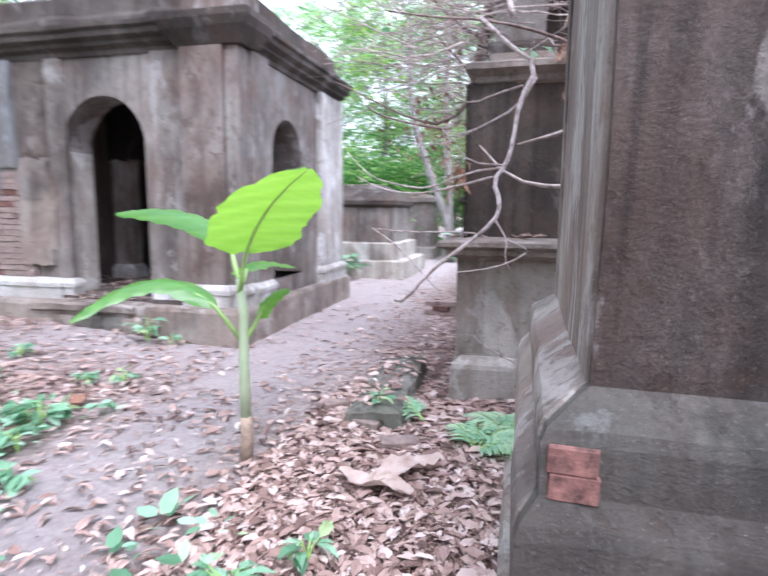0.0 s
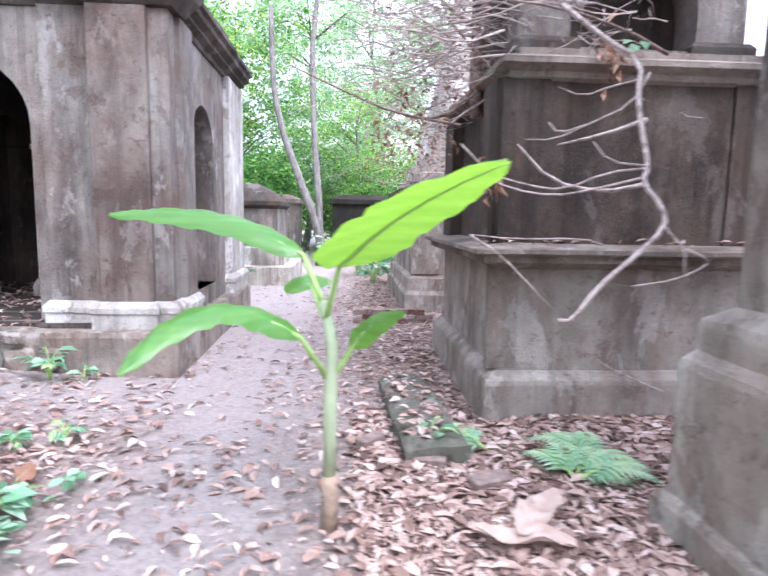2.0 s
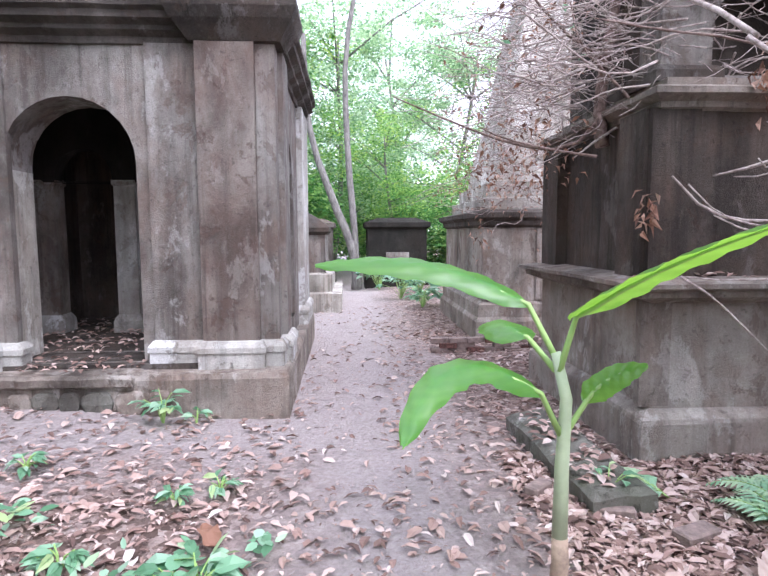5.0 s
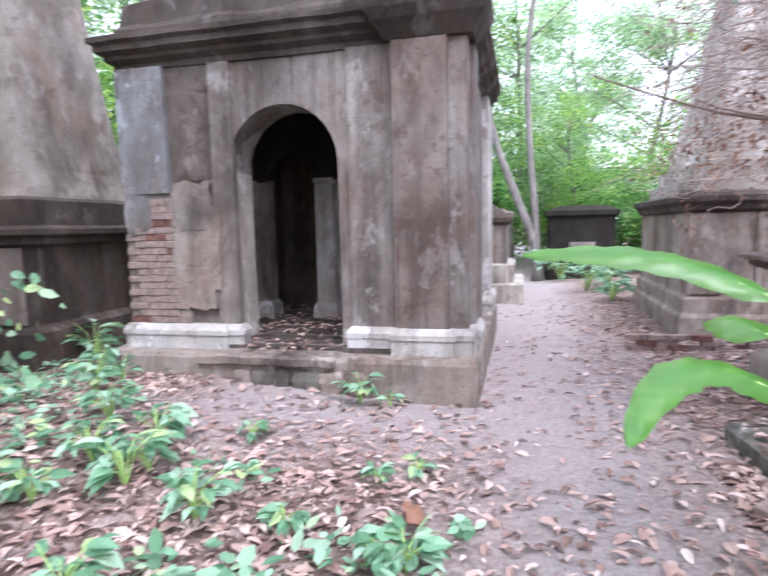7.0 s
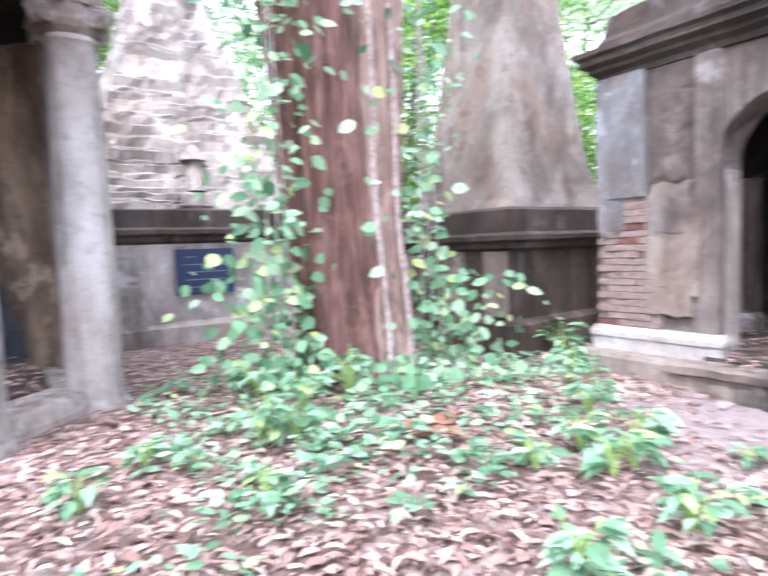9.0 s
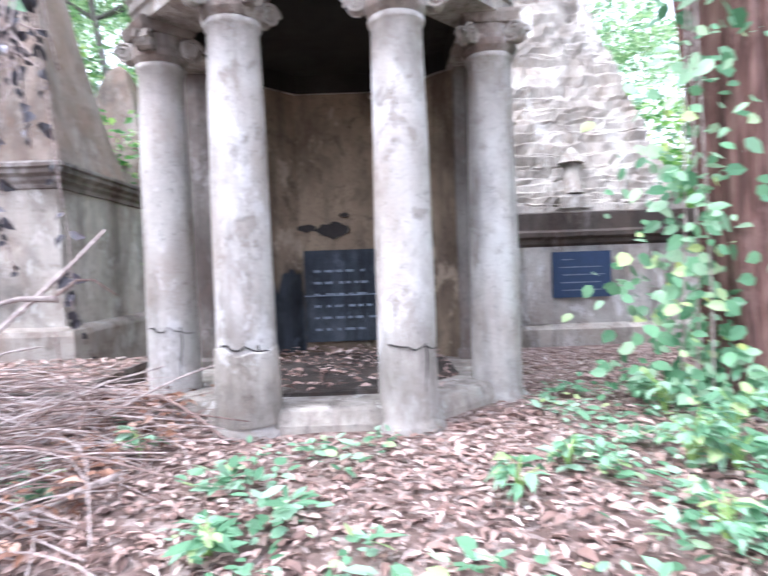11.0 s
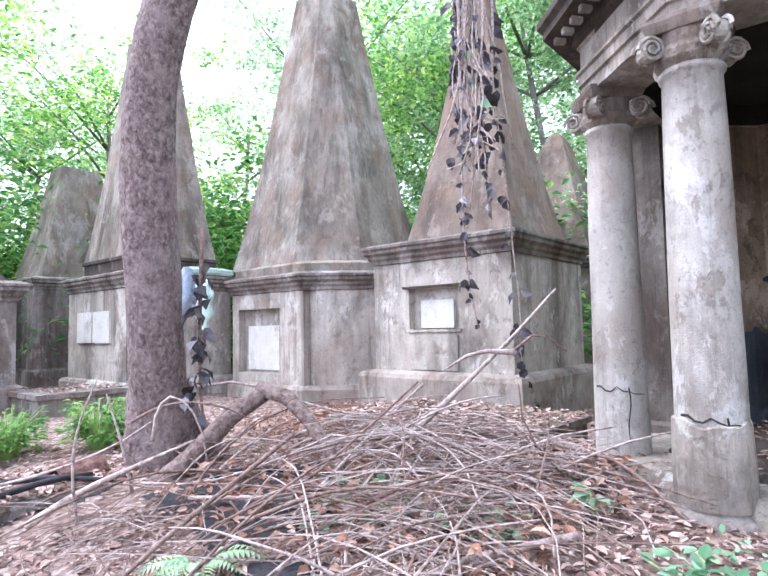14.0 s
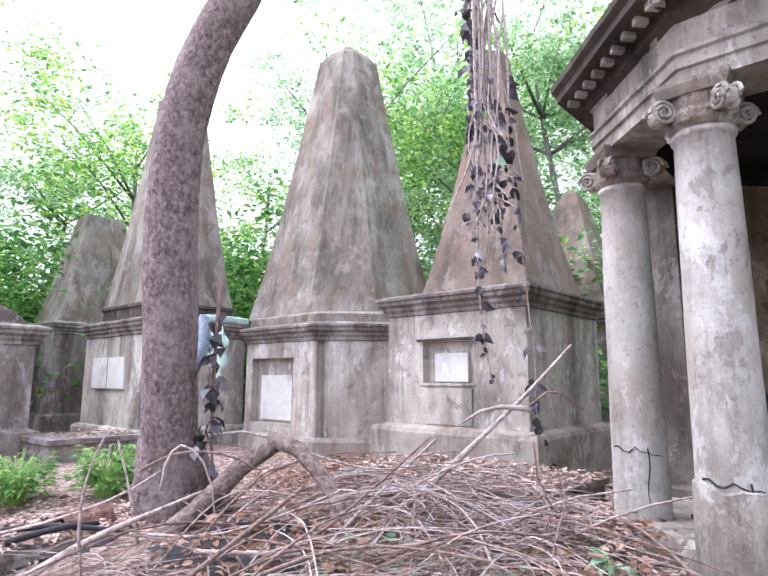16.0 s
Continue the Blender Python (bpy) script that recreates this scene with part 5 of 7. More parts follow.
def banana():
    bx_, by_ = -1.59, 2.98
    t = thing("banana_plant", "young bright green banana plant with five leaves beside the path", "banana plant", (bx_, by_, land(bx_, by_)))
    b = bmesh.new()
    tube(b, [(bx_ - 0.01, by_, -0.04), (bx_ + 0.005, by_, 0.15), (bx_, by_, 0.27)], 0.040, 0.036, 14, 0.2)
    smooth_faces(part("sheath", b, M_BANANA_DRY, t, "dry brown sheath at the foot"))
    b = bmesh.new()
    tube(b, [(bx_, by_, 0.25), (bx_ + 0.0, by_ - 0.005, 0.6), (bx_ + 0.01, by_ - 0.01, 0.9), (bx_ - 0.03, by_ + 0.02, 1.10)], 0.035, 0.022, 14, 0.05)
    smooth_faces(part("stem", b, M_BANANA_STEM, t))
    stem_top = Vector((bx_ - 0.02, by_ + 0.01, 1.05))
    specs = [
        # stalk from, blade start, blade middle (dz arch), blade tip, width, side-fold, roll
        ((bx_ - 0.02, by_, 1.02), (-1.55, 2.96, 1.26), (-1.30, 2.70, 1.50), (-0.96, 2.42, 1.69), 0.54, 0.16, (-0.24, 0.31, 0.89)),
        ((bx_ - 0.02, by_ + 0.01, 1.05), (-1.72, 3.08, 1.30), (-2.15, 3.20, 1.47), (-2.67, 3.28, 1.47), 0.17, -0.16, (0.1, -0.35, 0.93)),
        ((bx_, by_, 0.72), (-1.72, 2.89, 0.95), (-2.08, 2.82, 1.09), (-2.34, 2.48, 0.90), 0.18, -0.20, (-0.1, -0.2, 0.97)),
        ((bx_, by_, 0.72), (-1.49, 2.98, 0.88), (-1.40, 2.94, 1.0), (-1.26, 2.90, 1.06), 0.12, 0.22, (0.2, -0.5, 0.8)),
        ((bx_ - 0.03, by_ + 0.02, 1.02), (-1.68, 3.20, 1.13), (-1.72, 3.50, 1.16), (-1.60, 3.78, 1.10), 0.24, -0.15, (0.1, -0.2, 0.95)),
    ]
    for i, (s, a, m, e, wid, fold, up) in enumerate(specs):
        s, a, m, e, up = Vector(s), Vector(a), Vector(m), Vector(e), Vector(up)
        n, k = 22, 5
        mid = [((1 - u) ** 2) * a + 2 * u * (1 - u) * (2 * m - (a + e) / 2) + u * u * e for u in [j / n for j in range(n + 1)]]
        b = bmesh.new()
        g_ = random.Random(40 + i)
        rows_ = []
        for j, p in enumerate(mid):
            u = j / n
            d = (mid[min(j + 1, n)] - mid[max(j - 1, 0)]).normalized()
            sd = d.cross(up).normalized()
            nn = sd.cross(d)
            w = wid / 2 * (min(1.0, (u * 5.5 + 0.12)) ** 0.6) * (max(0.0, 1 - max(0.0, u - 0.62) / 0.385) ** 0.5)
            row_ = []
            for q in range(-k, k + 1):
                f_ = q / k
                tear = 1.0 - (0.10 * g_.random() if abs(q) == k else 0)
                drop = abs(f_) ** 1.5 * w * ((0.55 if f_ * fold > 0 else 0.12) if i else 0.10)
                row_.append(b.verts.new(p + sd * (w * f_ * tear) - nn * drop + nn * 0.006 * math.sin(j * 1.7 + q)))
            rows_.append(row_)
        for r0_, r1_ in zip(rows_, rows_[1:]):
            for q in range(2 * k):
                b.faces.new((r0_[q], r0_[q + 1], r1_[q + 1], r1_[q]))
        leaf = smooth_faces(part("leaf", b, M_BANANA, t))
        b = bmesh.new()
        tube(b, [s, s.lerp(a, 0.5), a] + [q_ - up.normalized() * 0.012 for q_ in mid[2::4]], 0.015, 0.003, 7)
        smooth_faces(part("midrib", b, M_BANANA_RIB, leaf, "pale leaf stalk and midrib"))


banana()


def broad_plant(x, y, h, n, size, seed, mat=M_GREENS, name="leafy_seedling", label="low green seedling with broad leaves in the litter", cat="plant", group="", arch=0.5, z=None):
    """A small plant: stalks from one foot, each with leaves."""
    zz = land(x, y) if z is None else z
    t = thing(name, label, cat, (x, y, zz), group)
    g = np.random.default_rng(seed)
    b = bmesh.new()
    P, D, Ls = [], [], []
    for i in range(n):
        a = g.uniform(0, 6.28)
        r, hh = g.uniform(0.3, 1.0) * h * arch, h * g.uniform(0.45, 1.0)
        tip = Vector((x + r * math.cos(a), y + r * math.sin(a), zz + hh))
        tube(b, [(x, y, zz - 0.02), (x + 0.35 * r * math.cos(a), y + 0.35 * r * math.sin(a), zz + hh * 0.7), tip], 0.006, 0.003, 5)
        for q in range(3):
            aa = a + g.uniform(-1.1, 1.1)
            P.append(tuple(Vector((x, y, zz)).lerp(tip, g.uniform(0.75, 1.0))))
            D.append((math.cos(aa), math.sin(aa), g.uniform(-0.35, 0.3)))
            Ls.append(size * g.uniform(0.6, 1.15))
    tagged(part("stem", b, M_BANANA_RIB, t), kind="stuff")
    Ls = np.array(Ls)
    v, f = round_leaves(np.array(P), np.array(D), rand_up(g, len(P), 0.35), Ls, Ls * g.uniform(0.35, 0.6, len(P)), 0.2)
    tagged(leaf_part("foliage", v, f, mat, t), kind="stuff")
    return t


for i, (x, y, h, n, s) in enumerate(((-4.11, 5.46, 0.30, 8, 0.15), (-3.84, 5.50, 0.13, 4, 0.11), (-7.5, 6.1, 0.45, 14, 0.18), (-7.0, 5.6, 0.35, 12, 0.15), (-3.3, 3.05, 0.20, 10, 0.13), (-3.0, 2.7, 0.16, 8, 0.13), (-3.55, 3.9, 0.12, 7, 0.10),
                                    (-6.4, 1.7, 0.40, 16, 0.14), (-4.6, -2.8, 0.25, 12, 0.16), (-7.05, 2.75, 0.45, 18, 0.15), (-6.95, -1.75, 0.22, 8, 0.16), (-1.05, 1.8, 0.2, 9, 0.14), (-0.85, 2.1, 0.13, 6, 0.12), (-2.6, 2.3, 0.14, 8, 0.12),
                                    (-4.4, 2.3, 0.3, 14, 0.13), (-5.2, 3.4, 0.28, 14, 0.12), (-1.0, 3.75, 0.22, 7, 0.1), (-6.1, 0.6, 0.25, 10, 0.13), (-5.6, -0.9, 0.18, 9, 0.12))):
    broad_plant(x, y, h, n, s, 100 + i, group="seedlings")
WEEDS = ((-5.57, 4.0, 0.30, 12, 0.15), (-5.03, 3.8, 0.28, 12, 0.15), (-4.34, 3.12, 0.30, 12, 0.15), (-4.86, 3.25, 0.30, 12, 0.16), (-3.86, 3.2, 0.16, 9, 0.12), (-3.2, 3.05, 0.20, 10, 0.14), (-4.55, 4.2, 0.14, 8, 0.10), (-3.32, 4.05, 0.13, 8, 0.10), (-6.3, 4.7, 0.34, 14, 0.15), (-6.5, 5.3, 0.25, 10, 0.13), (-4.85, 3.45, 0.22, 12, 0.13),
         (-6.9, 2.25, 0.34, 14, 0.15), (-5.15, 2.9, 0.22, 10, 0.13), (-7.5, 2.1, 0.36, 16, 0.15), (-6.5, 1.0, 0.22, 12, 0.13), (-6.3, 1.9, 0.26, 12, 0.14), (-5.6, 1.4, 0.22, 12, 0.13))
for i, (x, y, h, n, s) in enumerate(WEEDS):
    broad_plant(x, y, h, n, s, 300 + i, M_GREENS, "leafy_seedling", "upright green weed with pale broad leaves in the litter", "plant", "weeds", 0.6)
for i, (x, y, h) in enumerate(((-1.2, 14.6, 0.8), (-0.6, 15.6, 0.7), (-4.0, 12.0, 0.6), (-3.6, 15.5, 0.8), (-0.9, 12.8, 0.5), (-1.6, 17.0, 0.9))):
    broad_plant(x, y, h, 26, 0.24, 150 + i, M_GREENS, "low_shrub", "low green shrub beside the path", "shrub", "path shrubs", 0.8)
for i, (x, y) in enumerate(((-5.25, -7.66), (-5.98, -7.07))):
    broad_plant(x, y, 0.80, 170, 0.11, 170 + i, M_THICKET, "bush", "small bright green bush on bare ground", "bush", "bushes", 0.5, land(x, y) - 0.22)


def fern(x, y, n, length, seed):
    z = land(x, y)
    t = thing("fern", "pale green fern growing out of dead leaves", "fern", (x, y, z), "ferns")
    g = random.Random(seed)
    for i in range(n):
        a = g.uniform(-0.6, 2.6) if n > 4 else g.uniform(2.2, 3.4)
        ln = length * g.uniform(0.7, 1.1)
        pts = [Vector((x + math.cos(a) * ln * u, y + math.sin(a) * ln * u, z + 0.02 + 0.42 * ln * (1.9 * u - 1.7 * u * u))) for u in [j / 12 for j in range(13)]]
        b = bmesh.new()
        tube(b, pts, 0.004, 0.002, 4)
        P, D, L_ = [], [], []
        for j in range(2, 13):
            d = (pts[j] - pts[j - 1]).normalized()
            sd = d.cross(Vector((0, 0, 1))).normalized()
            for sg in (-1, 1):
                P.append(tuple(pts[j]))
                D.append(tuple(sd * sg + d * 0.5 + Vector((0, 0, -0.1))))
                L_.append(ln * 0.34 * (1 - (j / 13) ** 2) + 0.015)
        L_ = np.array(L_)
        v, f = leaf_quads(np.array(P), np.array(D), np.tile([0, 0, 1.0], (len(P), 1)), L_, L_ * 0.3, 0.1)
        fr = part("frond", b, M_BANANA_RIB, t)
        tagged(leaf_part("frond_blade", v, f, M_FERN, fr), kind="stuff")


fern(-0.25, 3.30, 9, 0.42, 1)
fern(-0.05, 3.55, 6, 0.36, 2)
fern(-0.62, 3.75, 3, 0.5, 3)
fern(-5.0, -3.4, 7, 0.4, 4)

# dead leaf litter over the ground
g = np.random.default_rng(11)
N = 210000
x = g.uniform(-10.5, 2.2, N)
y = g.uniform(-8.5, 13.5, N)
far = g.random(N)
near = np.exp(-(((x + 2.6) / 5.5) ** 2 + ((y - 1.0) / 6.5) ** 2))
pathd = np.abs(x + 2.25 + 0.35 * np.sin(y * 0.8))
drift = np.array([noise.noise(Vector((a * 1.3, b_ * 1.3, 5.0))) for a, b_ in zip(x, y)])
keep = (far < 0.18 + 0.82 * near) & (g.random(N) < np.clip(0.20 + (pathd - 0.45 + 0.6 * drift) * 1.1, 0.28, 1.0))
# thinner on the bare trodden strip before the mausoleum
bare = np.clip((y - 3.7 + 0.8 * drift) / 0.9, 0, 1) * np.clip((x + 6.2) / 0.8, 0, 1) * (x < -2.2)
keep &= g.random(N) > 0.68 * bare
x2, y2 = g.uniform(-1.45, 1.0, 19000), g.uniform(0.8, 4.6, 19000)
x, y = np.concatenate([x[keep], x2]), np.concatenate([y[keep], y2])
solid = ((x > -6.95) & (x < -3.06) & (y > 5.66) & (y < 9.7)) | ((x > 0.0) & (y > 1.05) & (y < 2.85)) | ((x > -0.6) & (y > 4.3) & (y < 6.7))
solid |= ((x + 6.15) / 0.8) ** 2 + ((y + 4.45) / 0.6) ** 2 < 1
solid |= ((x + 5.0) / 0.7) ** 2 + ((y + 5.1) / 0.3) ** 2 < 1
solid |= ((x + 5.6) / 0.45) ** 2 + ((y + 3.65) / 0.4) ** 2 < 1
solid |= ((x + 5.06) / 0.32) ** 2 + ((y + 2.85) / 0.3) ** 2 < 1
solid |= (x + 8.95) ** 2 + (y + 0.51) ** 2 < 1.75 ** 2
x, y = x[~solid], y[~solid]
n = len(x)
z = np.array([land(a, b_) for a, b_ in zip(x, y)]) + g.uniform(0.004, 0.035, n)
ln = 0.022 + 0.105 * g.random(n) ** 2.0
v, f = round_leaves(np.stack([x, y, z], 1), rand_dirs(g, n, -0.12, 0.22), rand_up(g, n, 0.28), ln, ln * g.uniform(0.25, 0.55, n), 0.22)
tagged(leaf_part("leaf_litter", v, f, M_LITTER), "brown and bleached dead leaves scattered over the ground", "leaf litter", kind="stuff")
# leaves that gathered on floors, slabs and ledges
P = []
for x0_, x1_, y0_, y1_, zz, m_ in ((-6.4, -3.6, 6.3, 8.6, 0.43, 500), (-10.3, -7.9, -1.5, 0.6, 0.53, 520), (-9.5, -7.9, -5.3, -2.7, 0.585, 1500), (-0.75, 2.3, 9.0, 9.3, 1.96, 300), (-0.5, 1.6, 4.33, 4.5, 1.29, 60), (-1.17, -0.83, 3.7, 5.0, 0.15, 120), (-7.8, -6.5, -11.3, -10.3, 0.66, 250),
                               (-8.6, -7.4, -3.4, -1.9, 0.45, 900), (-5.5, -4.4, 5.7, 6.3, 0.39, 90), (-5.7, -3.6, -6.5, -5.45, 0.30, 1600)):
    P.append(np.stack([g.uniform(x0_, x1_, m_), g.uniform(y0_, y1_, m_), zz + g.uniform(0.0, 0.05, m_)], 1))
P = np.concatenate(P)
n = len(P)
ln = g.uniform(0.04, 0.11, n)
v, f = round_leaves(P, rand_dirs(g, n, -0.1, 0.3), rand_up(g, n, 0.3), ln, ln * g.uniform(0.35, 0.6, n), 0.22)
tagged(leaf_part("ledge_leaves", v, f, M_LITTER), "dead leaves heaped on tomb floors and slabs", "leaf litter", kind="stuff")
# low green growth through the litter on the west side
g = np.random.default_rng(21)
C = []
while len(C) < 400:
    cx, cy = g.uniform(-8.2, -2.9), g.uniform(-3.5, 5.6)
    if noise.noise(Vector((cx * 0.9, cy * 0.9, 7))) + 0.45 * math.exp(-((cx + 6.2) / 1.8) ** 2 - ((cy - 2.6) / 2.4) ** 2) > 0.12 and (cx + 8.95) ** 2 + (cy + 0.51) ** 2 > 4.2 and not (cx > -5.3 and cy > 3.7):
        C.append((cx, cy))
for _ in range(25):
    C.append((g.uniform(-2.9, -1.2), g.uniform(0.9, 2.2)))
P, D, L_ = [], [], []
for cx, cy in C:
    m_ = g.integers(5, 13)
    sz = g.uniform(0.05, 0.125)
    for _ in range(m_):
        r, a = abs(g.normal(0, 0.08)), g.uniform(0, 6.28)
        P.append((cx + r * math.cos(a), cy + r * math.sin(a), land(cx, cy) + g.uniform(0.02, 0.14)))
        D.append((math.cos(a) + g.normal(0, 0.4), math.sin(a) + g.normal(0, 0.4), g.uniform(-0.2, 0.55)))
        L_.append(sz * g.uniform(0.6, 1.3))
L_ = np.array(L_)
v, f = round_leaves(np.array(P), np.array(D), rand_up(g, len(P), 0.3), L_, L_ * g.uniform(0.4, 0.75, len(P)), 0.06)
tagged(leaf_part("ground_greenery", v, f, M_GREENS), "small green weeds growing through dead leaves", "weeds", kind="stuff")


def dry_leaf(x, y, size, rot, seed, label, mat=M_DEADLEAF):
    z = land(x, y) + 0.03
    t = thing("large_dry_leaf", label, "dry leaf", (x, y, z), "large dry leaves")
    g_ = random.Random(seed)
    b = bmesh.new()
    n, k = 12, 3
    d, s_ = Vector((math.cos(rot), math.sin(rot), 0)), Vector((-math.sin(rot), math.cos(rot), 0))
    grid = []
    for i in range(n + 1):
        u = i / n
        w = size * 0.38 * math.sin(math.pi * min(1, u * 0.92 + 0.06)) ** 0.7
        lift = 0.03 + 0.35 * size * (u - 0.5) ** 2 + 0.02 * math.sin(u * 9 + seed)
        grid.append([b.verts.new(Vector((x, y, z)) + d * size * (2 * u - 1) + s_ * w * q / k * g_.uniform(0.85, 1.1) + Vector((0, 0, lift + 0.5 * w * (abs(q) / k) ** 2 * g_.uniform(0.5, 1.2)))) for q in range(-k, k + 1)])
    for r0_, r1_ in zip(grid, grid[1:]):
        for q in range(2 * k):
            b.faces.new((r0_[q], r0_[q + 1], r1_[q + 1], r1_[q]))
    part("blade", b, mat, t)


dry_leaf(-5.76, 2.6, 0.26, 0.4, 1, "large curled orange-brown dry leaf in the weeds")
dry_leaf(-5.9, 2.85, 0.2, 1.9, 2, "large curled orange-brown dry leaf in the weeds")
dry_leaf(-3.25, 3.48, 0.14, 2.0, 3, "flat brown dry leaf on the litter")
dry_leaf(-0.58, 2.93, 0.24, 0.9, 4, "large bleached dry leaf among brown litter", M_PALELEAF)
dry_leaf(-0.72, 2.72, 0.22, 2.9, 5, "large bleached dry leaf among brown litter", M_PALELEAF)

# ---- trees ----


def far_tree(name, label, seed, h, n_clusters, leaves, spread, leaf_len, mat, lean=0.0, low=0.25):
    """Tapered trunk with limbs, and a ragged crown of leaf clusters on the limb ends. Built at the origin."""
    g = np.random.default_rng(seed)
    r_ = random.Random(seed)
    t = thing(name, label, "tree", (0, 0, 0), "background trees")
    b = bmesh.new()
    top = Vector((lean * h, 0.1 * h * r_.uniform(-1, 1), h * 0.8))
    spine = [Vector((0, 0, -0.3)).lerp(top, u) + Vector((math.sin(u * 5 + seed) * 0.2, math.cos(u * 4 + seed) * 0.2 - 0.2, 0)) for u in [k / 9 for k in range(10)]]
    tube(b, spine, 0.013 * h, 0.004 * h, 9, 0.25)
    tips = []
    for i in range(22):
        u = r_.uniform(low, 1.0)
        p = spine[min(9, int(u * 9))]
        a = r_.uniform(0, 6.28)
        ln_ = h * r_.uniform(0.14, 0.36)
        q = p + Vector((math.cos(a) * ln_, math.sin(a) * ln_, ln_ * r_.uniform(0.1, 0.8)))
        tube(b, [p, p.lerp(q, 0.5) + Vector((0, 0, 0.06 * ln_)), q], 0.0042 * h, 0.001 * h, 5)
        tips += [q, p.lerp(q, 0.75), p.lerp(q, 0.45), q.lerp(p, 0.3) - Vector((0, 0, 0.5 * spread)), q + Vector((r_.uniform(-1, 1), r_.uniform(-1, 1), r_.uniform(-0.4, 0.9))) * spread]
    smooth_faces(part("trunk", b, M_BARK_FAR, t))
    C = [tips[i % len(tips)] + Vector((g.normal(0, spread), g.normal(0, spread), g.normal(0, spread * 0.7))) for i in range(n_clusters)]
    P = np.concatenate([np.array(c_)[None] + g.normal(0, 1, (leaves, 3)) * np.array([[0.36, 0.36, 0.2]]) * g.uniform(0.6, 1.4) for c_ in C])
    P = P[P[:, 2] > 0.3]
    L_ = g.uniform(0.6, 1.25, len(P)) * leaf_len
    v, f = folded_leaves(P, rand_dirs(g, len(P), -0.7, 0.25), rand_up(g, len(P), 0.6), L_, L_ * 0.55, 0.14)
    tagged(leaf_part("crown", v, f, mat, t), kind="stuff")
    return t


TREES = [
    (far_tree("tree", "slender tree with airy green crown behind the tombs", 31, 13.0, 255, 84, 0.95, 0.18, M_CANOPY2, 0.05, 0.22),
     ((-3.2, 25, 0, 0.9), (2.2, 28, 90, 1.0), (-13.5, 15, 200, 1.0), (-20, 3, 140, 1.05), (-19, -6, 10, 1.0), (-18.0, -14.5, 100, 1.0), (-9.5, -24, 230, 0.9), (-3.0, -26, 320, 0.95), (-25, -11, 60, 1.25))),
    (far_tree("tree", "dense leafy green tree behind the tombs", 32, 10.5, 250, 84, 0.85, 0.17, M_CANOPY, -0.04, 0.12),
     ((-0.8, 22, 0, 0.62), (-6.5, 24, 70, 0.95), (-16.5, 9.5, 150, 1.0), (-12.5, 12.0, 33, 0.95), (5.0, 24, 200, 0.9), (-20.0, -0.6, 260, 1.1), (-19.2, -9.8, 130, 1.15), (-15.0, -18.0, 310, 1.1), (-5.5, -22, 45, 1.1), (-12.0, -20.5, 180, 1.15))),
    (far_tree("tree", "tall tree with hanging green branches over the graveyard", 33, 16.0, 240, 84, 1.2, 0.22, M_CANOPY2, 0.08, 0.3),
     ((-9.5, 27, 0, 0.95), (0.5, 33, 120, 0.9), (-21, 13, 60, 1.0), (-23, -2, 200, 1.1), (-21.5, -12, 280, 1.15), (-15, -25, 20, 0.85), (-1, -32, 90, 1.0), (-26, 6, 330, 1.1))),
    (far_tree("shrub", "tall dense green thicket under the trees", 34, 3.8, 170, 70, 0.6, 0.18, M_THICKET, 0.0, 0.05),
     ((-4.5, 21, 0, 1.0), (1.0, 20, 50, 0.8), (-7.5, 19, 100, 1.1), (-11.5, 10.2, 10, 0.9), (-14.5, 6.0, 80, 1.0), (-16, 3.0, 140, 1.2), (-15.5, -1.0, 30, 1.2), (-16.0, -8, 90, 1.2), (-13.8, -13, 210, 1.1), (-12, -15.5, 160, 1.1), (-4.8, -21.5, 15, 1.7), (-7.2, -23.5, 95, 1.8), (-11.0, -19.0, 250, 1.5), (-1.8, -20.5, 130, 1.5), (-13.5, -16.5, 40, 1.6), (-6.5, -17.5, 60, 0.9), (-3.5, -18, 20, 1.0), (-8, -20, 300, 1.1), (3.6, 15, 20, 0.9), (-2.2, 29, 20, 1.4), (-16.5, -4.5, 200, 1.2))),
]
for proto, spots in TREES:
    for i, (x, y, a, s) in enumerate(spots):
        m_ = pose(x, y, land(x, y) - 0.05, 0, 0, a)
        o = proto if i == 0 else copy_thing(proto, m_)
        o.matrix_basis = m_ @ Matrix.Diagonal((s, s, s, 1))


def branch(parent, name, pts, r0, r1, mat=M_TWIG, smooth=1, sides=6, wob=0.25, label=""):
    return smooth_faces(part(name, tube(bmesh.new(), pts, r0, r1, sides, wob, smooth), mat, parent, label))


# ivy-hung double trunk by the pavilion
TX, TY = -7.82, 3.27
ivy = thing("ivy_covered_tree", "reddish double tree trunk hung with green ivy and climbers", "tree", (TX, TY, land(TX, TY)))


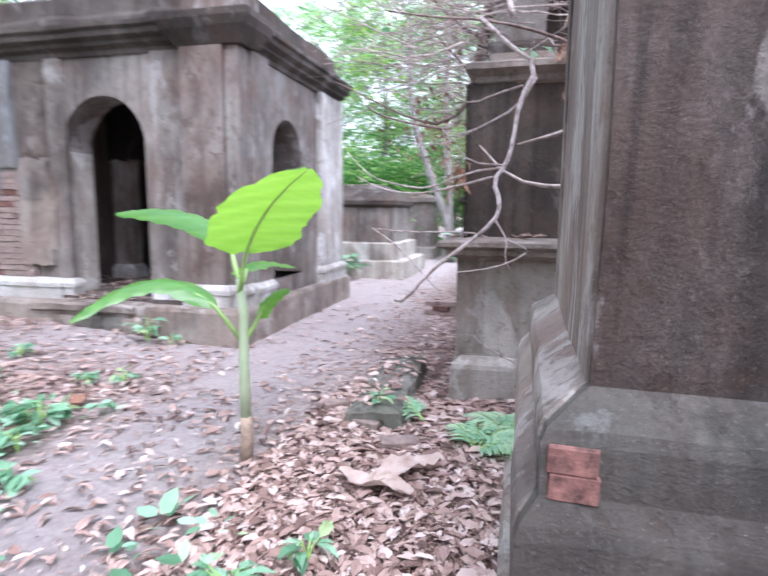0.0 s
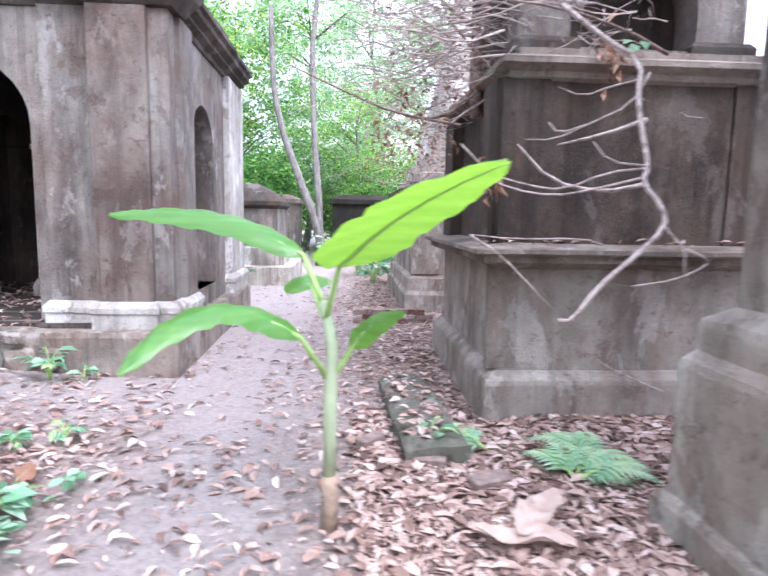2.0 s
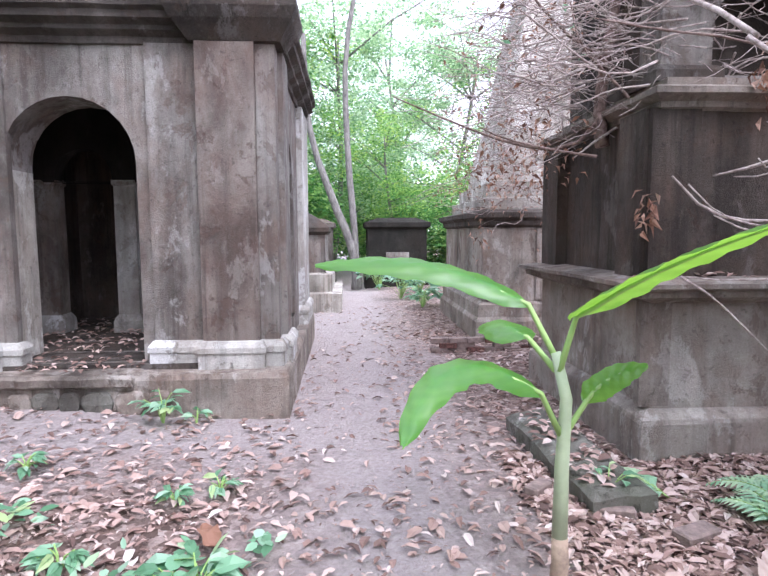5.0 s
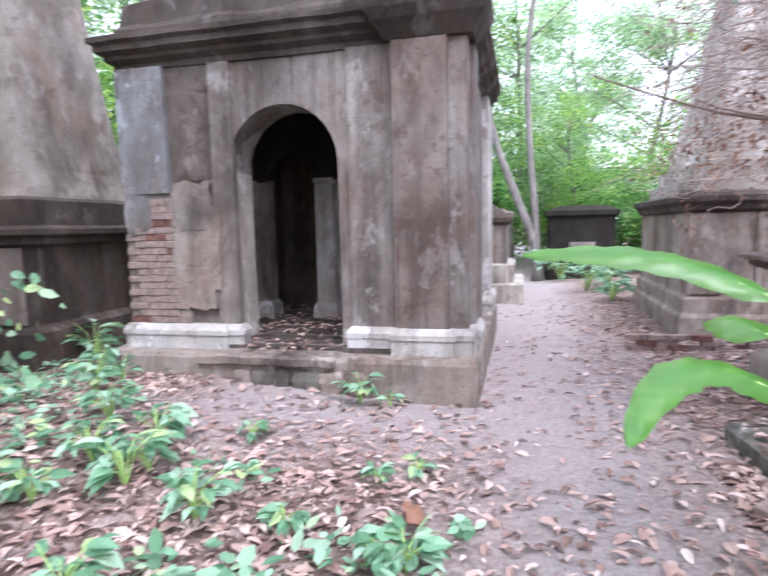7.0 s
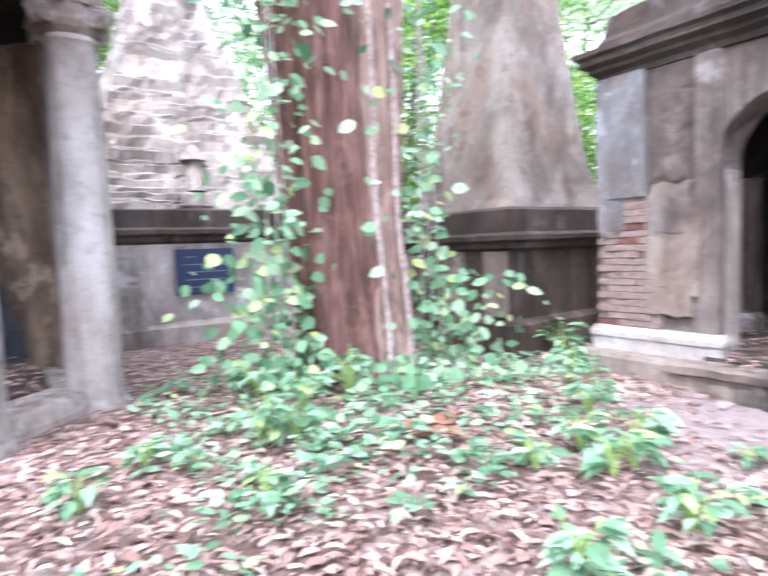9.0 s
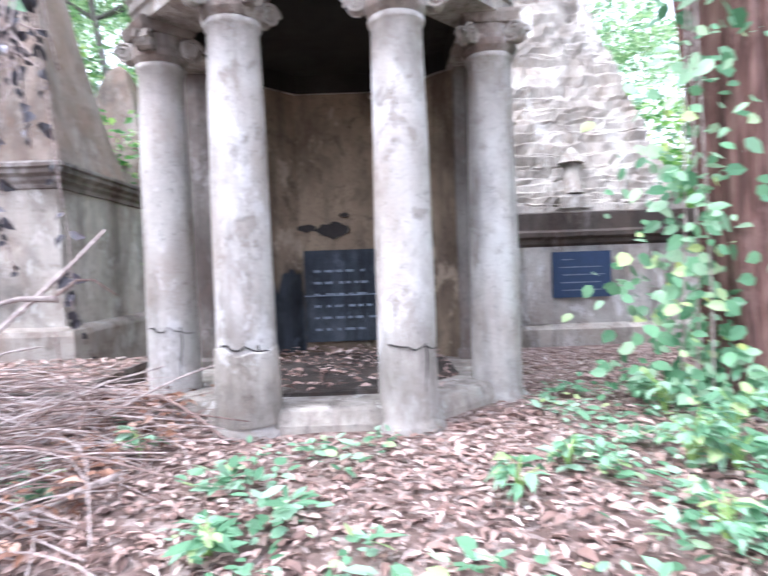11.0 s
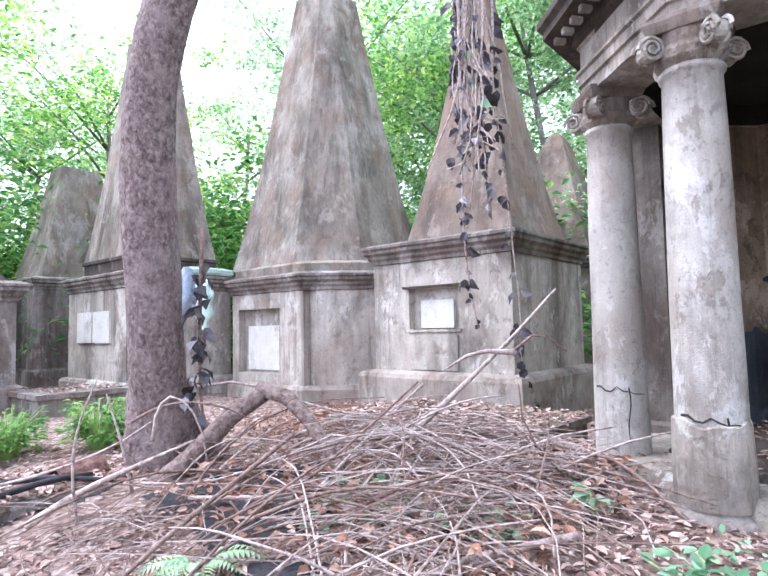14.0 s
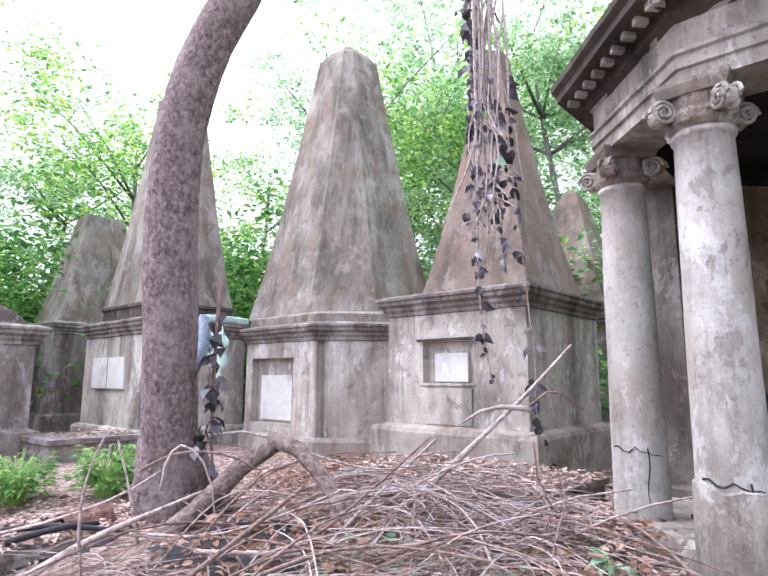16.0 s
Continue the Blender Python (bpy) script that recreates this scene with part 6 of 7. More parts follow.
def furrowed_trunk(pts, r0, r1, sides, seed, depth=0.26):
    """A trunk with deep, slowly wandering vertical furrows and a flared foot."""
    pts = [Vector(p) for p in pts]
    for _ in range(3):
        q = [pts[0]]
        for a, c_ in zip(pts, pts[1:]):
            q += [a.lerp(c_, 0.27), a.lerp(c_, 0.73)]
        pts = q + [pts[-1]]
    b, prev, n = bmesh.new(), None, len(pts)
    for i, p in enumerate(pts):
        r = r0 + (r1 - r0) * (p.z - pts[0].z) / (pts[-1].z - pts[0].z)
        r *= 1 + 0.35 * math.exp(-(p.z - pts[0].z) / 0.45)
        ring = []
        for k in range(sides):
            a = 2 * math.pi * k / sides
            c_, s_ = math.cos(a), math.sin(a)
            f1 = noise.noise(Vector((c_ * 1.6, s_ * 1.6, p.z * 0.35 + seed)))
            f2 = abs(noise.noise(Vector((c_ * 4.2, s_ * 4.2, p.z * 0.5 + seed * 2))))
            f3 = noise.noise(Vector((c_ * 14, s_ * 14, p.z * 2.2 + seed)))
            rr = r * (1 + 0.22 * f1 + depth * (1.6 * f2 - 0.3) + 0.035 * f3)
            ring.append(b.verts.new((p.x + c_ * rr, p.y + s_ * rr, p.z)))
        if prev:
            for k in range(sides):
                b.faces.new((prev[k], prev[(k + 1) % sides], ring[(k + 1) % sides], ring[k]))
        prev = ring
    b.faces.new(prev)
    return b


part("trunk", furrowed_trunk([(TX + 0.02, TY - 0.05, 0.1), (TX, TY - 0.08, 0.6), (TX - 0.02, TY - 0.15, 1.3), (TX - 0.05, TY - 0.24, 2.4), (TX - 0.10, TY - 0.30, 3.6), (TX - 0.15, TY - 0.36, 5.2), (TX - 0.3, TY - 0.4, 7.5)], 0.46, 0.28, 80, 1.0), M_BARK_RED, ivy)
part("trunk", furrowed_trunk([(TX + 0.12, TY + 0.18, 0.1), (TX + 0.10, TY + 0.2, 0.7), (TX + 0.05, TY + 0.22, 1.5), (TX, TY + 0.30, 2.6), (TX - 0.05, TY + 0.40, 4.2), (TX - 0.1, TY + 0.5, 7.0)], 0.36, 0.22, 64, 7.0, 0.20), M_BARK_PALE, ivy, "paler second trunk")
for i, (dx, dy, s) in enumerate(((0.50, 0.05, 1), (0.44, 0.34, 3))):
    branch(ivy, "climber_stem", [(TX + dx + 0.1, TY + dy, 0.2), (TX + dx, TY + dy + 0.05, 1.0), (TX + dx - 0.06, TY + dy - 0.03, 2.0), (TX + dx - 0.1, TY + dy + 0.04, 3.2), (TX + dx - 0.2, TY + dy, 5.0)], 0.03, 0.02, M_TWIG, 1)
g = np.random.default_rng(77)
for (cx, cy, w0, zlo, zhi, m_) in ((TX + 0.35, TY - 0.92, 0.20, 0.3, 4.8, 560), (TX + 0.30, TY + 0.78, 0.14, 0.4, 4.6, 300), (TX + 0.58, TY + 0.0, 0.22, 0.3, 5.0, 60), (TX + 0.1, TY - 1.15, 0.28, 0.3, 1.5, 130), (TX + 0.3, TY + 0.95, 0.42, 0.25, 1.3, 200), (TX + 0.75, TY - 0.1, 0.4, 0.32, 0.6, 150), (TX + 0.2, TY - 0.75, 0.4, 3.6, 6.0, 160), (TX + 0.2, TY + 0.6, 0.45, 3.6, 6.0, 160)):
    zz = zlo + (zhi - zlo) * g.random(m_) ** 1.15
    P = np.stack([cx + g.normal(0, w0, m_), cy + g.normal(0, w0, m_) + 0.1 * np.sin(zz * 2.2), zz], 1)
    L_ = g.uniform(0.07, 0.18, m_)
    v, f = round_leaves(P, rand_dirs(g, m_, -0.8, 0.1), np.stack([np.ones(m_), g.normal(-0.3, 0.5, m_), g.uniform(0.2, 1.0, m_)], 1), L_, L_ * g.uniform(0.55, 0.85, m_), 0.08)
    tagged(leaf_part("ivy_curtain", v, f, M_IVY, ivy, "hanging green ivy leaves"), kind="stuff")
for (cx, cy) in ((TX + 0.35, TY - 0.92), (TX + 0.30, TY + 0.78)):
    for k in range(3):
        branch(ivy, "ivy_vine", [(cx + 0.1 * k - 0.1, cy + 0.08 * k - 0.1, 0.2), (cx + 0.05, cy + 0.1 * k - 0.12, 1.4), (cx - 0.05, cy - 0.05 + 0.06 * k, 2.8), (cx - 0.2, cy + 0.1, 4.6)], 0.012, 0.008, M_TWIG, 1, 5)
# matching slim stem far up the path
ftree = thing("forked_tree", "slim grey forked trunk standing among path-side bushes", "tree", (-2.27, 17.66, 0))
branch(ftree, "trunk", [(-2.25, 17.6, -0.1), (-2.27, 17.66, 1.0), (-2.98, 17.87, 2.7), (-3.54, 18.08, 4.3), (-3.73, 18.23, 5.6), (-3.78, 18.37, 7.6)], 0.16, 0.07, M_BARK_FAR)
branch(ftree, "trunk", [(-2.26, 17.64, -0.1), (-2.27, 17.7, 1.2), (-2.39, 17.81, 2.7), (-2.53, 18.04, 4.9), (-2.54, 18.26, 7.1), (-2.13, 18.43, 9.3)], 0.13, 0.06, M_BARK_FAR)

# ---- dead climber before the table tomb ----
climber = thing("dead_climber", "bleached crooked dead climber hanging before the dark tomb", "dead branch", (-0.1, 2.9, 0.0))
branch(climber, "main_stem", [(-0.31, 3.73, 2.69), (-0.13, 3.59, 2.48), (0.04, 3.46, 2.33), (-0.06, 3.29, 2.1), (-0.08, 3.16, 1.87), (-0.11, 3.04, 1.74), (-0.17, 2.98, 1.66), (-0.12, 2.87, 1.55), (-0.14, 2.8, 1.46), (-0.28, 2.77, 1.34), (-0.46, 2.74, 1.2), (-0.57, 2.71, 1.06), (-0.62, 2.74, 1.06)], 0.0145, 0.009)
branch(climber, "twig", [(-0.14, 2.8, 1.46), (-0.12, 2.8, 1.43), (-0.08, 2.74, 1.37), (-0.09, 2.73, 1.28), (-0.06, 2.72, 1.23)], 0.0065, 0.003)
branch(climber, "twig", [(-0.08, 2.74, 1.37), (0.02, 2.73, 1.33), (0.0, 2.72, 1.3), (-0.12, 2.72, 1.24), (-0.31, 2.73, 1.21)], 0.0065, 0.003)
branch(climber, "twig", [(-0.04, 3.35, 2.2), (-0.19, 3.35, 2.16), (-0.32, 3.35, 2.11), (-0.44, 3.37, 2.16)], 0.0065, 0.003)
branch(climber, "twig", [(0.03, 3.35, 2.24), (-0.06, 3.33, 2.08), (-0.29, 3.34, 1.97), (-0.46, 3.34, 1.89), (-0.61, 3.35, 1.89)], 0.0065, 0.003)
branch(climber, "twig", [(-0.12, 3.04, 1.73), (-0.3, 3.05, 1.71), (-0.51, 3.05, 1.62), (-0.67, 3.07, 1.64), (-0.85, 3.09, 1.69), (-0.99, 3.11, 1.83)], 0.0065, 0.003)
branch(climber, "twig", [(-0.17, 2.99, 1.68), (-0.41, 3.0, 1.62), (-0.57, 3.0, 1.59), (-0.77, 3.02, 1.62), (-0.91, 3.04, 1.69)], 0.0065, 0.003)
branch(climber, "twig", [(-0.21, 3.25, 1.36), (-0.31, 3.26, 1.39), (-0.66, 3.29, 1.38), (-0.89, 3.3, 1.4)], 0.0065, 0.003)
branch(climber, "twig", [(-0.89, 3.3, 1.4), (-0.73, 3.28, 1.3), (-0.56, 3.25, 1.13), (-0.46, 3.23, 1.03)], 0.0065, 0.003)
branch(climber, "twig", [(-0.12, 3.04, 1.74), (-0.3, 3.06, 1.76), (-0.37, 3.07, 1.85)], 0.0065, 0.003)
branch(climber, "twig", [(-0.29, 3.34, 1.97), (-0.44, 3.34, 1.92), (-0.49, 3.35, 1.98)], 0.0065, 0.003)
branch(climber, "twig", [(0.1, 3.13, 0.62), (-0.05, 3.15, 0.68), (-0.2, 3.17, 0.75), (-0.27, 3.18, 0.81)], 0.0065, 0.003)
branch(climber, "twig", [(-0.1, 3.16, 0.69), (-0.12, 3.17, 0.81)], 0.0065, 0.003)
branch(climber, "root_stem", [(-0.13, 3.9, 2.75), (-0.2, 4.3, 3.1), (-0.3, 4.7, 3.3)], 0.02, 0.016)
limb = thing("dead_limb", "dark leafless limb reaching over the tombs", "dead branch", (-0.46, 5.18, 2.3), "dead limbs")
branch(limb, "branch", [(0.35, 3.76, 2.45), (0.1, 3.79, 2.59), (-0.27, 3.83, 2.71), (-0.67, 3.97, 2.8), (-1.01, 4.11, 2.91)], 0.012, 0.005, M_TWIG_DARK)
branch(limb, "branch", [(-0.46, 4.74, 2.59), (-0.61, 4.77, 2.76), (-0.81, 4.82, 2.98), (-0.87, 4.86, 3.3)], 0.012, 0.005, M_TWIG_DARK)
branch(limb, "branch", [(-0.66, 4.8, 2.18), (-0.98, 4.94, 2.25), (-1.32, 5.08, 2.36), (-1.47, 5.2, 2.47)], 0.012, 0.005, M_TWIG_DARK)
branch(limb, "stem", [(-0.45, 5.18, 2.31), (-0.47, 5.22, 2.67), (-0.4, 5.25, 3.08), (-0.33, 5.28, 3.48), (-0.26, 5.32, 3.97)], 0.06, 0.04, M_TWIG_DARK)
branch(limb, "branch", [(-0.43, 5.22, 2.71), (-0.18, 5.21, 2.87), (0.11, 5.19, 2.99), (0.47, 5.17, 3.11), (0.88, 5.14, 3.23)], 0.02, 0.006, M_TWIG)
branch(limb, "branch", [(-0.45, 5.2, 2.55), (-0.72, 5.2, 2.27), (-1.08, 5.55, 2.38), (-1.47, 5.81, 2.58), (-2.07, 6.1, 2.9)], 0.02, 0.006, M_TWIG_DARK)
branch(limb, "branch", [(-0.42, 5.24, 3.0), (-0.66, 5.28, 3.16), (-0.9, 5.33, 3.41), (-1.02, 5.36, 3.57)], 0.02, 0.006, M_TWIG_DARK)
branch(limb, "branch", [(-0.38, 5.26, 3.24), (0.07, 5.22, 3.2), (0.55, 5.17, 3.13), (1.15, 5.09, 2.9)], 0.02, 0.006, M_TWIG)
branch(limb, "branch", [(-0.03, 5.09, 2.84), (-0.15, 5.08, 2.57), (-0.51, 5.09, 2.37), (-0.72, 5.09, 2.21)], 0.02, 0.006, M_TWIG)
branch(limb, "branch", [(-0.34, 5.26, 3.24), (-0.01, 5.24, 3.4), (0.4, 5.22, 3.56)], 0.02, 0.006, M_TWIG)
branch(limb, "branch", [(0.52, 4.27, 2.17), (0.22, 4.28, 2.06), (-0.08, 4.31, 1.99)], 0.02, 0.006, M_TWIG)
branch(limb, "branch", [(0.51, 4.23, 1.73), (0.22, 4.25, 1.67), (-0.12, 4.29, 1.74), (-0.35, 4.33, 1.99)], 0.02, 0.006, M_TWIG)

# ---- fallen wood before the obelisk row ----
log = thing("fallen_log", "bent brown fallen log propped over the brush pile", "log", (-6.2, -4.6, 0.3))
branch(log, "wood", [(-5.56, -5.30, 0.12), (-5.89, -5.03, 0.46), (-6.22, -4.83, 0.82), (-6.50, -4.64, 1.05)], 0.105, 0.078, M_LOG, 0, 12, 0.3)
branch(log, "broken_limb", [(-6.44, -4.70, 1.07), (-6.53, -4.42, 1.0), (-6.57, -4.15, 0.80), (-6.60, -3.85, 0.48), (-6.55, -3.52, 0.12)], 0.072, 0.058, M_LOG, 0, 12, 0.3)
pale = thing("broken_branch", "long pale broken branch leaning out of the brush", "dead branch", (-6.64, -3.57, 0.3), "broken branches")
branch(pale, "wood", [(-6.64, -3.57, 0.39), (-7.2, -3.29, 0.81), (-7.64, -3.01, 1.22), (-7.93, -2.75, 1.57), (-8.3, -2.54, 1.96)], 0.032, 0.012)
pale = thing("broken_branch", "curved pale broken branch on the brush pile", "dead branch", (-5.53, -5.33, 0.83), "broken branches")
branch(pale, "wood", [(-5.53, -5.33, 0.83), (-5.66, -5.15, 0.95), (-5.82, -4.95, 1.0), (-6.03, -4.73, 0.96), (-6.22, -4.55, 0.83)], 0.016, 0.006, M_TWIG_DARK)
pale = thing("broken_branch", "curved pale broken branch on the brush pile", "dead branch", (-4.75, -4.5, 0.31), "broken branches")
branch(pale, "wood", [(-4.75, -4.5, 0.31), (-4.69, -4.47, 0.69), (-4.7, -4.39, 1.02), (-4.76, -4.25, 1.31)], 0.012, 0.006, M_TWIG)
pale = thing("broken_branch", "curved pale broken branch on the brush pile", "dead branch", (-5.18, -4.6, 0.41), "broken branches")
branch(pale, "wood", [(-5.18, -4.6, 0.41), (-5.09, -4.6, 0.81), (-4.99, -4.63, 1.17)], 0.014, 0.006, M_TWIG)
pale = thing("broken_branch", "curved pale broken branch on the brush pile", "dead branch", (-5.55, -4.39, 0.2), "broken branches")
branch(pale, "wood", [(-5.55, -4.39, 0.2), (-5.64, -4.27, 0.26), (-6.03, -3.82, 0.29), (-6.32, -3.49, 0.32), (-6.52, -3.26, 0.36)], 0.03, 0.006, M_TWIG_DARK)
pale = thing("broken_branch", "curved pale broken branch on the brush pile", "dead branch", (-6.15, -5.33, 1.08), "broken branches")
branch(pale, "wood", [(-6.15, -5.33, 1.08), (-6.46, -4.97, 1.13), (-6.87, -4.57, 0.89), (-7.26, -4.15, 0.75), (-7.54, -3.83, 0.8)], 0.016, 0.006, M_TWIG)
pale = thing("broken_branch", "curved pale broken branch on the brush pile", "dead branch", (-6.32, -3.93, 0.38), "broken branches")
branch(pale, "wood", [(-6.32, -3.93, 0.38), (-6.61, -3.55, 0.58), (-6.95, -3.1, 0.9), (-7.17, -2.82, 1.02), (-7.35, -2.61, 1.04)], 0.012, 0.006, M_TWIG)
pale = thing("broken_branch", "curved pale broken branch on the brush pile", "dead branch", (-7.83, -2.76, 1.39), "broken branches")
branch(pale, "wood", [(-7.83, -2.76, 1.39), (-7.95, -2.57, 1.57), (-8.15, -2.39, 1.37)], 0.014, 0.006, M_TWIG_DARK)
pale = thing("broken_branch", "curved pale broken branch on the brush pile", "dead branch", (-7.84, -2.74, 1.37), "broken branches")
branch(pale, "wood", [(-7.84, -2.74, 1.37), (-7.59, -3.02, 1.4), (-7.41, -3.27, 1.21)], 0.03, 0.006, M_TWIG)
pale = thing("broken_branch", "curved pale broken branch on the brush pile", "dead branch", (-6.81, -3.11, 0.25), "broken branches")
branch(pale, "wood", [(-6.81, -3.11, 0.25), (-7.09, -2.75, 0.44), (-7.41, -2.32, 0.71), (-7.78, -1.88, 0.79)], 0.016, 0.006, M_TWIG)
pale = thing("broken_branch", "curved pale broken branch on the brush pile", "dead branch", (-7.67, -1.85, 0.19), "broken branches")
branch(pale, "wood", [(-7.67, -1.85, 0.19), (-7.4, -2.1, 0.39), (-7.11, -2.33, 0.82), (-7.04, -2.32, 1.18)], 0.012, 0.006, M_TWIG_DARK)
pale = thing("broken_branch", "curved pale broken branch on the brush pile", "dead branch", (-4.56, -5.6, 0.43), "broken branches")
branch(pale, "wood", [(-4.56, -5.6, 0.43), (-4.85, -5.25, 0.54), (-5.16, -4.85, 0.73), (-5.33, -4.61, 0.92)], 0.014, 0.006, M_TWIG)
pale = thing("broken_branch", "curved pale broken branch on the brush pile", "dead branch", (-4.56, -4.87, 0.28), "broken branches")
branch(pale, "wood", [(-4.56, -4.87, 0.28), (-4.8, -4.54, 0.53), (-5.05, -4.22, 0.7), (-5.29, -3.9, 0.87)], 0.03, 0.006, M_TWIG)
pale = thing("broken_branch", "curved pale broken branch on the brush pile", "dead branch", (-5.61, -3.85, 0.25), "broken branches")
branch(pale, "wood", [(-5.61, -3.85, 0.25), (-5.9, -3.46, 0.51), (-6.13, -3.11, 0.86), (-6.36, -2.76, 1.23)], 0.016, 0.006, M_TWIG_DARK)
pale = thing("broken_branch", "curved pale broken branch on the brush pile", "dead branch", (-5.32, -4.74, 0.43), "broken branches")
branch(pale, "wood", [(-5.32, -4.74, 0.43), (-5.63, -4.41, 0.4), (-5.96, -3.99, 0.55), (-6.29, -3.57, 0.78)], 0.012, 0.006, M_TWIG)
pale = thing("broken_branch", "curved pale broken branch on the brush pile", "dead branch", (-6.95, -2.67, 0.19), "broken branches")
branch(pale, "wood", [(-6.95, -2.67, 0.19), (-7.23, -2.29, 0.43), (-7.59, -1.83, 0.68), (-7.91, -1.43, 0.79)], 0.014, 0.006, M_TWIG)
pale = thing("broken_branch", "curved pale broken branch on the brush pile", "dead branch", (-6.15, -3.41, 0.22), "broken branches")
branch(pale, "wood", [(-6.15, -3.41, 0.22), (-6.41, -3.07, 0.35), (-6.73, -2.7, 0.42), (-7.03, -2.29, 0.7)], 0.03, 0.006, M_TWIG_DARK)
pale = thing("broken_branch", "curved pale broken branch on the brush pile", "dead branch", (-5.61, -5.12, 0.67), "broken branches")
branch(pale, "wood", [(-5.61, -5.12, 0.67), (-5.61, -5.05, 0.97), (-5.7, -4.91, 1.09), (-5.87, -4.78, 0.84), (-5.97, -4.8, 0.34)], 0.016, 0.006, M_TWIG)
for mt, r, pts in (
        (M_TWIG, 0.026, [(-6.3, -1.6, 0.42), (-5.95, -1.83, 0.4), (-5.55, -2.02, 0.4), (-5.15, -2.07, 0.34)]),
        (M_TWIG, 0.022, [(-5.82, -3.5, 0.42), (-5.53, -3.75, 0.44), (-5.35, -4.1, 0.42)]),
        (M_TWIG_DARK, 0.02, [(-6.22, -3.97, 0.75), (-5.47, -3.66, 0.6), (-4.88, -3.48, 0.45), (-4.45, -3.2, 0.4)]),
        (M_TWIG, 0.018, [(-8.82, -4.54, 0.9), (-6.56, -3.54, 0.65), (-5.56, -3.19, 0.42)])):
    st = thing("broken_branch", "thick broken branch thrown across the brush pile", "dead branch", pts[0], "broken branches")
    branch(st, "wood", pts, r, r * 0.6, mt, 1, 9)
rng = random.Random(23)
for i in range(44):
    x, y = rng.uniform(-8.0, -4.9), rng.uniform(-4.9, -1.9)
    a = rng.gauss(0.7, 0.7) + (math.pi if rng.random() < 0.5 else 0)
    ln_ = rng.uniform(1.0, 2.4)
    d = Vector((-math.sin(a), math.cos(a), 0))
    p0 = Vector((x, y, 0)) - d * ln_ / 2
    q0 = Vector((x, y, 0)) + d * ln_ / 2
    p0.z, q0.z = land(p0.x, p0.y) + 0.03, land(q0.x, q0.y) + rng.uniform(0.1, 0.6)
    mid = p0.lerp(q0, 0.5) + Vector((d.y, -d.x, 0)) * rng.uniform(-0.25, 0.25) + Vector((0, 0, rng.uniform(0.05, 0.3)))
    st = thing("broken_branch", "long dead branch lying across the brush pile", "dead branch", tuple(p0), "broken branches")
    branch(st, "wood", [p0, p0.lerp(mid, 0.5) + Vector((0, 0, 0.05)), mid, mid.lerp(q0, 0.5) + Vector((0, 0, 0.03)), q0], rng.uniform(0.006, 0.016), 0.004, M_TWIG if i % 3 == 0 else M_TWIG_DARK)
lean = thing("leaning_tree", "speckled grey-brown leaning tree trunk with climbing roots", "tree", (-6.0, -5.7, 0.1))
smooth_faces(part("trunk", tube(bmesh.new(), [(-6.08, -5.8, 0.08), (-6.03, -5.75, 0.54), (-5.91, -5.65, 1.5), (-5.79, -5.55, 2.46), (-5.69, -5.44, 3.41), (-5.67, -5.26, 4.23), (-5.74, -5.04, 4.8), (-5.85, -4.81, 5.24), (-5.98, -4.54, 5.77), (-6.09, -4.25, 6.44)], 0.29, 0.19, 20, 0.12, 1), M_BARK_GREY, lean))
branch(lean, "buttress_root", [(-6.13, -5.67, 1.01), (-6.37, -5.66, 0.6), (-6.57, -5.5, 0.3)], 0.15, 0.10, M_BARK_GREY, 1, 10)
branch(lean, "buttress_root", [(-5.95, -5.78, 0.78), (-5.87, -5.84, 0.27), (-5.7, -5.77, 0.1)], 0.15, 0.10, M_BARK_GREY, 1, 10)
smooth_faces(part("root_flare", tube(bmesh.new(), [(-6.07, -5.79, 0.05), (-6.06, -5.78, 0.3), (-6.03, -5.75, 0.6), (-6.0, -5.72, 1.1)], 0.44, 0.27, 18, 0.5, 1), M_BARK_GREY, lean))
hang = thing("hanging_vines", "pale hanging vine strands with withered grey leaves before the obelisk", "vine", (-9.1, -3.9, 3.0))
branch(hang, "strand", [(-8.430000000000001, -3.64, 9.0), (-8.63, -3.74, 6.77), (-8.85, -3.88, 5.17), (-9.02, -3.99, 3.94), (-9.15, -4.09, 2.95), (-9.28, -4.12, 2.22), (-9.44, -4.09, 1.6)], 0.024, 0.009, M_TWIG)
branch(hang, "strand", [(-8.56, -3.5, 9.0), (-8.76, -3.6, 6.78), (-8.94, -3.71, 5.48), (-9.11, -3.74, 4.56), (-9.23, -3.79, 3.82), (-9.39, -3.81, 2.96)], 0.024, 0.009, M_TWIG)
branch(hang, "strand", [(-8.66, -3.38, 9.0), (-8.86, -3.48, 6.78), (-9.1, -3.53, 5.48), (-9.2, -3.65, 4.56), (-9.41, -3.62, 3.63), (-9.59, -3.65, 2.71), (-9.78, -3.65, 1.85), (-9.88, -3.73, 1.05), (-10.11, -3.64, 0.37)], 0.018, 0.008, M_TWIG)
branch(hang, "strand", [(-8.510000000000002, -3.55, 9.0), (-8.71, -3.65, 6.78), (-8.91, -3.81, 5.17), (-8.91, -4.01, 4.37), (-8.84, -4.2, 3.94), (-8.77, -4.38, 3.51)], 0.018, 0.008, M_TWIG)
branch(hang, "strand", [(-8.72, -3.56, 9.0), (-8.92, -3.66, 5.79), (-9.22, -3.54, 4.87), (-9.32, -3.55, 4.37), (-9.47, -3.51, 3.82)], 0.018, 0.008, M_TWIG)
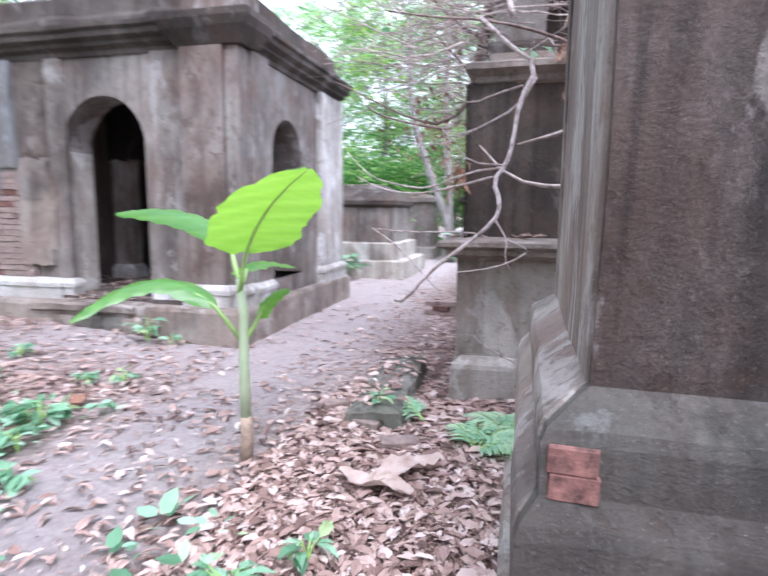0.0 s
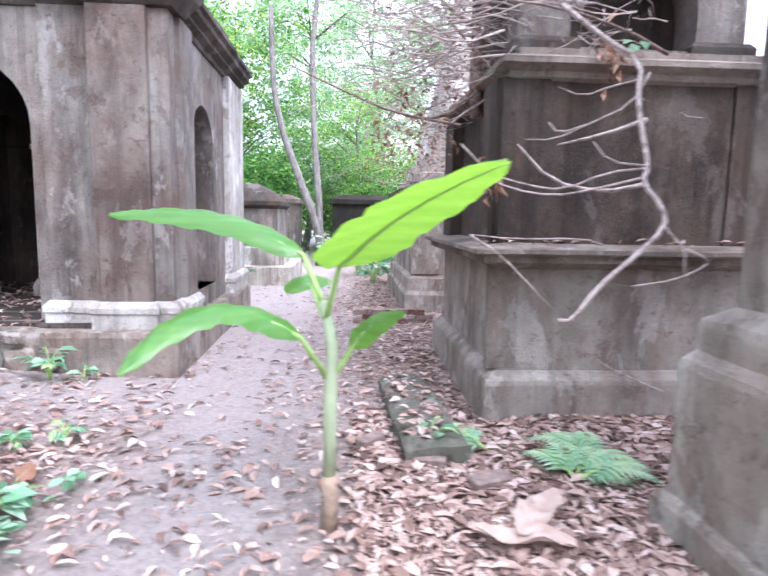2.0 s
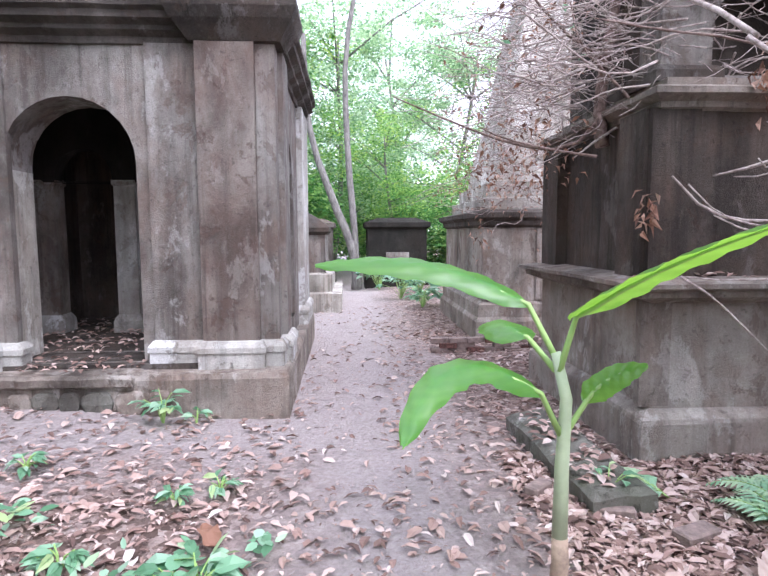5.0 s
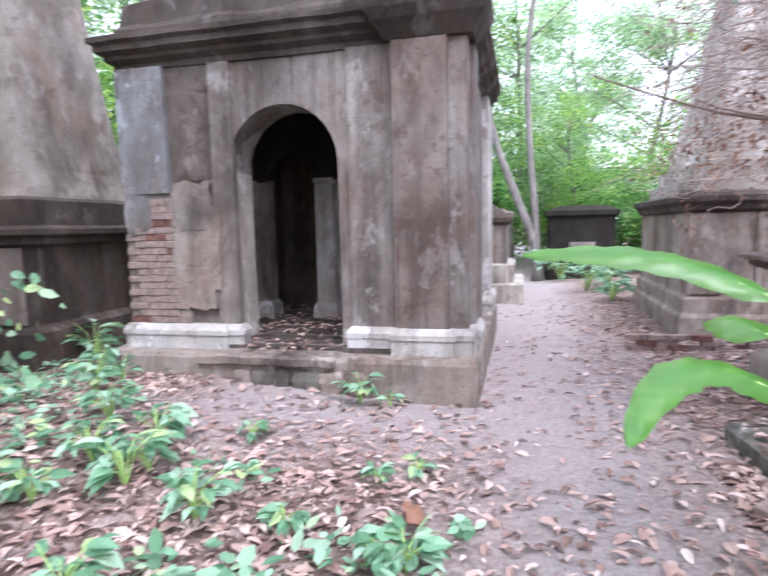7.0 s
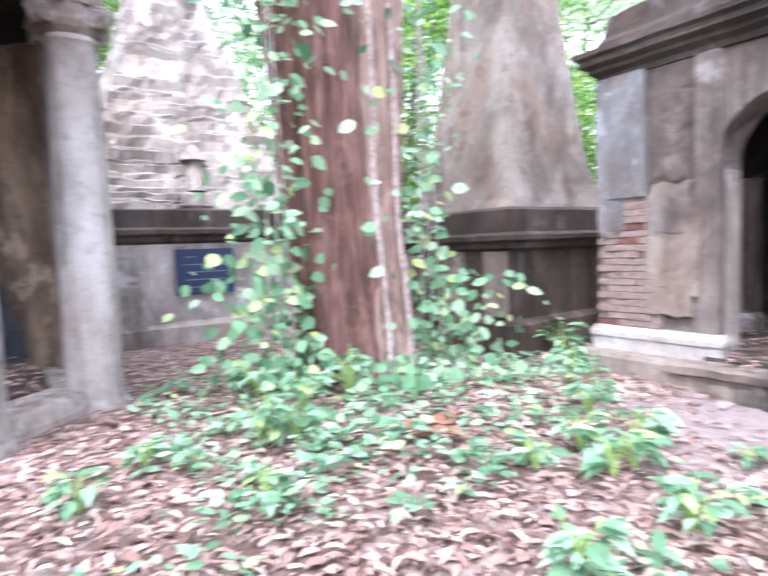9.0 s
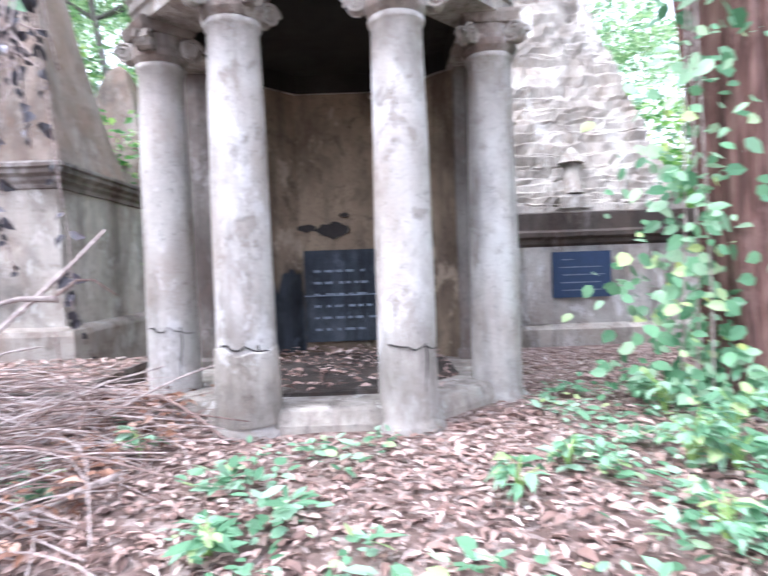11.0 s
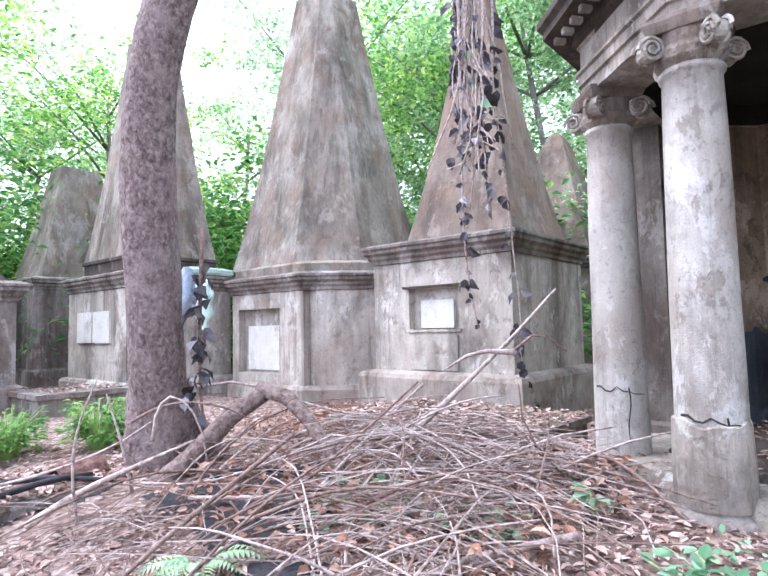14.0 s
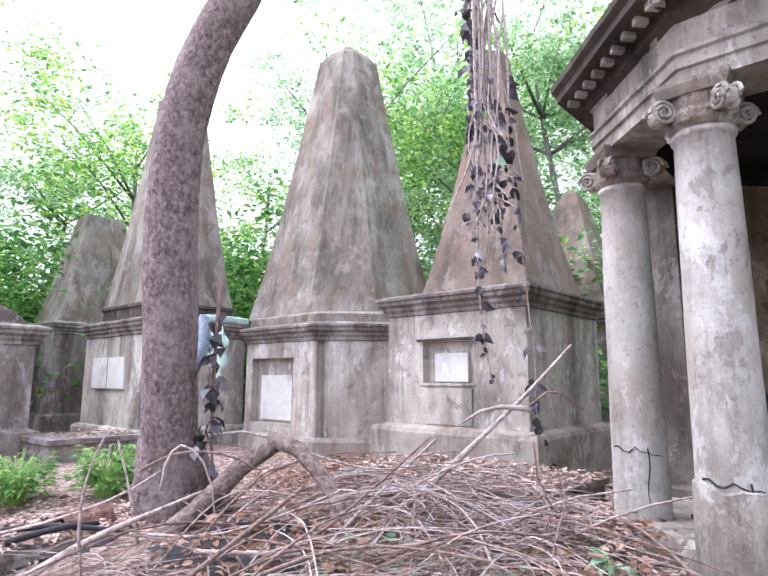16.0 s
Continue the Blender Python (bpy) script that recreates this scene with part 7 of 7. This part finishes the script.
branch(hang, "strand", [(-8.520000000000001, -3.63, 9.0), (-8.72, -3.73, 6.41), (-8.99, -3.88, 4.56), (-9.17, -3.9, 3.63), (-9.19, -4.01, 3.08)], 0.018, 0.008, M_TWIG)
HANG = [[(-8.63, -3.74, 6.77), (-8.85, -3.88, 5.17), (-9.02, -3.99, 3.94), (-9.15, -4.09, 2.95), (-9.28, -4.12, 2.22), (-9.44, -4.09, 1.6)], [(-8.76, -3.6, 6.78), (-8.94, -3.71, 5.48), (-9.11, -3.74, 4.56), (-9.23, -3.79, 3.82), (-9.39, -3.81, 2.96)], [(-8.86, -3.48, 6.78), (-9.1, -3.53, 5.48), (-9.2, -3.65, 4.56), (-9.41, -3.62, 3.63), (-9.59, -3.65, 2.71), (-9.78, -3.65, 1.85), (-9.88, -3.73, 1.05), (-10.11, -3.64, 0.37)]]
g = np.random.default_rng(61)
P = []
for strand, m_ in zip(HANG, (34, 26, 38)):
    for _ in range(m_):
        k = g.integers(1, len(strand) - 1)
        u = g.random()
        P.append(np.array(strand[k]) * (1 - u) + np.array(strand[k + 1]) * u + g.normal(0, 0.03, 3))
for _ in range(40):
    P.append(np.array([-9.05, -3.82, 4.0]) + g.normal(0, 1, 3) * np.array([0.08, 0.16, 0.35]))
P = np.array(P)
L_ = g.uniform(0.08, 0.20, len(P))
v, f = round_leaves(P, rand_dirs(g, len(P), -1.0, -0.4), np.stack([np.ones(len(P)), g.normal(0, 0.6, len(P)), np.zeros(len(P))], 1), L_, L_ * 0.7, 0.3)
tagged(leaf_part("withered_leaves", v, f, M_BLACKLEAF, hang, "withered grey and black leaves"), kind="stuff")
v, f = leaf_quads(np.array([[-9.02, -3.72, 4.35], [-8.95, -3.72, 5.0], [-9.1, -3.9, 4.7]]), np.array([[0.2, 0.8, -0.5], [0.1, -0.7, -0.5], [0.3, 0.5, -0.8]]), np.array([[1.0, 0, 0.3]] * 3), np.array([0.22, 0.18, 0.2]), np.array([0.13, 0.11, 0.12]), 0.1)
leaf_part("green_leaves", v, f, M_IVY, hang, "yellow-green leaves")

g = np.random.default_rng(62)
zz = g.uniform(4.2, 8.6, 130)
P = np.stack([-8.55 - 0.12 * (8.6 - zz) + g.normal(0, 0.04, 130), -3.86 - 0.035 * (8.6 - zz) + g.normal(0, 0.05, 130), zz], 1)
L_ = g.uniform(0.09, 0.20, 130)
v, f = round_leaves(P, rand_dirs(g, 130, -1.0, -0.3), np.stack([np.ones(130), g.normal(0, 0.6, 130), np.zeros(130)], 1), L_, L_ * 0.75, 0.3)
tagged(leaf_part("withered_leaves", v, f, M_BLACKLEAF, hang, "withered grey and black leaves"), kind="stuff")
# pale bare roots hanging among the withered leaves
rng = random.Random(91)
for i in range(16):
    y0_, x0_ = -3.82 + rng.uniform(-0.22, 0.22), -9.03 + rng.uniform(-0.08, 0.08)
    z1_ = rng.uniform(3.3, 4.6)
    pts = [(x0_ + rng.uniform(-0.05, 0.05), y0_ + 0.10 * math.sin(k * 1.1 + i) + (rng.uniform(-0.12, 0.12) if k > 4 else 0), 7.2 + (z1_ - 7.2) * k / 7) for k in range(8)]
    branch(hang, "root", pts, 0.019, 0.010, M_TWIG)
for i in range(14):
    a = rng.uniform(0.3, 2.6)
    p_ = Vector((-9.03, -3.72, rng.uniform(3.7, 4.2)))
    branch(hang, "root", [p_, p_ + Vector((0.02, 0.2 * math.cos(a), -0.10)), p_ + Vector((0.04, 0.5 * math.cos(a) - 0.1, -0.28 * math.sin(a)))], 0.011, 0.005, M_TWIG)

# brush pile of thin twigs
ASH = ((-5.95, -4.4, 0.72, 0.55, 1), (-5.0, -5.7, 0.7, 0.35, 2), (-5.6, -3.62, 0.45, 0.40, 3), (-5.06, -2.87, 0.36, 0.32, 4), (-6.75, -4.25, 0.42, 0.36, 5))
rng = random.Random(8)
for mat, cnt, name, lab in ((M_TWIG, 700, "pale_brush", "tangled pale dead twigs heaped on the ground"), (M_TWIG_DARK, 620, "brown_brush", "tangled brown dead twigs heaped on the ground")):
    b = bmesh.new()
    for i in range(cnt):
        u, w = rng.random(), rng.gauss(0, 0.55)
        x, y = -4.8 - 3.3 * u + w * 0.4, -4.9 + 2.9 * rng.random() + w * 0.4
        z0_ = land(x, y) + rng.uniform(0.0, 0.40) * math.exp(-((x + 6.8) / 1.4) ** 2 - ((y + 3.3) / 1.2) ** 2)
        if any(((x - ax) / (asx * 1.6)) ** 2 + ((y - ay) / (asy * 1.6)) ** 2 < 1 for ax, ay, asx, asy, _ in ASH) and rng.random() < 0.9:
            continue
        if (x + 6.2) ** 2 + (y + 4.1) ** 2 < 0.65 and rng.random() < 0.6:
            continue
        a = rng.gauss(0.75, 1.1) + (math.pi if rng.random() < 0.5 else 0)
        ln_ = rng.uniform(0.5, 1.7)
        d = Vector((-math.sin(a), math.cos(a), 0))
        sd = Vector((d.y, -d.x, 0)) * rng.uniform(-0.25, 0.25) * ln_
        hgt = rng.uniform(0.02, 0.22) * ln_ * 0.6
        p0 = Vector((x, y, z0_)) - d * ln_ / 2
        p3_ = Vector((x, y, z0_ + rng.uniform(-0.05, 0.25))) + d * ln_ / 2
        r = rng.uniform(0.003, 0.010)
        tube(b, [p0, p0.lerp(p3_, 0.33) + sd + Vector((0, 0, hgt)), p0.lerp(p3_, 0.67) + sd * 0.8 + Vector((0, 0, hgt)), p3_], r, r * 0.4, 4, 0, 1)
    tagged(part(name, b, mat), lab, "brush", kind="stuff")
# burnt ground under the brush
for cx, cy, sx, sy, s in ASH:
    b = bmesh.new()
    n = 64
    vs = []
    for i in range(n):
        a = 2 * math.pi * i / n
        r = 0.95 + 0.35 * noise.noise(Vector((math.cos(a) * 1.5, math.sin(a) * 1.5, s))) + 0.45 * noise.noise(Vector((math.cos(a) * 6, math.sin(a) * 6, s + 9)))
        x, y = cx + sx * r * math.cos(a), cy + sy * r * math.sin(a)
        vs.append(b.verts.new((x, y, land(x, y) + 0.008)))
    c0 = b.verts.new((cx, cy, land(cx, cy) + 0.03))
    for i in range(n):
        b.faces.new((c0, vs[i], vs[(i + 1) % n]))
    tagged(part("burnt_patch", b, M_ASH), "black burnt ash patch under the brush", "ash", kind="stuff")

for pts in ([(-4.7, -6.0, 0.36), (-5.0, -5.7, 0.40), (-5.35, -5.3, 0.36)], [(-4.6, -5.6, 0.35), (-4.95, -5.5, 0.42), (-5.3, -5.6, 0.38)], [(-5.9, -4.7, 0.36), (-6.1, -4.45, 0.42), (-6.4, -4.3, 0.38)]):
    st = thing("charred_stick", "black charred stick lying on burnt ground", "stick", pts[0], "charred sticks")
    branch(st, "wood", pts, 0.028, 0.018, M_ASH)
g = np.random.default_rng(77)
m_ = 3200
P = np.concatenate([np.stack([g.uniform(-9.5, -7.3, 1700), g.uniform(-6.4, -3.4, 1700), np.zeros(1700)], 1), np.stack([g.uniform(-8.6, -5.2, 1500), g.uniform(-4.6, -1.6, 1500), np.zeros(1500)], 1)])
P[:, 2] = [land(a, c) + g.uniform(0.02, 0.22) for a, c in P[:, :2]]
L_ = g.uniform(0.05, 0.13, m_)
v, f = round_leaves(P, rand_dirs(g, m_, -0.3, 0.4), rand_up(g, m_, 0.5), L_, L_ * 0.45, 0.25)
tagged(leaf_part("rust_leaves", v, f, M_DEADLEAF), "rust-brown dead leaves heaped behind the brush", "leaf litter", kind="stuff")

# dead twigs, hanging dead leaves over the table tomb and the pyramid behind it
rng = random.Random(14)
for mat, cnt, name, lab in ((M_TWIG, 700, "pale_twig_tangle", "pale dead twigs tangled over the tombs"), (M_TWIG_DARK, 90, "dark_twig_tangle", "dark dead twigs tangled over the tombs")):
    b = bmesh.new()
    for i in range(cnt):
        if i % 3:
            c0 = Vector((rng.uniform(-1.3, 0.9), rng.uniform(4.9, 7.4), rng.uniform(2.35, 4.4)))
        else:
            c0 = Vector((rng.uniform(-0.9, 1.6), rng.uniform(8.2, 9.2), rng.uniform(1.9, 4.6)))
        a = rng.uniform(0, 6.28)
        ln_ = rng.uniform(0.4, 1.5)
        d = Vector((math.cos(a), math.sin(a) * 0.6, rng.uniform(-0.55, 0.35))) * ln_
        r = rng.uniform(0.002, 0.008)
        w = Vector((rng.uniform(-1, 1), rng.uniform(-1, 1), rng.uniform(-1, 1))) * 0.14 * ln_
        tube(b, [c0, c0 + d * 0.35 + w, c0 + d * 0.7 - w * 0.4, c0 + d], r, r * 0.4, 4, 0, 1)
    tagged(part(name, b, mat), lab, "dead twigs", kind="stuff")
b = bmesh.new()
rng = random.Random(52)
for i in range(170):
    c0 = Vector((rng.uniform(-0.9, 1.0), rng.uniform(4.3, 5.4), rng.uniform(2.62, 3.7)))
    a = rng.gauss(3.3, 0.9)
    ln_ = rng.uniform(0.5, 1.3)
    d = Vector((math.cos(a), math.sin(a) * 0.5, rng.uniform(-0.5, 0.35))) * ln_
    r = rng.uniform(0.004, 0.010)
    w = Vector((rng.uniform(-1, 1), rng.uniform(-1, 1), rng.uniform(-1, 1))) * 0.12 * ln_
    tube(b, [c0, c0 + d * 0.35 + w, c0 + d * 0.7 - w * 0.4, c0 + d], r, r * 0.35, 5, 0, 1)
    for k in range(rng.randint(1, 3)):
        q = c0 + d * rng.uniform(0.3, 0.9)
        e = Vector((rng.uniform(-1, 0.4), rng.uniform(-0.5, 0.5), rng.uniform(-0.6, 0.6))) * ln_ * 0.35
        tube(b, [q, q + e * 0.5 + w * 0.2, q + e], r * 0.5, r * 0.2, 4)
tagged(part("bleached_twigs", b, M_TWIG), "bleached bare twigs over the dark tomb's top", "dead twigs", kind="stuff")
g = np.random.default_rng(15)
n = 2600
P = np.stack([g.uniform(-1.3, 1.2, n), g.uniform(4.9, 8.9, n), g.uniform(2.0, 4.6, n)], 1)
P[:, 2] = np.where(g.random(n) < 0.35, g.normal(2.3, 0.2, n), P[:, 2])
inside = (P[:, 0] > -0.55) & (P[:, 1] > 4.35) & (P[:, 1] < 6.6) & (P[:, 2] < 3.95)
P = P[~inside]
L_ = g.uniform(0.03, 0.10, len(P))
v, f = leaf_quads(P, rand_dirs(g, len(P), -1.0, 0.2), rand_up(g, len(P), 0.7), L_, L_ * 0.4, 0.2)
tagged(leaf_part("hanging_dead_leaves", v, f, M_DEADLEAF), "dry brown leaves caught in the dead twigs", "dead leaves", kind="stuff")
P = np.array([[-0.9, 4.9, 3.3], [-0.8, 4.95, 3.15], [-0.95, 4.8, 3.45], [-1.3, 5.1, 3.1], [-0.05, 3.5, 2.42], [0.02, 3.46, 2.4], [0.05, 3.5, 2.44], [-1.2, 5.0, 2.9], [-0.7, 4.9, 2.95]])
v, f = leaf_quads(P, rand_dirs(g, len(P), -0.3, 0.3), rand_up(g, len(P), 0.5), np.full(len(P), 0.11), np.full(len(P), 0.06), 0.1)
tagged(leaf_part("last_green_leaves", v, f, M_IVY), "few yellow-green leaves left on the dead limb", "leaves", kind="stuff")
# dry leaf clumps hanging on the climber
for x, y, z, s in ((-0.5, 4.32, 1.75, 0.16), (0.25, 4.3, 2.62, 0.22), (-0.62, 8.7, 1.55, 0.3), (0.35, 8.7, 1.6, 0.35)):
    m_ = 26
    P = np.stack([x + g.normal(0, s * 0.25, m_), y + g.normal(0, s * 0.1, m_), z + g.normal(0, s * 0.5, m_)], 1)
    L_ = g.uniform(0.05, 0.13, m_)
    v, f = leaf_quads(P, rand_dirs(g, m_, -1.0, -0.5), rand_up(g, m_, 0.8), L_, L_ * 0.35, 0.2)
    tagged(leaf_part("dry_leaf_clump", v, f, M_DEADLEAF), "clump of dry rust-brown leaves hanging on twigs", "dead leaves", kind="stuff")

# cloth and plastic caught on the climbers behind the leaning tree
for nm, lab, mat, c0, sz, s in (("cloth_rag", "faded blue rag hanging beside the leaning trunk", M_CLOTH_BLUE, Vector((-8.05, -8.72, 2.25)), (0.16, 0.42), 1), ("plastic_bag", "pale green plastic bag hanging beside the trunk", M_CLOTH_GREEN, Vector((-8.2, -8.45, 2.05)), (0.2, 0.42), 2)):
    t = thing(nm, lab, "rag" if s == 1 else "plastic bag", tuple(c0))
    b = bmesh.new()
    bmesh.ops.create_icosphere(b, subdivisions=3, radius=1.0)
    for v_ in b.verts:
        k = Vector(noise.noise_vector(v_.co * 1.7 + Vector((s, s, s))))
        v_.co = c0 + Vector((v_.co.x * 0.1, v_.co.y * sz[0], v_.co.z * sz[1])) + k * 0.10
    smooth_faces(part("body", b, mat, t))
# withered vine down the far side of the leaning trunk
wv = thing("trunk_vine", "black withered vine leaves down the leaning trunk's side", "vine", (-6.15, -5.3, 1.6))
branch(wv, "strand", [(-6.05, -5.05, 2.6), (-6.12, -5.2, 1.9), (-6.18, -5.3, 1.2), (-6.25, -5.35, 0.7)], 0.02, 0.015, M_TWIG_DARK)
m_ = 46
zz = g.uniform(0.8, 2.4, m_)
P = np.stack([-6.10 + g.normal(0, 0.05, m_), -5.2 + g.normal(0, 0.05, m_) + 0.05 * (zz - 1.6), zz], 1)
L_ = g.uniform(0.08, 0.2, m_)
v, f = round_leaves(P, rand_dirs(g, m_, -1.0, -0.2), rand_up(g, m_, 0.8), L_, L_ * 0.7, 0.3)
tagged(leaf_part("leaves", v, f, M_BLACKLEAF, wv), kind="stuff")
